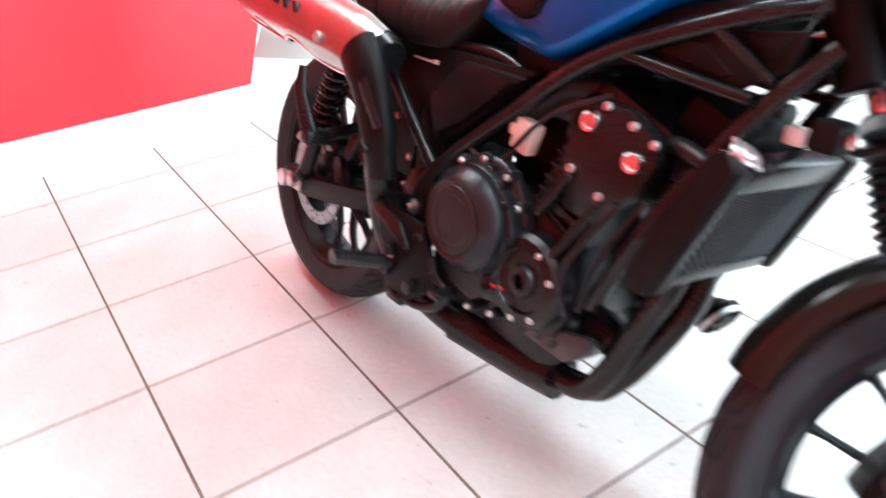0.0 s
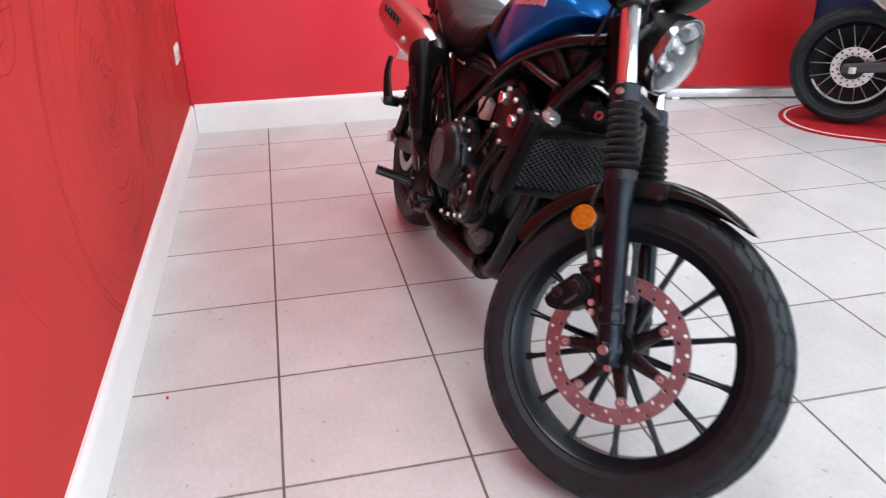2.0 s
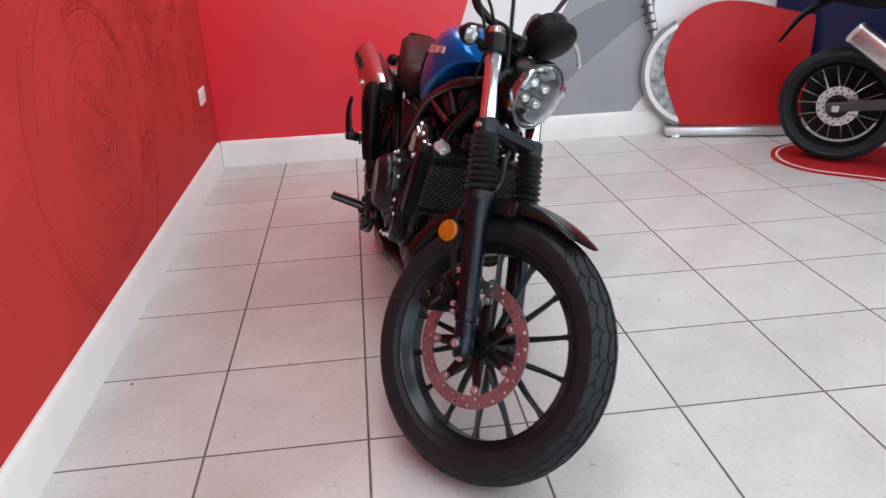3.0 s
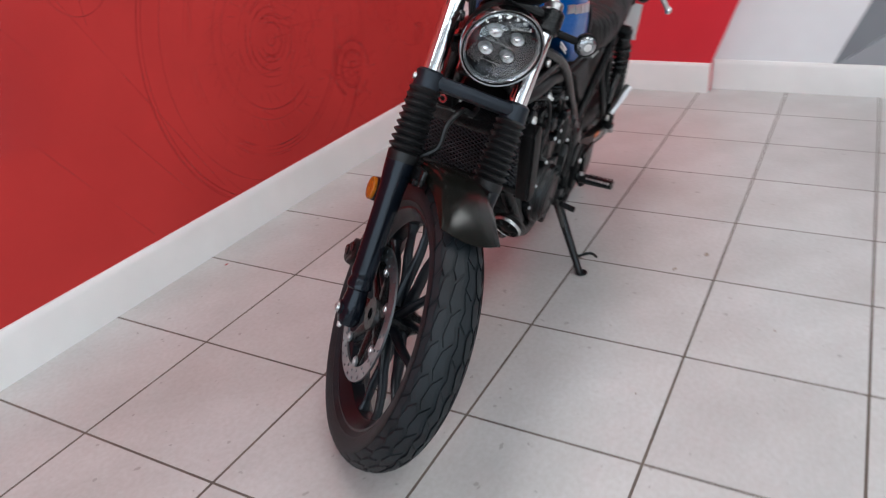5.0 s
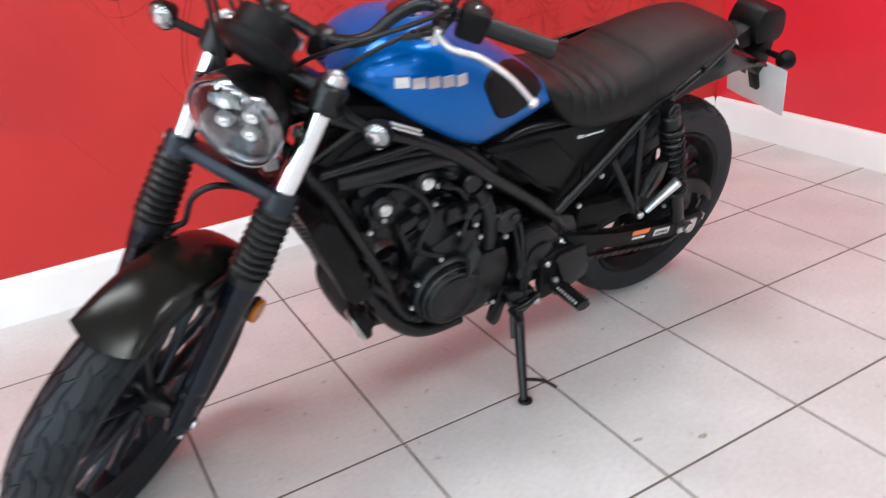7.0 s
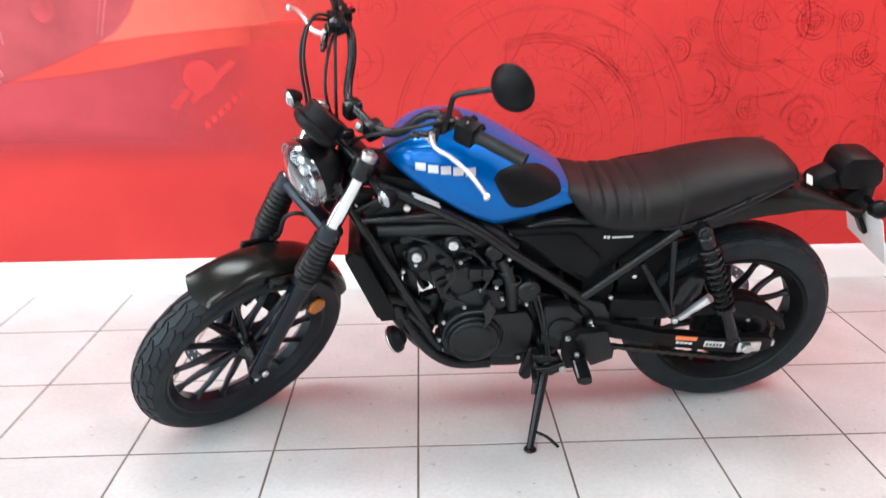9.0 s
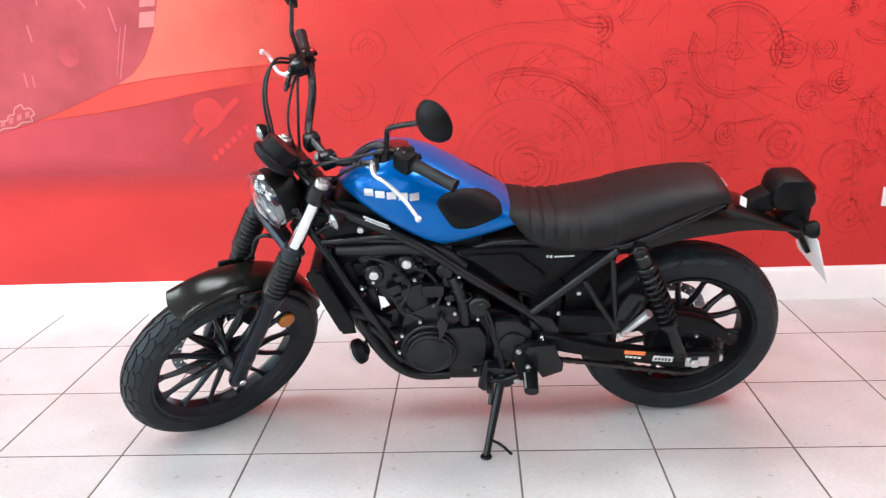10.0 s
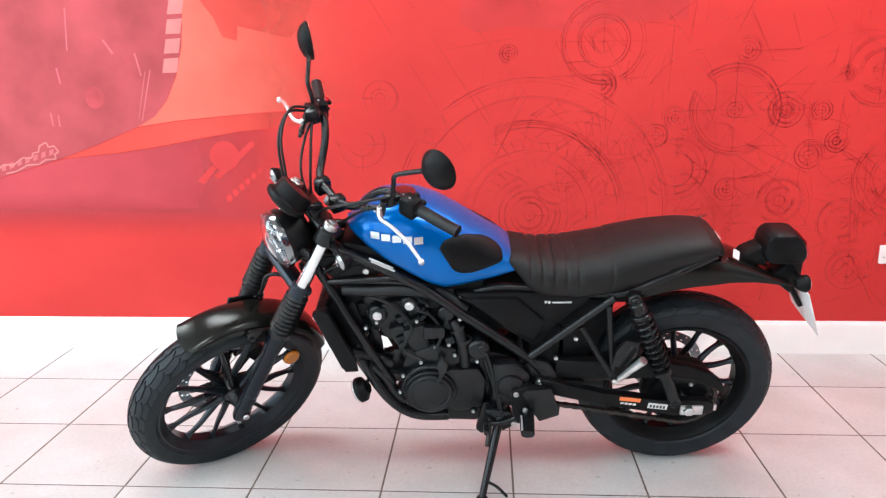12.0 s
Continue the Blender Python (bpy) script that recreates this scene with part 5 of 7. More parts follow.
part("cover_mark", block((0.026, 0.002, 0.006), Matrix.Translation((0.775, -0.1585, 0.372)) @ Matrix.Rotation(radians(-12), 4, "Y"), 0), M_RED_LENS, low_r)
part("sprocket_cover", merged(slab([(0.62, 0.50), (0.545, 0.505), (0.50, 0.46), (0.50, 0.37), (0.56, 0.33), (0.62, 0.36)], 0.115, 0.155, 0.014), lathe([(0.04, 0), (0.04, 0.008), (0.033, 0.012), (0, 0.012)], along((0.56, 0.153, 0.42), (0.56, 1, 0.42)), 24)), M_ENGINE, engine, "black sprocket cover")
part("intake_hose", merged(tube([(0.85, 0.06, 0.73), (0.78, 0.08, 0.72), (0.70, 0.09, 0.66)], 0.028, 14), tube([(0.85, -0.06, 0.73), (0.78, -0.08, 0.72), (0.70, -0.09, 0.66)], 0.028, 14), block((0.10, 0.19, 0.08), Matrix.Translation((0.775, 0, 0.70)), 0.02)), M_RUBBER, engine, "black rubber intake hoses")
part("throttle_body", merged(rod((0.755, 0.075, 0.66), (0.755, 0.118, 0.66), 0.026), rod((0.745, 0.07, 0.615), (0.745, 0.105, 0.615), 0.020), block((0.05, 0.03, 0.045), Matrix.Translation((0.80, 0.115, 0.60)), 0.008)), M_ENGINE, engine)
part("breather_hose", tube([(1.06, 0.085, 0.735), (0.97, 0.098, 0.738), (0.87, 0.10, 0.740), (0.79, 0.10, 0.725)], 0.020, 12), M_RUBBER, engine, "thick black hose")
part("coolant_pipe", tube([(0.735, 0.105, 0.63), (0.715, 0.125, 0.59), (0.705, 0.128, 0.54), (0.700, 0.122, 0.48)], 0.017, 12), M_RUBBER, engine, "black coolant pipe")
part("cam_cover", merged(block((0.12, 0.04, 0.085), CYL @ Matrix.Translation((0.02, 0.076, 0.105)), 0.014), rod((0.963, 0.07, 0.652), (0.963, 0.106, 0.652), 0.030, 22), rod((0.865, 0.07, 0.686), (0.865, 0.106, 0.686), 0.027, 22)), M_ENGINE, engine)
for x, z in ((0.905, 0.640), (0.930, 0.690), (0.900, 0.700), (0.838, 0.640), (0.815, 0.655)):
    part("head_bolt", bolt((x, 0.100, z), (0, 1, 0), 0.0058), M_ENGINE, engine)
part("starter_motor", rod((0.66, 0.06, 0.545), (0.66, 0.145, 0.545), 0.034, 24), M_ENGINE, engine)
part("sensor", merged(rod((0.775, 0.11, 0.60), (0.775, 0.14, 0.60), 0.014, 14), block((0.03, 0.02, 0.025), Matrix.Translation((0.775, 0.14, 0.622)), 0.004)), M_ENGINE, engine)
part("lower_hose", tube([(0.99, 0.095, 0.46), (0.95, 0.105, 0.42), (0.925, 0.11, 0.37), (0.90, 0.115, 0.34)], 0.014, 12), M_RUBBER, engine)
for pts, r in (([(1.06, 0.098, 0.765), (0.96, 0.108, 0.772), (0.86, 0.112, 0.765), (0.78, 0.10, 0.72)], 0.006), ([(0.99, 0.10, 0.72), (0.92, 0.12, 0.70), (0.86, 0.12, 0.62), (0.89, 0.125, 0.54), (0.83, 0.13, 0.50)], 0.005),
               ([(0.75, -0.10, 0.64), (0.70, -0.125, 0.575), (0.66, -0.13, 0.56), (0.60, -0.12, 0.57)], 0.006), ([(0.66, 0.13, 0.58), (0.63, 0.145, 0.48), (0.60, 0.15, 0.36), (0.585, 0.15, 0.26)], 0.005),
               ([(0.85, 0.128, 0.69), (0.80, 0.132, 0.665), (0.77, 0.13, 0.60), (0.79, 0.14, 0.55)], 0.0045), ([(0.90, -0.12, 0.73), (0.84, -0.135, 0.70), (0.78, -0.135, 0.66), (0.72, -0.125, 0.60)], 0.0045),
               ([(0.96, -0.13, 0.58), (0.93, -0.145, 0.52), (0.90, -0.15, 0.45), (0.91, -0.14, 0.38)], 0.005), ([(1.00, -0.12, 0.60), (0.96, -0.14, 0.50), (0.94, -0.14, 0.40)], 0.0042)):
    part("wire", tube(pts, r, 8), M_RUBBER, engine, "black wire or hose")
part("wire_connector", merged(block((0.044, 0.03, 0.055), Matrix.Translation((0.735, -0.112, 0.625)) @ Matrix.Rotation(radians(12), 4, "Y"), 0.005), block((0.016, 0.024, 0.02), Matrix.Translation((0.712, -0.115, 0.632)), 0.003)), M_BEIGE, engine, "beige plastic wire connector")
part("stay_rod", rod((0.925, -0.130, 0.575), (0.868, -0.150, 0.455), 0.007, 10), M_BLACK, engine)
part("stay_rod", rod((0.860, -0.128, 0.600), (0.815, -0.140, 0.520), 0.009, 10), M_BLACK, engine)
part("oil_filter", rod((0.900, -0.03, 0.34), (0.960, -0.035, 0.33), 0.032, 24), M_BLACK, engine, "black oil filter")
part("lower_guard", slab([(0.807, 0.285), (0.831, 0.318), (0.950, 0.345), (0.945, 0.310), (0.905, 0.280)], -0.105, -0.085, 0.004), M_GREY_PL, engine, "dark grey guard plate")
for k in range(2):
    part("guard_slot", slab([(0.835 + 0.03 * k, 0.292), (0.842 + 0.03 * k, 0.306), (0.858 + 0.03 * k, 0.310), (0.851 + 0.03 * k, 0.296)], -0.107, -0.104, 0.0), M_BLACK, engine)
# added dark block that closes the gap between radiator and cylinder
part("dark_filler_block", merged(block((0.115, 0.13, 0.075), Matrix.Translation((1.035, 0, 0.705)) @ Matrix.Rotation(radians(20), 4, "Y"), 0.012), block((0.05, 0.16, 0.05), Matrix.Translation((1.00, 0, 0.655)), 0.01)), M_MATT, bike, "added black block that fills the gap behind the radiator")

# -- radiator --
RAD = Matrix.Translation((1.090, 0, 0.600)) @ Matrix.Rotation(radians(20.5), 4, "Y")
radiator = part("radiator", block((0.020, 0.24, 0.175), RAD, 0.002), M_BLACK, bike, "black finned radiator")
for w_ in (0.084, -0.091):
    part("radiator_frame", block((0.038, 0.295, 0.040 if w_ > 0 else 0.026), RAD @ Matrix.Translation((0, 0, w_)), 0.006), M_BLACK, radiator)
for s in (1, -1):
    part("radiator_tank", block((0.048, 0.030, 0.215), RAD @ Matrix.Translation((0.0, s * 0.145, 0)), 0.006), M_MATT, radiator)
    part("radiator_shroud", slab([(1.125, 0.715), (1.145, 0.690), (1.065, 0.488), (1.025, 0.490), (1.030, 0.53), (1.10, 0.70)], s * 0.158, s * 0.166, 0.003), M_MATT, radiator)
part("fan_shroud", merged(block((0.046, 0.215, 0.165), RAD @ Matrix.Translation((-0.036, 0, 0.005)), 0.012), lathe([(0.085, 0), (0.085, 0.03), (0.075, 0.036), (0.03, 0.040), (0, 0.040)], RAD @ Matrix.Translation((-0.05, 0, 0)) @ Matrix.Rotation(radians(-90), 4, "Y"), 28)), M_MATT, radiator, "black radiator fan shroud")
grille = bmesh.new()
for k in range(-16, 17):
    for flip in (1, -1):
        a, d = Vector((0.0135, k * 0.0165 - flip * 0.088, -0.080)), Vector((0, flip * 0.176, 0.146))
        u, v = sorted(((-0.130 - a.y) / d.y, (0.130 - a.y) / d.y))
        lo, hi = max(0.0, u), min(1.0, v)
        if hi > lo:
            tube([RAD @ (a + d * lo), RAD @ (a + d * hi)], 0.0018, 4, bm=grille)
part("radiator_grille", grille, M_GRILLE, radiator, "diamond mesh radiator guard")
neck = part("filler_neck", rod((1.104, -0.105, 0.682), (1.117, -0.105, 0.702), 0.016, 18), M_ALU, radiator, "bright radiator filler neck")
part("filler_cap", lathe([(0, 0.012), (0.010, 0.0115), (0.013, 0.008), (0.021, 0.0075), (0.023, 0.004), (0.022, 0), (0, 0)], along((1.117, -0.105, 0.702), (1.150, -0.105, 0.752)), 16), M_ALU, neck, "pressed metal radiator cap")
part("cap_ear", block((0.012, 0.056, 0.005), along((1.117, -0.105, 0.702), (1.150, -0.105, 0.752)) @ Matrix.Translation((0, 0, 0.005)), 0.002), M_ALU, neck)
part("coolant_hose", tube([(1.085, -0.115, 0.675), (1.03, -0.10, 0.685), (0.97, -0.07, 0.68)], 0.014, 12), M_RUBBER, radiator)
part("coolant_hose", tube([(1.05, 0.10, 0.52), (0.98, 0.09, 0.49), (0.93, 0.09, 0.46)], 0.016, 12), M_RUBBER, radiator)
part("radiator_bolt", bolt((1.112, -0.140, 0.703), (0, 0, 1), 0.006), M_ALU, radiator)
part("ignition_box", merged(block((0.042, 0.048, 0.042), Matrix.Translation((1.188, -0.045, 0.745)), 0.008), rod((1.205, -0.045, 0.745), (1.212, -0.045, 0.745), 0.012, 16)), M_MATT, bike)
part("horn_connector", block((0.03, 0.022, 0.026), Matrix.Translation((1.140, -0.035, 0.733)), 0.006), M_WHITE_PL, radiator, "pale wire connector")
part("ignition_button", lathe([(0.010, 0), (0.010, 0.004), (0.006, 0.004), (0.006, 0)], along((1.211, -0.045, 0.745), (2, -0.045, 0.745)), 16, closed=True), M_RED_LENS, bike)
HORN = along((1.030, 0.120, 0.385), (1.89, 0.02, -0.095)) @ Matrix.Diagonal((1.18, 1.18, 1.1, 1))
horn = part("horn", merged(lathe([(0, -0.026), (0.018, -0.024), (0.024, -0.014), (0.033, -0.008), (0.0345, 0.003), (0.030, 0.009), (0.020, 0.006), (0.014, 0.011), (0, 0.012)], HORN, 26), tube([(1.02, 0.118, 0.39), (1.00, 0.11, 0.43), (0.985, 0.105, 0.50)], 0.008, 8, flat=0.4)), M_MATT, bike, "round black horn")
part("horn_ring", lathe([(0.030, 0.008), (0.0345, 0.003), (0.0350, 0.005), (0.0315, 0.0100)], HORN, 26, closed=True), M_STEEL, horn, "bright horn rim")
for k in range(6):
    g = 2 * math.pi * k / 6
    part("horn_fin", block((0.014, 0.003, 0.006), HORN @ Matrix.Rotation(g, 4, "Z") @ Matrix.Translation((0.021, 0, 0.009)), 0.001), M_CAST, horn)

# -- exhaust --
exhaust = part("exhaust_pipe", tube([(0.80, -0.045, 0.205), (0.70, -0.055, 0.203), (0.62, -0.09, 0.215), (0.51, -0.118, 0.250), (0.438, -0.150, 0.335), (0.428, -0.184, 0.45), (0.430, -0.204, 0.54), (0.395, -0.212, 0.63)], (0.040, 0.030), 16), M_BLACK, bike, "black steel exhaust pipe under the engine")
part("header_pipe", tube([(0.955, -0.055, 0.63), (1.025, -0.058, 0.595), (1.042, -0.060, 0.50), (1.008, -0.060, 0.395), (0.970, -0.060, 0.290), (0.925, -0.056, 0.228), (0.82, -0.048, 0.207)], 0.0215, 14), M_BLACK, exhaust)
part("header_pipe", tube([(0.955, 0.055, 0.63), (0.995, 0.050, 0.600), (1.025, 0.032, 0.545), (1.046, 0.008, 0.485), (1.044, -0.008, 0.425), (1.008, -0.020, 0.335), (0.972, -0.028, 0.268), (0.925, -0.033, 0.222), (0.82, -0.040, 0.207)], 0.0225, 14), M_BLACK, exhaust)
part("collector_box", tube([(0.86, -0.042, 0.212), (0.80, -0.045, 0.205), (0.68, -0.06, 0.203), (0.615, -0.09, 0.218)], 0.046, 16, flat=0.95), M_BLACK, exhaust)
guard = part("pipe_guard", tube([(0.462, -0.208, 0.475), (0.456, -0.216, 0.52), (0.450, -0.222, 0.565), (0.424, -0.230, 0.64), (0.404, -0.232, 0.668), (0.372, -0.226, 0.695)], (0.037, 0.054), 20, flat=0.68, side=(1, 0, 0.5)), M_MATT, exhaust, "black heat guard over the pipe")
part("guard_slot", tube([(0.480, -0.242, 0.575), (0.467, -0.251, 0.605), (0.451, -0.257, 0.635), (0.440, -0.259, 0.655)], 0.014, 12, flat=0.45, side=(1, 0, 0.5)), M_BLACK, guard)
part("guard_recess", tube([(0.481, -0.247, 0.583), (0.469, -0.2555, 0.607), (0.454, -0.2615, 0.633), (0.445, -0.263, 0.648)], 0.0075, 10, flat=0.4, side=(1, 0, 0.5)), M_RUBBER, guard)
part("guard_bolt", bolt((0.458, -0.250, 0.530), (0, -1, 0), 0.009), M_BLACK, guard)
MU = along((0.415, -0.185, 0.692), (-0.11, -0.212, 0.748))
muffler = part("muffler", lathe([(0, 0), (0.030, 0.0), (0.044, 0.03), (0.052, 0.08), (0.053, 0.42), (0.050, 0.485), (0.045, 0.505), (0.030, 0.508), (0.027, 0.500), (0, 0.490)], MU @ Matrix.Diagonal((1.12, 0.95, 1, 1)), 36), M_BLACK, exhaust, "black upswept silencer")
# heat shield: an open shell round the outer side
mi = MU.to_3x3().inverted()
outw, upw = mi @ Vector((0, -1, 0.28)), mi @ Vector((0, 0, 1))
base = math.atan2(outw.y, outw.x)
UPWARD = 1 if outw.x * upw.y - outw.y * upw.x > 0 else -1
bm = bmesh.new()
rows = []
for k in range(41):
    f = k / 40
    h = 0.005 + 0.52 * f
    grow = 0.060 + 0.006 * math.sin(math.pi * min(1, f * 1.2)) - 0.012 * max(0, 0.12 - f) / 0.12
    low = interp(h, [(0, 52), (0.045, 62), (0.14, 82), (0.20, 78), (0.235, 53), (0.275, 49), (0.30, 55), (0.345, 78), (0.475, 66), (0.525, 48)])
    ring = []
    for lay in (0, 1):
        top = interp(h, [(0, 60), (0.10, 62), (0.30, 70), (0.53, 72)])
        arc = [-low + (low + top) * j / 14 for j in range(15)]
        for a in (arc if not lay else arc[::-1]):
            ring.append((h, UPWARD * radians(a), grow - 0.002 * lay))
    rows.append(ring)
bridge(bm, [[MU @ Vector((r * 1.1 * math.cos(base + g), r * 1.1 * math.sin(base + g), h)) for h, g, r in ring] for ring in rows])
edge = [MU @ Vector((0.0715 * math.cos(base - UPWARD * radians(g)), 0.0715 * math.sin(base - UPWARD * radians(g)), h)) for h, g in ((0.03, 58), (0.085, 68), (0.14, 81), (0.20, 77), (0.235, 53), (0.275, 49), (0.30, 55), (0.345, 77), (0.41, 73), (0.475, 65))]
shield = part("heat_shield", bm, M_SHIELD, muffler, "brushed steel heat shield on the silencer", smooth=45)
part("shield_bolt", bolt((0.272, -0.266, 0.703), (0, -1, 0.2), 0.011, 0.006), M_STEEL, shield)
part("shield_edge", tube(edge, 0.0036, 8, 4), M_CHROME, shield, "bright rolled edge")
for k in range(5):
    h = 0.255 + 0.042 * k
    g = base + UPWARD * 0.10
    c = MU @ Vector((0.0722 * math.cos(g), 0.0722 * math.sin(g), h))
    part("shield_slot", tube([c + Vector((0.004, 0, -0.010)), c + Vector((-0.004, 0, 0.010))], 0.0068, 10), M_BLACK, shield)

# -- rear end --
ARM_L = [(0.47, 0.435), (0.40, 0.415), (0.28, 0.372), (0.10, 0.345), (-0.06, 0.340), (-0.085, 0.325), (-0.085, 0.292), (-0.06, 0.282), (0.05, 0.288), (0.24, 0.326), (0.40, 0.366), (0.46, 0.382)]
swing = part("swingarm", merged(slab(ARM_L, 0.115, 0.145, 0.007), slab(ARM_L, -0.145, -0.115, 0.007), block((0.06, 0.25, 0.05), Matrix.Translation((0.36, 0, 0.385)), 0.01)), M_MATT, bike, "black box-section swingarm")
part("axle_plate", merged(block((0.072, 0.008, 0.036), Matrix.Translation((-0.012, 0.148, 0.308)), 0.006), block((0.014, 0.012, 0.022), Matrix.Translation((-0.088, 0.134, 0.308)), 0.003)), M_ALU, swing, "bright chain adjuster plate")
part("axle_plate", merged(block((0.072, 0.008, 0.036), Matrix.Translation((-0.012, -0.148, 0.308)), 0.006), rod((-0.07, -0.142, 0.300), (-0.07, -0.158, 0.300), 0.022, 16)), M_ALU, swing, "bright chain adjuster plate")
part("warning_sticker", merged(block((0.066, 0.002, 0.014), Matrix.Translation((0.184, 0.1455, 0.3515)) @ Matrix.Rotation(radians(-8), 4, "Y"), 0)), M_STICKER_O, swing, "orange warning sticker")
for k in range(4):
    part("sticker_print", block((0.010, 0.002, 0.007), Matrix.Translation((0.208 - 0.013 * k, 0.1455, 0.338 - 0.0022 * k)), 0), M_STICKER_W, swing)
part("warning_sticker", merged(block((0.062, 0.002, 0.020), Matrix.Translation((0.095, 0.1455, 0.323)) @ Matrix.Rotation(radians(-8), 4, "Y"), 0)), M_STICKER_W, swing, "pale printed warning sticker")
for k in range(5):
    part("sticker_print", block((0.007, 0.003, 0.010), Matrix.Translation((0.117 - 0.0105 * k, 0.1457, 0.325 - 0.0016 * k)), 0), M_GREY_PL, swing)
# chain: links along the two runs and round the sprockets
loop = []
c0, r0, c1, r1 = Vector((0.0, 0.1, R_REAR)), 0.098, Vector((0.505, 0.1, 0.356)), 0.036
d = c1 - c0
base_a = math.atan2(d.z, d.x)
off = math.acos((r0 - r1) / d.length)
for k in range(25):
    a = base_a + off + (2 * math.pi - 2 * off) * k / 24
    loop.append(c0 + Vector((r0 * math.cos(a), 0, r0 * math.sin(a))))
for k in range(9):
    a = base_a - off + 2 * off * k / 8
    loop.append(c1 + Vector((r1 * math.cos(a), 0, r1 * math.sin(a))))
loop.append(loop[0])
step, carry = 0.0155, 0.0
bm = bmesh.new()
n = 0
for a, b in zip(loop, loop[1:]):
    seg_len = (b - a).length
    while carry < seg_len:
        q = a + (b - a) * (carry / seg_len)
        ang = math.atan2((b - a).z, (b - a).x)
        wide = 0.016 if n % 2 else 0.011
        block((0.0175, wide, 0.0125), Matrix.Translation(q) @ Matrix.Rotation(-ang, 4, "Y"), 0, bm=bm)
        carry += step
        n += 1
    carry -= seg_len
part("drive_chain", bm, M_CHAIN, bike, "dark steel roller chain")
part("chain_guard", merged(slab([(0.42, 0.492), (0.25, 0.478), (0.09, 0.474), (0.00, 0.458), (-0.06, 0.432), (-0.105, 0.392), (-0.125, 0.350), (-0.112, 0.345), (-0.085, 0.380), (-0.02, 0.412), (0.06, 0.422), (0.28, 0.420), (0.42, 0.425)], 0.092, 0.126, 0.004), slab([(0.30, 0.47), (0.22, 0.53), (0.16, 0.56), (0.15, 0.52), (0.22, 0.46)], 0.085, 0.092, 0.002)), M_MATT, bike, "black chain guard")
part("inner_fender", slab([(0.42, 0.69), (0.25, 0.69), (0.255, 0.62), (0.29, 0.53), (0.34, 0.44), (0.40, 0.44), (0.39, 0.54)], -0.09, 0.09, 0.006), M_MATT, bike)
for s in (1, -1):
    top, bot = Vector((0.208, s * 0.143, 0.725)), Vector((0.045, s * 0.150, 0.345))
    way = (bot - top).normalized()
    shock = part("shock_absorber", merged(rod(top + way * 0.02, top + way * 0.17, 0.016), rod(top + way * 0.15, bot - way * 0.01, 0.019), rod(top - Vector((0, s * 0.02, 0)), top + Vector((0, s * 0.018, 0)), 0.020), rod(bot - Vector((0, s * 0.02, 0)), bot + Vector((0, s * 0.016, 0)), 0.018),
                                          rod(top + way * 0.055, top + way * 0.068, 0.031), rod(top + way * 0.275, top + way * 0.292, 0.031), rod(top + way * 0.015, top + way * 0.055, 0.024)), M_BLACK, bike, "black rear shock absorber")
    u = way.orthogonal().normalized()
    v = way.cross(u)
    turns = 9.5
    part("spring", tube([top + way * (0.066 + 0.212 * k / 114) + 0.0275 * (math.cos(2 * math.pi * turns * k / 114) * u + math.sin(2 * math.pi * turns * k / 114) * v) for k in range(115)], 0.0052, 7, 1), M_BLACK, shock, "black coil spring")
    for p_, r_ in ((top + Vector((0, s * 0.018, 0)), 0.012), (bot + Vector((0, s * 0.016, 0)), 0.010)):
        part("shock_nut", bolt(p_, (0, s, 0), r_), M_BLACK, shock)
    # passenger peg, folded up
    if s > 0:
        part("peg_gusset", slab([(0.258, 0.500), (0.250, 0.548), (0.222, 0.592), (0.180, 0.580), (0.184, 0.530), (0.222, 0.484)], 0.150, 0.166, 0.005), M_BLACK, bike, "glossy black peg gusset")
        peg = part("passenger_peg", tube([(0.234, 0.177, 0.458), (0.206, 0.190, 0.502), (0.176, 0.203, 0.546)], (0.011, 0.017), 10, flat=0.8), M_ALU, bike, "folded silver passenger footpeg")
        part("peg_pin", bolt((0.246, 0.172, 0.445), (0, 1, 0), 0.010), M_STEEL, peg)
    else:
        peg = part("passenger_peg", tube([(0.292, -0.272, 0.505), (0.285, -0.285, 0.545), (0.268, -0.292, 0.60), (0.262, -0.288, 0.645)], (0.020, 0.009), 10, flat=0.5), M_BLACK, bike, "folded black passenger footpeg")
        part("peg_hinge", merged(tube([(0.300, -0.150, 0.530), (0.295, -0.22, 0.515), (0.290, -0.275, 0.505)], 0.013, 10), block((0.035, 0.05, 0.03), Matrix.Translation((0.290, -0.265, 0.508)), 0.005)), M_BLACK, peg)
        part("peg_pin", bolt((0.275, -0.285, 0.505), (-1, 0, 0), 0.010), M_STEEL, peg)
rear_caliper = part("brake_caliper", merged(block((0.095, 0.05, 0.058), Matrix.Translation((0.075, -0.098, 0.445)) @ Matrix.Rotation(radians(38), 4, "Y"), 0.012), block((0.06, 0.014, 0.12), Matrix.Translation((0.045, -0.100, 0.385)) @ Matrix.Rotation(radians(25), 4, "Y"), 0.005)), M_BLACK, bike, "black rear brake caliper")
for x, z in ((0.05, 0.475), (0.105, 0.425), (0.075, 0.41)):
    part("caliper_bolt", bolt((x, -0.122, z), (0, -1, 0), 0.0075), M_ALU, rear_caliper)
part("brake_hose", tube([(0.11, -0.10, 0.46), (0.17, -0.11, 0.48), (0.25, -0.12, 0.44), (0.36, -0.13, 0.43), (0.46, -0.14, 0.38)], 0.0045, 8), M_RUBBER, bike, "black rubber brake hose")
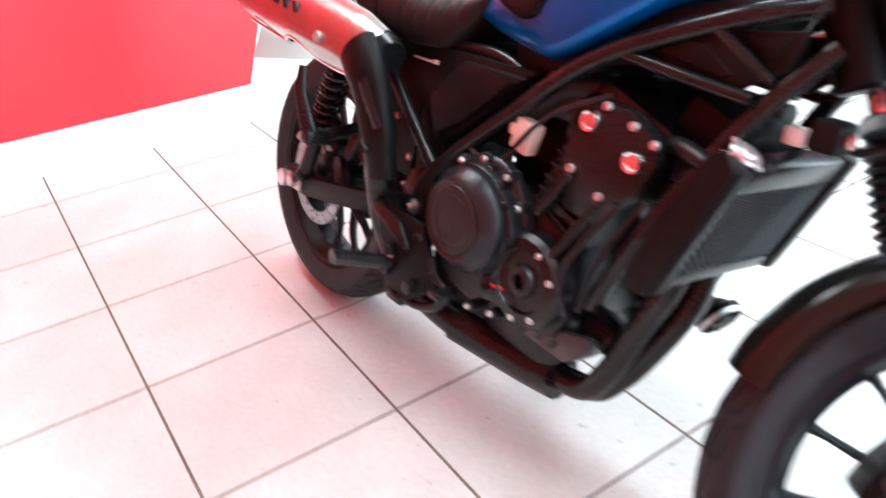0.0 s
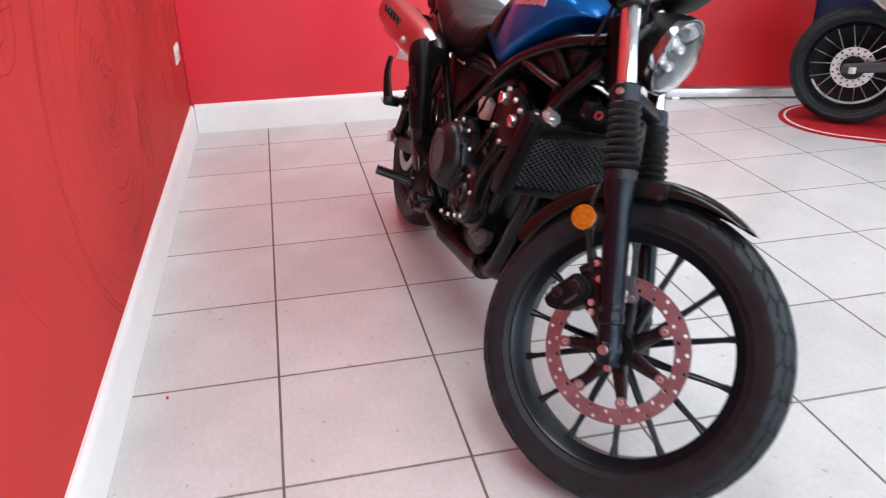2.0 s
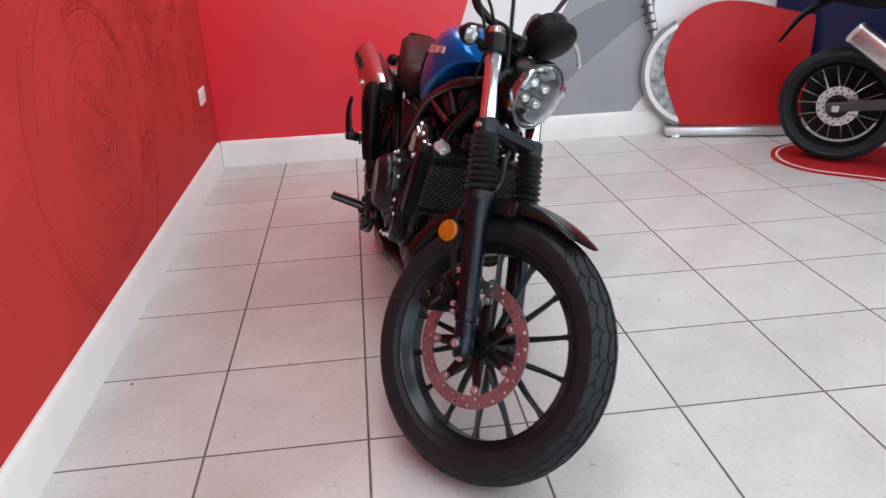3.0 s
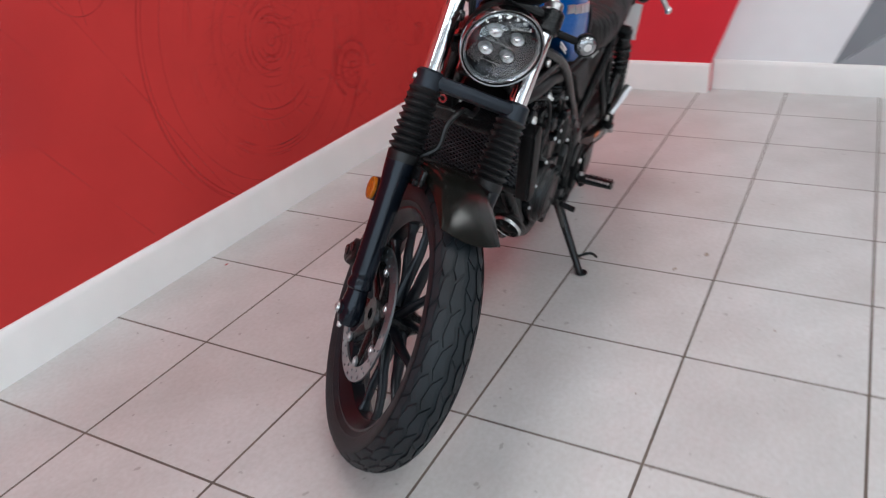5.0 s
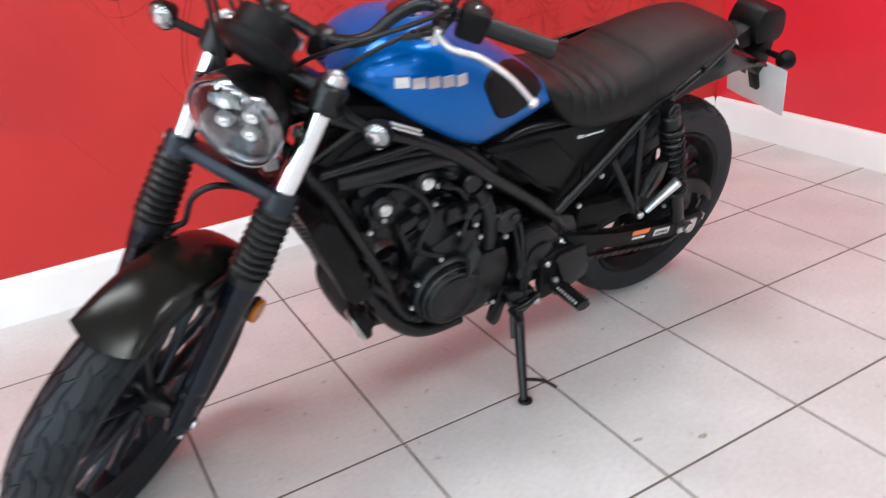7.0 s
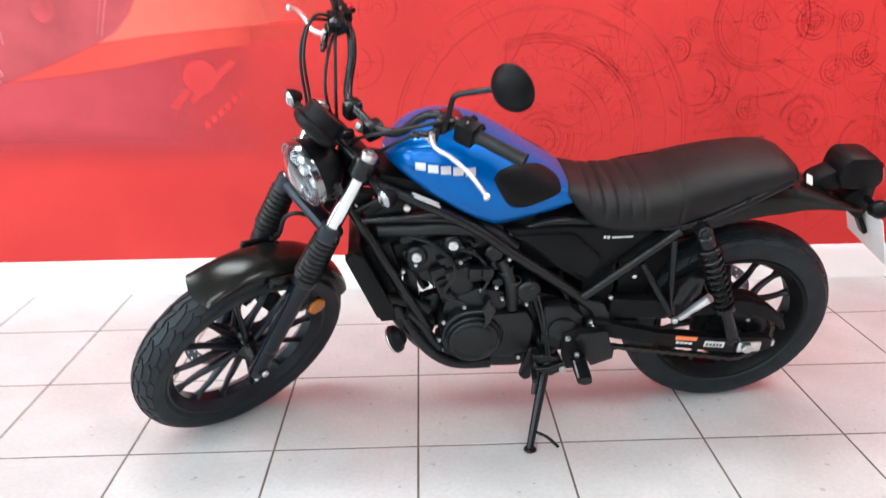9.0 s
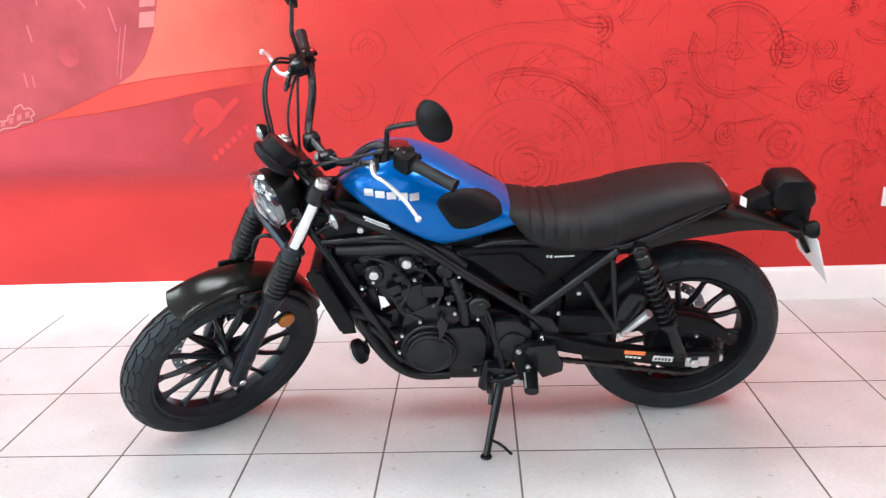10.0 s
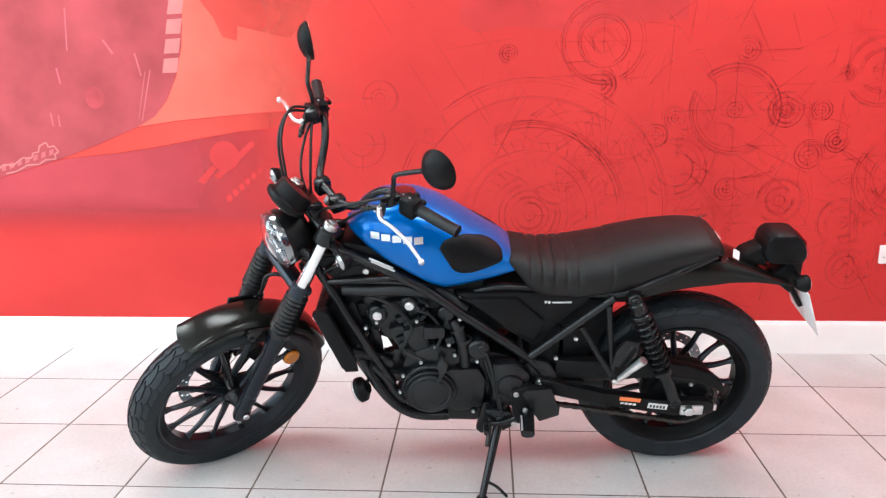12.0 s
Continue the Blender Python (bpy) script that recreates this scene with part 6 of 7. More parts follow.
# rear mudguard
bm = bmesh.new()
rings = []
F_TOP = [(-0.285, 0.712), (-0.25, 0.728), (-0.19, 0.758), (-0.13, 0.788), (-0.08, 0.806), (-0.02, 0.815), (0.06, 0.815), (0.14, 0.775), (0.20, 0.735)]
F_LOW = [(-0.285, 0.702), (-0.247, 0.712), (-0.17, 0.728), (-0.092, 0.735), (0.0, 0.729), (0.058, 0.720), (0.12, 0.706), (0.20, 0.680)]
for k in range(31):
    x = -0.285 + 0.485 * k / 30
    t, l = interp(x, F_TOP), interp(x, F_LOW)
    w = 0.055 + 0.035 * min(1, (x + 0.285) / 0.25)
    sec = [(-w, l), (-w * 1.0, l + (t - l) * 0.55), (-w * 0.85, l + (t - l) * 0.88), (-w * 0.5, t), (0, t + 0.004), (w * 0.5, t), (w * 0.85, l + (t - l) * 0.88), (w, l + (t - l) * 0.55), (w, l), (w * 0.9, l + 0.002), (0, t - 0.012 if t - l > 0.03 else l + 0.004), (-w * 0.9, l + 0.002)]
    rings.append([Vector((x, y, z)) for y, z in sec])
bridge(bm, rings)
mud = part("rear_fender", bm, M_FENDER, bike, "matt black rear mudguard", smooth=45)
part("fender_sticker", block((0.022, 0.030, 0.002), Matrix.Translation((-0.104, 0.048, 0.812)) @ Matrix.Rotation(radians(-30), 4, "Y") @ Matrix.Rotation(radians(-35), 4, "X"), 0), M_STICKER_W, mud, "small white sticker")
for s in (1, -1):
    for x, z in ((0.09, 0.792), (0.19, 0.748)):
        part("grab_bolt", rod((x, s * 0.112, z), (x, s * 0.130, z), 0.009, 8), M_BLACK, mud)
tail = part("tail_lamp", merged(slab([(-0.125, 0.782), (-0.138, 0.804), (-0.182, 0.826), (-0.210, 0.820), (-0.210, 0.762), (-0.16, 0.764)], -0.034, 0.034, 0.010), slab([(-0.190, 0.852), (-0.208, 0.872), (-0.276, 0.870), (-0.298, 0.856), (-0.316, 0.812), (-0.316, 0.782), (-0.292, 0.770), (-0.205, 0.775), (-0.184, 0.81)], -0.052, 0.052, 0.014)), M_MATT, bike, "black tail lamp housing on a bracket")
part("tail_lens", slab([(-0.306, 0.850), (-0.321, 0.812), (-0.321, 0.790), (-0.306, 0.785)], -0.044, 0.044, 0.003), M_RED_LENS, tail, "dark red tail lamp lens")
holder = part("plate_holder", merged(slab([(-0.235, 0.735), (-0.30, 0.790), (-0.318, 0.785), (-0.322, 0.70), (-0.300, 0.66), (-0.262, 0.69)], -0.030, 0.030, 0.006), block((0.015, 0.03, 0.10), Matrix.Translation((-0.325, 0.0, 0.645)) @ Matrix.Rotation(radians(32), 4, "Y"), 0.004), rod((-0.300, -0.075, 0.735), (-0.300, 0.075, 0.735), 0.0085, 10)), M_MATT, bike, "black plate holder")
PL = Matrix.Translation((-0.352, -0.005, 0.622)) @ Matrix.Rotation(radians(22), 4, "Y")
plate = part("number_plate", block((0.003, 0.205, 0.165), PL, 0.001), M_WHITE_PL, holder, "plain white plate")
part("plate_bar", merged(*[block((0.004, 0.020, 0.055), PL @ Matrix.Translation((0, -0.075 + 0.030 * k, 0.035)), 0) for k in range(3)]), M_GREY_PL, plate)
for s in (1, -1):
    ind = part("indicator", merged(rod((-0.300, s * 0.03, 0.735), (-0.300, s * 0.080, 0.735), 0.0085), lathe([(0, -0.030), (0.014, -0.026), (0.025, -0.006), (0.027, 0.006), (0.025, 0.010), (0, 0.008)], along((-0.300, s * 0.092, 0.735), (-1.300, s * 0.092, 0.735)), 24)), M_MATT, bike, "round black turn signal on a short stalk")
    part("indicator_lens", lathe([(0, 0.019), (0.012, 0.0175), (0.021, 0.0125), (0.0245, 0.006), (0.0, 0.006)], along((-0.300, s * 0.092, 0.735), (-1.300, s * 0.092, 0.735)), 24), M_STICKER_W, ind, "clear turn signal lens")

# -- footpegs, pedals and side stand --
for s in (1, -1):
    outline = [(0.560, 0.41), (0.515, 0.430), (0.455, 0.42), (0.470, 0.34), (0.500, 0.285), (0.540, 0.280), (0.556, 0.33)] if s > 0 else [(0.437, 0.407), (0.472, 0.431), (0.607, 0.424), (0.629, 0.381), (0.641, 0.303), (0.577, 0.255), (0.509, 0.254), (0.506, 0.330), (0.473, 0.367)]
    bracket = part("peg_plate", slab(outline, s * (0.150 if s > 0 else 0.188), s * (0.172 if s > 0 else 0.205), 0.006), M_MATT, bike, "black footpeg plate with heel guard")
    part("heel_guard", slab([(0.528, 0.404), (0.514, 0.422), (0.435, 0.428), (0.424, 0.369), (0.409, 0.360), (0.410, 0.323), (0.471, 0.299), (0.490, 0.330), (0.502, 0.365)] if s > 0 else [(0.440, 0.408), (0.472, 0.429), (0.545, 0.414), (0.585, 0.372), (0.570, 0.362), (0.505, 0.390)], s * (0.172 if s > 0 else 0.205), s * (0.184 if s > 0 else 0.216), 0.004), M_BLACK, bracket)
    part("plate_bolt", bolt((0.545 if s > 0 else 0.602, s * (0.172 if s > 0 else 0.205), 0.40), (0, s, 0), 0.009), M_STEEL if s > 0 else M_BLACK, bracket)
    a, b = (Vector((0.512, s * 0.185, 0.330)), Vector((0.518, s * 0.288, 0.343))) if s > 0 else (Vector((0.512, -0.205, 0.315)), Vector((0.488, -0.318, 0.331)))
    fp = part("footpeg", merged(tube([a, a + (b - a) * 0.5, b], (0.024, 0.021), 12, 2, flat=0.60, side=(1, 0, 0)), rod(a + Vector((0.0, -s * 0.02, 0.014)), a + Vector((0, s * 0.012, -0.022)), 0.012)), M_BLACK, bike, "black metal footpeg with a toothed edge")
    for k in range(16):
        edge = -0.0165 if k % 2 else 0.0165
        q = a + (b - a) * (0.22 + 0.047 * k)
        part("peg_tooth", rod(q + Vector((edge, 0, 0.002)), q + Vector((edge, 0, 0.0125)), 0.0030, 6), M_ALU if s > 0 and k % 2 == 0 else M_BLACK, fp)
    part("peg_bolt", bolt(a + Vector((0.005, 0, 0.016)), (0, 0, 1), 0.008), M_STEEL, fp)
part("brake_pedal", merged(tube([(0.545, -0.196, 0.268), (0.60, -0.196, 0.262), (0.66, -0.192, 0.285), (0.690, -0.190, 0.325)], 0.009, 10), tube([(0.628, -0.192, 0.372), (0.648, -0.192, 0.340), (0.690, -0.190, 0.325)], 0.008, 10), block((0.03, 0.05, 0.014), Matrix.Translation((0.695, -0.205, 0.328)), 0.004), block((0.055, 0.028, 0.022), Matrix.Translation((0.548, -0.196, 0.256)), 0.006), rod((0.600, -0.205, 0.300), (0.600, -0.222, 0.300), 0.014, 14)), M_BLACK, bike, "black brake pedal")
part("pedal_spring", rod((0.640, -0.196, 0.345), (0.655, -0.196, 0.300), 0.010, 12), M_MATT, bike)
part("plate_bolt", rod((0.520, -0.203, 0.345), (0.520, -0.216, 0.345), 0.012, 14), M_MATT, bike)
part("master_cylinder", merged(rod((0.475, -0.15, 0.40), (0.485, -0.15, 0.31), 0.012), block((0.03, 0.02, 0.04), Matrix.Translation((0.50, -0.15, 0.29)), 0.004)), M_FORK, bike)
part("gear_lever", merged(tube([(0.545, 0.165, 0.300), (0.59, 0.170, 0.285), (0.635, 0.172, 0.285)], 0.008, 10), rod((0.635, 0.165, 0.285), (0.637, 0.215, 0.281), 0.009), tube([(0.585, 0.16, 0.30), (0.60, 0.155, 0.40), (0.61, 0.15, 0.50)], 0.005, 8)), M_BLACK, bike, "black gear lever")
FOOT = BIKE.inverted() @ Vector((-0.100, -0.034, 0.004))
PIV = Vector((0.590, 0.135, 0.285))
stand = part("side_stand", merged(tube([PIV, PIV + (FOOT - PIV) * 0.5, FOOT], (0.0155, 0.011), 12, 2), rod(PIV + Vector((0, -0.03, 0.012)), PIV + Vector((0, 0.028, 0.0)), 0.018), block((0.06, 0.03, 0.075), Matrix.Translation(PIV + Vector((0.0, -0.03, 0.04))), 0.008)), M_BLACK, bike, "black steel side stand")
fm = BIKE.inverted() @ Matrix.Translation((-0.100, -0.040, 0.006)) @ Matrix.Rotation(radians(10), 4, "Z")
part("stand_foot", lathe([(0, -0.003), (0.017, -0.003), (0.019, 0), (0.017, 0.004), (0, 0.005)], fm, 18), M_BLACK, stand)
t0 = PIV + (FOOT - PIV) * 0.80
part("stand_tang", tube([t0, BIKE.inverted() @ Vector((-0.055, -0.052, 0.055)), BIKE.inverted() @ Vector((-0.022, -0.064, 0.028))], 0.0048, 8), M_BLACK, stand)
part("stand_spring", merged(rod(PIV + Vector((0.025, 0.0, 0.03)), PIV + (FOOT - PIV) * 0.38 + Vector((0.02, 0, 0)), 0.0075, 10), rod(PIV + Vector((-0.02, 0.01, 0.06)), PIV + Vector((0.01, 0.0, -0.02)), 0.007, 10)), M_CHAIN, stand, "dark stand spring")
part("stand_bolt", bolt((0.547, 0.165, 0.276), (0, 1, 0), 0.011), M_STEEL, stand)
part("stand_bracket", slab([(0.640, 0.330), (0.560, 0.320), (0.540, 0.285), (0.545, 0.262), (0.580, 0.240), (0.615, 0.260)], 0.120, 0.160, 0.008), M_ENGINE, stand)
part("stand_arm", slab([(0.645, 0.335), (0.668, 0.225), (0.650, 0.205), (0.632, 0.212), (0.612, 0.300), (0.620, 0.335)], 0.112, 0.132, 0.006), M_ENGINE, stand)

# ---- mural: flat print on the red wall ----
mural = thing("mural", "printed mural of gear and engine line drawings on the red wall", "mural")


def flat_poly(pts, y):
    bm = bmesh.new()
    bm.faces.new([bm.verts.new((x, y, z)) for x, z in pts])
    return bm


def ring_line(cx, cz, r, w, a0=0.0, a1=360.0, bm=None, y=WALL_Y - 0.0012, wob=0.0):
    bm = bm or bmesh.new()
    n = max(16, int(90 * r ** 0.5 * (a1 - a0) / 360))
    inner, outer = [], []
    for k in range(n + 1):
        a = radians(a0 + (a1 - a0) * k / n)
        rr = r + wob * math.sin(a * 5)
        inner.append(bm.verts.new((cx + (rr - w / 2) * math.cos(a), y, cz + (rr - w / 2) * math.sin(a))))
        outer.append(bm.verts.new((cx + (rr + w / 2) * math.cos(a), y, cz + (rr + w / 2) * math.sin(a))))
    for k in range(n):
        bm.faces.new((inner[k], inner[k + 1], outer[k + 1], outer[k]))
    return bm


def stroke(x0, z0, x1, z1, w, bm, y=WALL_Y - 0.0010):
    d = Vector((x1 - x0, z1 - z0)).normalized() * w / 2
    vs = [bm.verts.new((x, y, z)) for x, z in ((x0 - d.y, z0 + d.x), (x1 - d.y, z1 + d.x), (x1 + d.y, z1 - d.x), (x0 + d.y, z0 - d.x))]
    bm.faces.new(vs)


rng = random.Random(4)


def gear_drawing(cx, cz, radii, teeth_r=0.0, cross=0.0, material=None, w=0.004):
    bm = bmesh.new()
    for r in radii:
        ring_line(cx, cz, r, w * rng.uniform(0.6, 1.3), bm=bm, y=WALL_Y - 0.0012 - rng.uniform(0, 0.0004))
        if r > 0.04:
            a = rng.uniform(0, 360)
            ring_line(cx + rng.uniform(-0.004, 0.004), cz + rng.uniform(-0.004, 0.004), r + 0.006, w * 0.6, a, a + rng.uniform(90, 260), bm=bm, y=WALL_Y - 0.0018)
    if cross:
        stroke(cx - cross, cz, cx + cross, cz, w * 0.6, bm, WALL_Y - 0.0020)
        stroke(cx, cz - cross, cx, cz + cross, w * 0.6, bm, WALL_Y - 0.0022)
    if teeth_r:
        n = int(teeth_r * 160)
        for k in range(n):
            a = 2 * math.pi * k / n
            b = a + rng.uniform(0.2, 0.7) / n * 6
            stroke(cx + teeth_r * math.cos(a), cz + teeth_r * math.sin(a), cx + (teeth_r + 0.035) * math.cos(b), cz + (teeth_r + 0.035) * math.sin(b), w * 0.7, bm, WALL_Y - 0.0024)
    return part("gear_drawing", bm, material or M_LINE_SOFT, mural, smooth=0)


gear_drawing(0.995, 1.122, (0.018, 0.034, 0.165, 0.180, 0.196), 0, 0.21, M_LINE)
gear_drawing(0.110, 0.655, (0.025, 0.06, 0.085, 0.115, 0.14, 0.175), 0.20, 0.08, M_LINE, 0.003)
gear_drawing(0.110, 0.655, (0.26, 0.30, 0.40, 0.415, 0.43), 0.31, 0.0)
gear_drawing(0.110, 0.655, (0.53, 0.60, 0.615), 0.0, 0.0, M_LINE_FAINT, 0.0032)
gear_drawing(1.215, 1.120, (0.024, 0.034, 0.055, 0.075), 0, 0.07, M_LINE)
gear_drawing(0.756, 0.863, (0.035, 0.075, 0.11, 0.135), 0, 0.13)
gear_drawing(-0.651, 0.986, (0.055, 0.105), 0, 0.13, M_LINE_FAINT, 0.003)
gear_drawing(-0.560, 1.190, (0.022, 0.040, 0.075), 0, 0.09, M_LINE_FAINT, 0.003)
gear_drawing(-0.330, 1.050, (0.030, 0.065), 0, 0.08, M_LINE_FAINT, 0.003)
for x, z, r in ((1.034, 1.376, 0.05), (1.457, 1.272, 0.035), (0.985, 0.773, 0.05), (1.327, 0.923, 0.06), (1.441, 0.984, 0.05), (0.417, 1.237, 0.06), (0.010, 1.374, 0.04), (0.66, 1.014, 0.05), (1.367, 1.118, 0.045), (0.74, 1.09, 0.045), (1.55, 0.40, 0.09), (1.20, 0.45, 0.05)):
    gear_drawing(x, z, (r * 0.35, r * 0.7, r), 0, r * 0.9, M_LINE)
for x, z, r in ((1.60, 1.28, 0.15), (1.72, 0.82, 0.19), (1.50, 0.62, 0.11), (0.42, 1.42, 0.18), (0.60, 0.42, 0.13), (1.22, 0.72, 0.10), (1.82, 1.12, 0.09)):
    gear_drawing(x, z, (r * 0.25, r * 0.55, r * 0.62, r * 0.92, r), 0, r * 1.15, M_LINE_SOFT, 0.003)
# construction strokes between the gears
bm = bmesh.new()
for k in range(150):
    x, z = 1.75 - 2.3 * rng.random() ** 1.5, rng.uniform(0.22, 1.55)
    a, l = rng.choice((0.6, -0.6, 1.0, -1.0, 0.05, 1.52, 2.2)) + rng.uniform(-0.15, 0.15), rng.uniform(0.06, 0.42)
    stroke(x, z, x + l * math.cos(a), z + l * math.sin(a), rng.uniform(0.0012, 0.0032), bm, WALL_Y - 0.0026 - rng.uniform(0, 0.001))
for k in range(420):
    x, z = rng.gauss(0.55, 0.50), rng.gauss(0.80, 0.26)
    if z > 0.2 and -0.8 < x < 1.8:
        a, l = rng.uniform(0, 3.14), rng.uniform(0.02, 0.13)
        stroke(x, z, x + l * math.cos(a), z + l * math.sin(a), rng.uniform(0.0010, 0.0020), bm, WALL_Y - 0.0030 - rng.uniform(0, 0.001))
for k in range(150):
    a0 = rng.uniform(0, 360)
    ring_line(rng.uniform(0.15, 1.7), rng.uniform(0.3, 1.3), rng.uniform(0.03, 0.30), rng.uniform(0.0012, 0.0024), a0, a0 + rng.uniform(30, 120), bm=bm, y=WALL_Y - 0.0036 - rng.uniform(0, 0.0008))
part("line_drawing", bm, M_LINE_SOFT, mural, smooth=0, kind="stuff")
bm = bmesh.new()
for x0, z0, x1, z1 in ((-1.25, 1.05, -0.62, 0.18), (-1.05, 1.10, -0.42, 0.24), (-0.92, 1.25, -0.28, 0.22), (-0.60, 1.62, -0.18, 0.95), (-0.42, 1.60, 0.02, 0.92), (0.12, 1.60, 0.30, 1.25), (1.30, 0.20, 1.75, 0.62)):
    stroke(x0, z0, x1, z1, 0.002, bm, WALL_Y - 0.0046)
part("line_drawing", bm, M_LINE_FAINT, mural, smooth=0, kind="stuff")
# racing fairing picture at the mural's far end
part("printed_fairing", flat_poly([(-3.4, 2.3), (-1.36, 2.3), (-1.422, 1.623), (-1.446, 1.425), (-1.481, 1.298), (-1.538, 1.187), (-1.600, 1.118), (-1.687, 1.072), (-1.882, 0.994), (-2.058, 0.932), (-2.375, 0.842), (-3.4, 0.62)], WALL_Y - 0.0012), M_PURPLE, mural, smooth=0)
part("printed_fairing", flat_poly([(-1.355, 2.3), (-0.45, 2.3), (-0.45, 1.20), (-1.047, 1.138), (-1.227, 1.123), (-1.502, 1.099), (-1.680, 1.074), (-1.597, 1.120), (-1.534, 1.189), (-1.477, 1.300), (-1.442, 1.427), (-1.418, 1.625)], WALL_Y - 0.0016), M_ORANGE, mural, smooth=0)
part("printed_fairing", flat_poly([(-2.056, 0.930), (-1.880, 0.992), (-1.685, 1.070), (-1.502, 1.096), (-1.227, 1.120), (-1.047, 1.135), (-0.50, 1.16), (-0.50, 1.10), (-1.088, 1.062), (-1.234, 1.046), (-1.419, 1.015), (-1.606, 0.981), (-1.794, 0.955)], WALL_Y - 0.0020), M_PINK, mural, smooth=0)
part("printed_fairing", flat_poly([(-3.4, 0.618), (-2.375, 0.840), (-2.056, 0.928), (-1.794, 0.952), (-1.606, 0.978), (-1.419, 1.012), (-1.234, 1.043), (-1.088, 1.059), (-0.60, 1.09), (-0.60, 0.50), (-1.538, 0.554), (-1.767, 0.547), (-1.974, 0.570), (-2.120, 0.493), (-2.251, 0.395), (-2.423, 0.296), (-3.4, 0.20)], WALL_Y - 0.0014), M_LOWER, mural, smooth=0)
part("printed_mark", flat_poly([(-1.344, 2.2), (-1.344, 1.622), (-1.289, 1.547), (-1.252, 1.464), (-1.189, 1.446), (-1.182, 1.508), (-0.955, 1.454), (-0.882, 1.516), (-0.842, 1.613), (-0.80, 2.2)], WALL_Y - 0.0024), M_PINK, mural, smooth=0)
part("printed_mark", flat_poly([(-1.345, 0.846), (-1.322, 0.830), (-1.137, 0.990), (-1.160, 1.006)], WALL_Y - 0.0026), M_MARK, mural, smooth=0)
part("printed_mark", flat_poly([(-1.288 + 0.069 * math.cos(k * math.pi / 14), 0.937 + 0.069 * math.sin(k * math.pi / 14)) for k in range(28)], WALL_Y - 0.0022), M_MARK, mural, smooth=0)
part("printed_mark", flat_poly([(-1.425, 0.822), (-1.395, 0.805), (-1.330, 0.880), (-1.350, 0.895)], WALL_Y - 0.0023), M_MARK, mural, smooth=0)
part("printed_mark", flat_poly([(-1.869 + 0.045 * math.cos(k * math.pi / 10), 1.208 + 0.05 * math.sin(k * math.pi / 10)) for k in range(20)], WALL_Y - 0.0024), M_PATCH, mural, smooth=0)
for k in range(4):
    z, x = 1.312 + 0.084 * k, -1.541 + 0.0156 * k
    part("printed_bar", flat_poly([(x, z), (x + 0.068, z + 0.002), (x + 0.082, z + 0.066), (x + 0.014, z + 0.062)], WALL_Y - 0.0028), M_PALE, mural, smooth=0)
for k in range(6):
    x, z = -1.285 + 0.031 * k, 0.722 + 0.026 * k
    part("printed_bar", flat_poly([(x, z), (x + 0.020, z + 0.016), (x + 0.008, z + 0.040), (x - 0.012, z + 0.024)], WALL_Y - 0.0028), M_MARK, mural, smooth=0)
part("printed_mark", flat_poly([(-0.24, 2.2), (-0.20, 1.50), (-0.12, 1.462), (0.01, 1.490), (0.25, 1.466), (0.49, 1.496), (0.77, 1.503), (0.80, 2.2)], WALL_Y - 0.0011), M_DUSK, mural, smooth=0)
bm = bmesh.new()
leaf = [(-2.40, 0.862), (-2.345, 0.905), (-2.300, 0.900), (-2.251, 0.935), (-2.205, 0.935), (-2.195, 0.958), (-2.168, 0.962), (-2.160, 0.990), (-2.126, 1.007), (-2.118, 0.985), (-2.090, 0.990), (-2.072, 0.962), (-2.094, 0.950), (-2.088, 0.930), (-2.140, 0.926), (-2.173, 0.905), (-2.230, 0.902), (-2.288, 0.872), (-2.34, 0.862)]
for p, q in zip(leaf, leaf[1:]):
    stroke(*p, *q, 0.007, bm, WALL_Y - 0.0034)
part("printed_outline", bm, M_PALE, mural, "pale wavy outline", smooth=0)
for k in range(7):
    x = -2.36 + 0.040 * k
    part("printed_bar", flat_poly([(x, 0.872 + 0.012 * k), (x + 0.022, 0.879 + 0.012 * k), (x + 0.026, 0.905 + 0.012 * k), (x + 0.004, 0.898 + 0.012 * k)], WALL_Y - 0.0028), M_GLINT, mural, smooth=0)
for x, z in ((-1.527, 1.152), (-1.407, 1.600)):
    part("printed_rivet", ring_line(x, z, 0.007, 0.013, y=WALL_Y - 0.0030), M_LINE, mural, smooth=0)
bm = bmesh.new()
for x0, z0, x1, z1, w in ((-1.956, 1.60, -1.969, 1.416, 0.007), (-1.596, 1.326, -1.657, 1.101, 0.006), (-1.620, 1.32, -1.672, 1.11, 0.004), (-1.66, 1.40, -1.64, 1.30, 0.008), (-2.085, 1.14, -2.080, 1.08, 0.008), (-2.05, 1.13, -2.048, 1.078, 0.008), (-1.80, 1.46, -1.76, 1.40, 0.010), (-2.03, 1.34, -2.02, 1.27, 0.008)):
    stroke(x0, z0, x1, z1, w, bm, WALL_Y - 0.0032)
part("printed_glint", bm, M_GLINT, mural, smooth=0, kind="stuff")
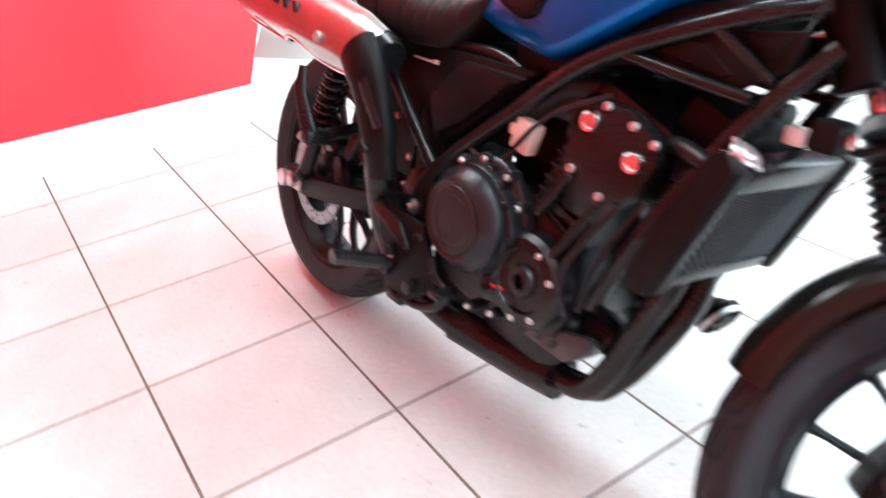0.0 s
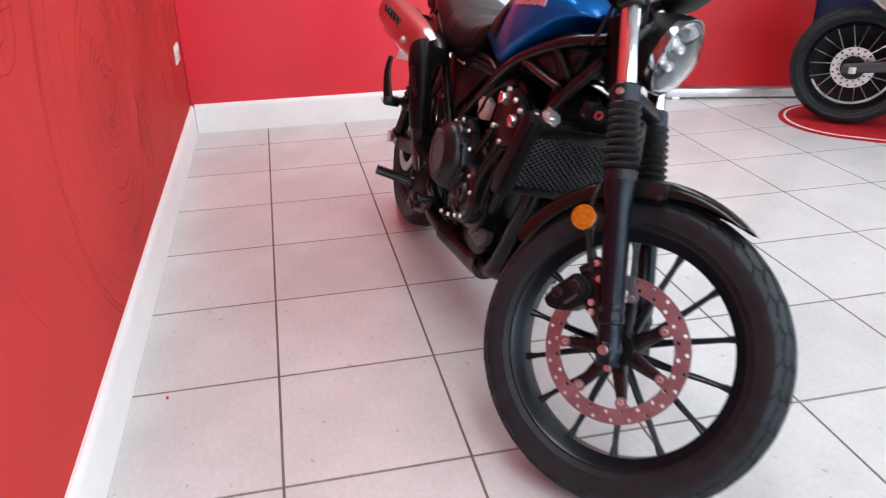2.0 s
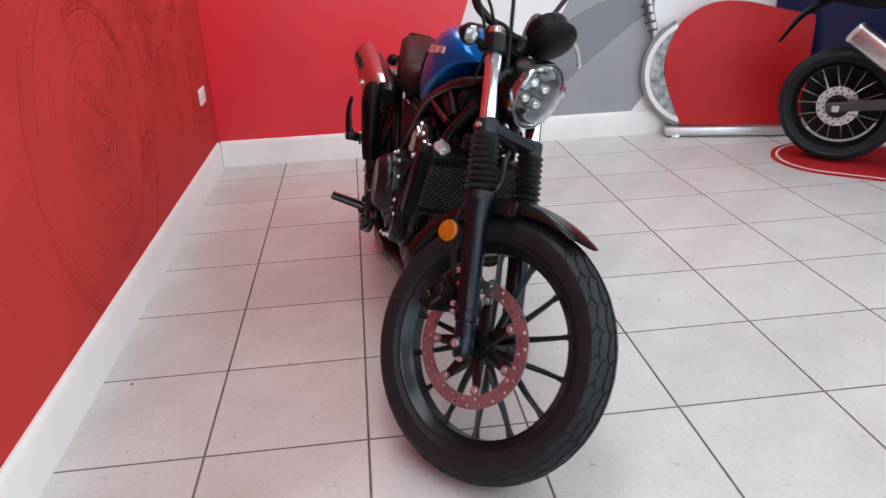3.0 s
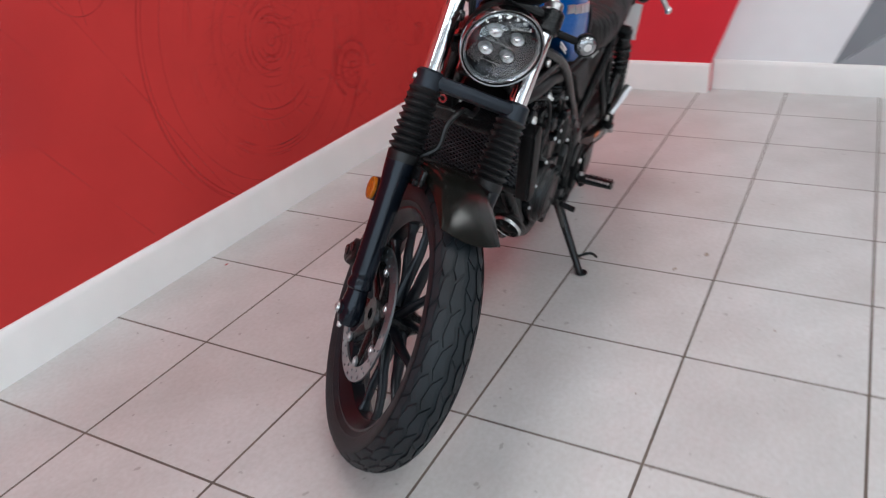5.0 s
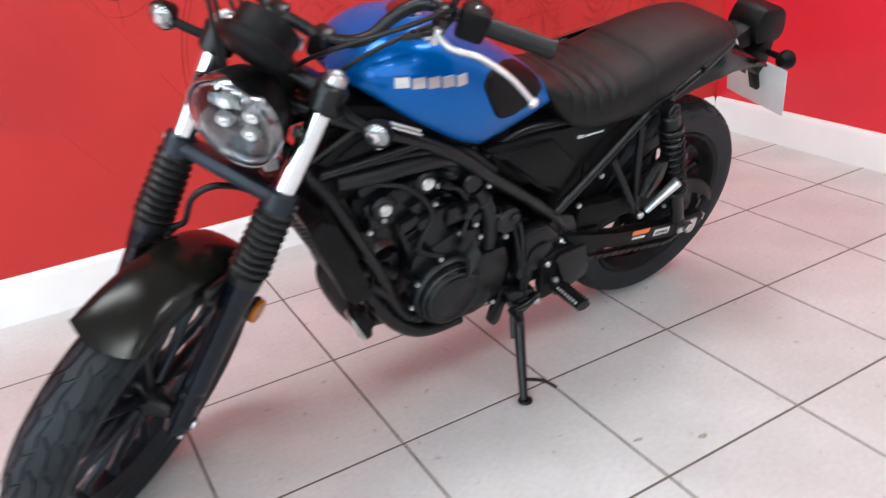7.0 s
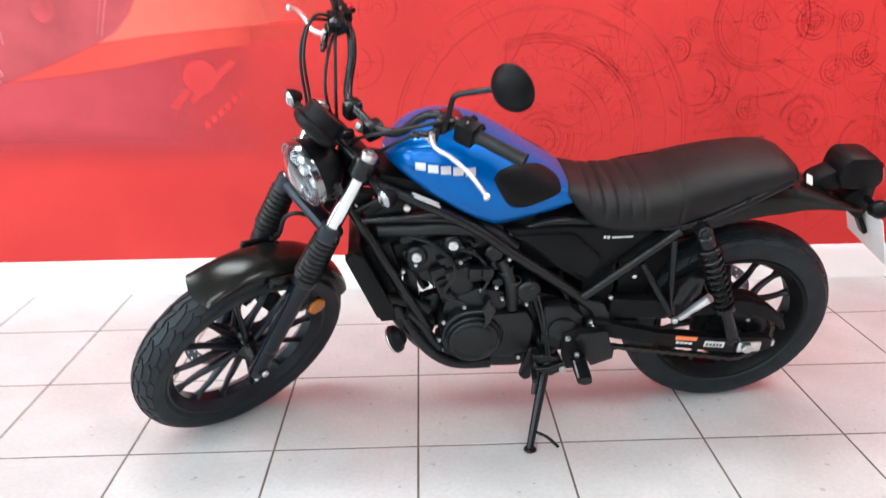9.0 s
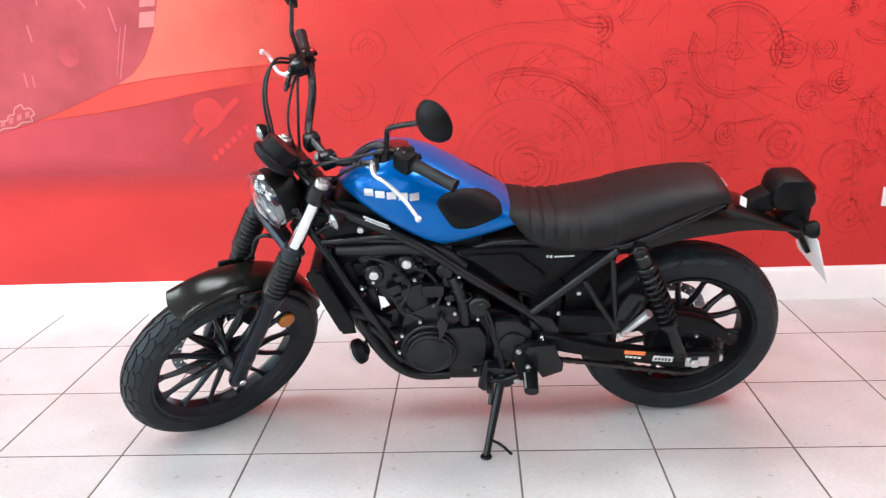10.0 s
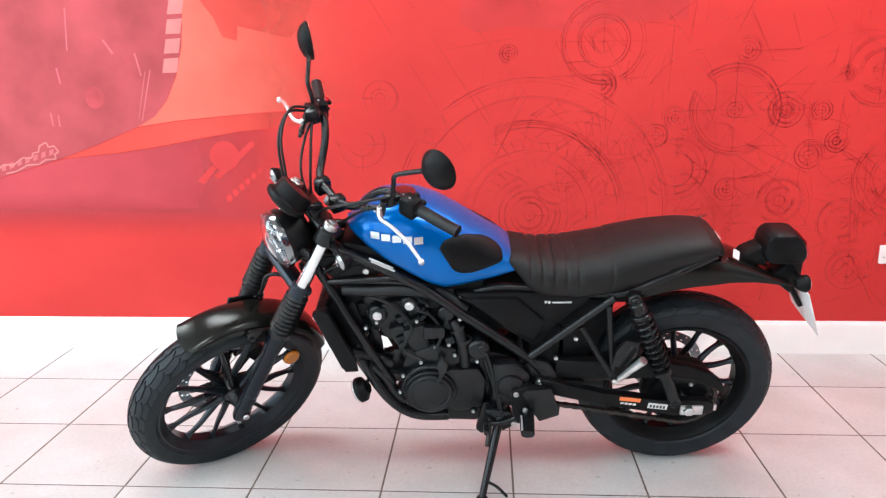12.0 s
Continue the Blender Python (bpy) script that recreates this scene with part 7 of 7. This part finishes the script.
# ---- wall socket ----
sock = thing("wall_socket", "white double wall socket on the red wall", "socket", Matrix.Translation((1.755, WALL_Y, 0.474)))
part("face_plate", block((0.146, 0.010, 0.086), Matrix.Translation((0, -0.005, 0)), 0.003), M_SOCKET, sock)
for s in (1, -1):
    part("rocker_switch", block((0.016, 0.005, 0.024), Matrix.Translation((s * 0.018, -0.012, 0.022)), 0.002), M_SOCKET, sock)
    part("pin_holes", merged(block((0.004, 0.002, 0.008), Matrix.Translation((s * 0.042, -0.0105, 0.010)), 0), block((0.007, 0.002, 0.004), Matrix.Translation((s * 0.042 - 0.011, -0.0105, -0.012)), 0), block((0.007, 0.002, 0.004), Matrix.Translation((s * 0.042 + 0.011, -0.0105, -0.012)), 0)), M_GREY_PL, sock)

# ---- the far corner: display stand, blue board, carpet and a second motorcycle ----
DS = Matrix.Translation((2.0, -1.56, 0)) @ Matrix.Rotation(radians(-104), 4, "Z")  # local x runs along the stand, y towards the wall
display = thing("display_stand", "red display board with a curved edge on a silver base", "display stand", DS)
part("base_rail", merged(block((0.95, 0.10, 0.055), Matrix.Translation((0.455, 0, 0.036)), 0.010), block((0.05, 0.12, 0.012), Matrix.Translation((0.04, 0, 0.006)), 0.003), block((0.05, 0.12, 0.012), Matrix.Translation((0.88, 0, 0.006)), 0.003)), M_ALU, display, "silver base rail")
outline = [(p.x, p.z) for p in glide([(0.077, 0, 0.070), (0.001, 0, 0.246), (-0.044, 0, 0.404), (-0.037, 0, 0.532), (0.022, 0, 0.681), (0.114, 0, 0.764), (0.232, 0, 0.809), (0.401, 0, 0.808), (0.598, 0, 0.761), (0.80, 0, 0.718)], 5)]
part("red_board", slab([(0.80, 0.066)] + outline, -0.006, 0.006, 0.0), M_BOARD, display, "red printed board", smooth=20)


def arch(r0, r1, y0, y1, a0, a1):
    bm = bmesh.new()
    rows = []
    for k in range(33):
        a = radians(a0 + (a1 - a0) * k / 32)
        rows.append([Vector((0.165 + r * math.cos(a), y, 0.400 + r * math.sin(a))) for r, y in ((r0, y0), (r1, y0), (r1, y1), (r0, y1))])
    bridge(bm, rows)
    return bm


part("white_arch", arch(0.302, 0.330, -0.004, 0.014, 252, 118), M_BASE, display, "white curved edging", smooth=30)
part("grey_arch", arch(0.330, 0.352, 0.0, 0.012, 252, 118), M_GREY, display, "grey curved edging", smooth=30)
part("grey_arch", arch(0.18, 0.302, 0.008, 0.012, 252, 118), M_ARCH, display, "mottled grey curved board", smooth=30)
part("post", rod((-0.10, 0.03, 0.58), (-0.20, 0.03, 0.98), 0.020, 16), M_ALU, display, "silver slanting post")
for k in range(4):
    q = Vector((-0.115 - 0.014 * k, 0.012, 0.655 + 0.048 * k))
    part("clamp", block((0.060, 0.03, 0.012), Matrix.Translation(q - Vector((0.02, 0, 0))) @ Matrix.Rotation(radians(-14), 4, "Y"), 0.003), M_GREY_PL, display)

HEADING = 229.0  # the second motorcycle's way, degrees from +x
B2 = pose(1.225, -2.175, 0.0086, 0, 0, HEADING)
board = thing("blue_board", "tall dark blue printed board behind the carpet", "display board", B2 @ Matrix.Translation((0, 0.62, 0)))
part("panel", block((3.0, 0.03, 1.9), Matrix.Translation((1.0, 0, 0.985)), 0.004), M_NAVY, board)
part("stripe", merged(block((3.0, 0.006, 0.05), Matrix.Translation((1.0, -0.018, 0.065)), 0.001), block((1.2, 0.006, 0.012), Matrix.Translation((0.9, -0.018, 0.35)) @ Matrix.Rotation(radians(-14), 4, "Y"), 0.001)), M_BASE, board, "white stripe")

carpet = thing("carpet", "red display carpet with a pale edging line on the tiles", "carpet", pose(1.19, -2.225, 0, 0, 0, HEADING))


def stadium(x0, x1, r, cy, n=28):
    pts = [(x0 + r * math.cos(radians(90 + 180 * k / n)), cy + r * math.sin(radians(90 + 180 * k / n))) for k in range(n + 1)]
    return pts + [(x1 + r * math.cos(radians(-90 + 180 * k / n)), cy + r * math.sin(radians(-90 + 180 * k / n))) for k in range(n + 1)]


def mat_layer(x0, x1, r, cy, z0, z1):
    bm = bmesh.new()
    bridge(bm, [[Vector((x, y, z)) for x, y in stadium(x0, x1, r, cy)] for z in (z0, z1)])
    return bm


part("rug", mat_layer(-0.02, 1.9, 0.36, 0.07, 0.0005, 0.007), M_CARPET, carpet, smooth=30)
part("edging_line", mat_layer(-0.02, 1.9, 0.335, 0.07, 0.004, 0.0078), M_WHITE_PL, carpet, "pale line", smooth=30)
part("rug_middle", mat_layer(-0.02, 1.9, 0.322, 0.07, 0.005, 0.0086), M_CARPET, carpet, smooth=30)

second = thing("motorcycle", "red, white and black adventure motorcycle with wire wheels on a carpet", "motorcycle", B2)


def wire_wheel(x, R, hw, flange, name):
    m = axle_m(x, R)
    w = part(name, merged(rim(m, flange, 0.055), lathe([(0.015, -0.06), (0.045, -0.06), (0.045, -0.045), (0.028, -0.04), (0.028, 0.04), (0.045, 0.045), (0.045, 0.06), (0.015, 0.06)], m, 20, closed=True)), M_BLACK, second, "black spoked wheel")
    part("tyre", tyre(m, R, hw, flange - 0.008, 56), M_TYRE, w)
    part("tread", tread(m, R, hw, 24), M_TYRE, w, smooth=25)
    for k in range(18):
        a = 2 * math.pi * k / 18
        b = a + (0.35 if k % 2 else -0.35)
        y = 0.045 if k % 4 < 2 else -0.045
        part("spoke", tube([m @ Vector((0.043 * math.cos(a), 0.043 * math.sin(a), y)), m @ Vector(((flange - 0.03) * math.cos(b), (flange - 0.03) * math.sin(b), 0))], 0.0022, 5), M_STEEL, w)
    return w


rw2 = wire_wheel(0, 0.305, 0.072, 0.240, "rear_wheel")
part("brake_disc", drilled_disc(axle_m(0, 0.305), 0.060, 0.104, -0.055, 0.005, 16, 0.006), M_ALU, rw2, "bright brake disc", smooth=20)
# added disc that stands for the darkness behind these spokes
part("dark_backing", lathe([(0, 0.050), (0.10, 0.050), (0.196, 0.030), (0.200, 0.036), (0.10, 0.060), (0, 0.062)], axle_m(0, 0.305), 28), M_MATT, rw2, "added black disc that darkens the view between the spokes")
part("disc_guard", lathe([(0.02, 0), (0.05, 0.002), (0.06, 0.012), (0.0, 0.016)], along((0, -0.060, 0.305), (0, -1, 0.305)), 16), M_BLACK, rw2)
wire_wheel(1.56, 0.335, 0.05, 0.258, "front_wheel")
part("swingarm", merged(slab([(-0.05, 0.28), (-0.05, 0.33), (0.30, 0.385), (0.56, 0.44), (0.60, 0.36), (0.30, 0.325)], 0.098, 0.13, 0.010), slab([(-0.05, 0.28), (-0.05, 0.33), (0.30, 0.385), (0.56, 0.44), (0.60, 0.36), (0.30, 0.325)], -0.13, -0.098, 0.010)), M_GREY_PL, second, "grey swingarm")
part("axle_nut", merged(block((0.034, 0.008, 0.034), Matrix.Translation((0, -0.134, 0.305)), 0.004), bolt((0, -0.138, 0.305), (0, -1, 0), 0.011)), M_ALU, second)
MU2 = Matrix.Translation((0.190, -0.180, 0.590)) @ Matrix.Rotation(radians(36.7), 4, "Y")
part("muffler", block((0.40, 0.085, 0.098), MU2, 0.016, steps=3), M_STEEL, second, "brushed steel silencer")
part("muffler_end", block((0.10, 0.092, 0.125), MU2 @ Matrix.Translation((0.235, 0, 0)), 0.02), M_BLACK, second, "black silencer cover")
part("muffler_band", block((0.012, 0.089, 0.102), MU2 @ Matrix.Translation((-0.185, 0, 0)), 0.014), M_ALU, second)
part("exhaust_pipe", tube([(0.42, -0.18, 0.44), (0.60, -0.17, 0.34), (0.80, -0.08, 0.24), (1.05, 0.04, 0.28), (1.12, 0.04, 0.50)], 0.024, 12), M_BLACK, second)
part("tail", slab([(-0.22, 0.86), (-0.28, 0.92), (-0.10, 0.98), (0.45, 0.98), (0.45, 0.84), (0.10, 0.80)], -0.11, 0.11, 0.03), M_MATT, second, "black tail bodywork")
part("side_panel", slab([(0.16, 0.80), (0.18, 0.88), (0.48, 0.87), (0.54, 0.75), (0.34, 0.72)], -0.135, -0.112, 0.010), M_RACE_RED, second, "red side panel")
part("side_bracket", tube([(0.22, -0.135, 0.70), (0.30, -0.142, 0.64), (0.40, -0.14, 0.60)], 0.016, 10), M_ALU, second, "silver footrest bracket")
part("plate_holder", tube([(-0.10, 0, 0.86), (-0.24, 0, 0.76), (-0.34, 0, 0.62)], (0.06, 0.02), 8, flat=0.4, side=(0, 1, 0)), M_MATT, second)
part("seat", slab([(-0.20, 0.96), (-0.15, 1.00), (0.45, 0.98), (0.62, 0.88), (0.55, 0.84), (0.0, 0.93)], -0.13, 0.13, 0.03), M_SEAT, second, "black seat")
part("engine", merged(block((0.42, 0.34, 0.36), Matrix.Translation((0.78, 0, 0.47)), 0.05), block((0.22, 0.26, 0.30), Matrix.Translation((0.90, 0, 0.70)), 0.04)), M_ENGINE, second)
part("fuel_tank", slab([(0.52, 0.85), (0.58, 1.02), (0.80, 1.12), (1.05, 1.06), (1.22, 0.90), (1.12, 0.72), (0.80, 0.74)], -0.20, 0.20, 0.07), M_RACE_RED, second, "red tank and fairing")
for s in (1, -1):
    part("fork_leg", tube([(1.56, s * 0.10, 0.345), (1.38, s * 0.10, 0.70), (1.24, s * 0.10, 1.00)], 0.026, 12), M_BLACK, second)
part("handlebar", tube([(1.08, 0.42, 1.18), (1.16, 0.2, 1.18), (1.20, 0, 1.10), (1.16, -0.2, 1.18), (1.08, -0.42, 1.18)], 0.012, 10), M_BLACK, second)
part("front_fender", slab([(1.28, 0.72), (1.50, 0.80), (1.88, 0.72), (1.86, 0.70), (1.50, 0.76)], -0.07, 0.07, 0.008), M_RACE_RED, second)
part("side_stand", tube([(0.62, 0.12, 0.30), (0.60, 0.20, 0.14), (0.58, 0.26, 0.010)], 0.013, 10), M_BLACK, second)

# ---- floor marks ----
for x, y, r, m_ in ((0.155, -0.375, 0.016, M_STAIN), (0.03, -0.30, 0.012, M_STAIN), (-0.45, 1.13, 0.010, M_PURPLE), (0.42, 0.47, 0.008, M_STAIN), (-0.22, -0.62, 0.006, M_STAIN), (0.62, -0.52, 0.007, M_STAIN), (-0.62, -0.35, 0.005, M_STAIN), (0.30, -0.72, 0.005, M_STAIN), (0.95, -0.28, 0.006, M_STAIN), (-0.9, 0.30, 0.005, M_STAIN)):
    bm = bmesh.new()
    q = random.Random(int(x * 1000))
    ring = [Vector((x + r * q.uniform(0.4, 1.2) * math.cos(a), y + r * 0.5 * q.uniform(0.4, 1.2) * math.sin(a), 0)) for a in [k * math.pi / 5 for k in range(10)]]
    bridge(bm, [[v + Vector((0, 0, z)) for v in ring] for z in (0.0002, 0.0008)])
    solid("floor_stain", bm, m_, "small dark scuff on the pale floor tiles", "stain", kind="structure", smooth=0)

# ---- floor tiles, each a piece of its own ----


def tile_mesh(w, d):
    bm = bmesh.new()
    block((w - GROUT_W, d - GROUT_W, 0.008), Matrix.Translation((w / 2, d / 2, -0.004)), 0.0012, bm=bm, steps=1)
    return finish("tile", bm, M_TILE, 30)


full = tile_mesh(TILE, TILE)
edge_n = tile_mesh(TILE, BASE_Y + 0.006 - 2 * TILE)
for i in range(-13, 5):
    for j in range(-14, 3):
        ob = new("tile", edge_n if j == 2 else full)
        ob.location = (i * TILE, j * TILE, 0)
        ob.parent = floor
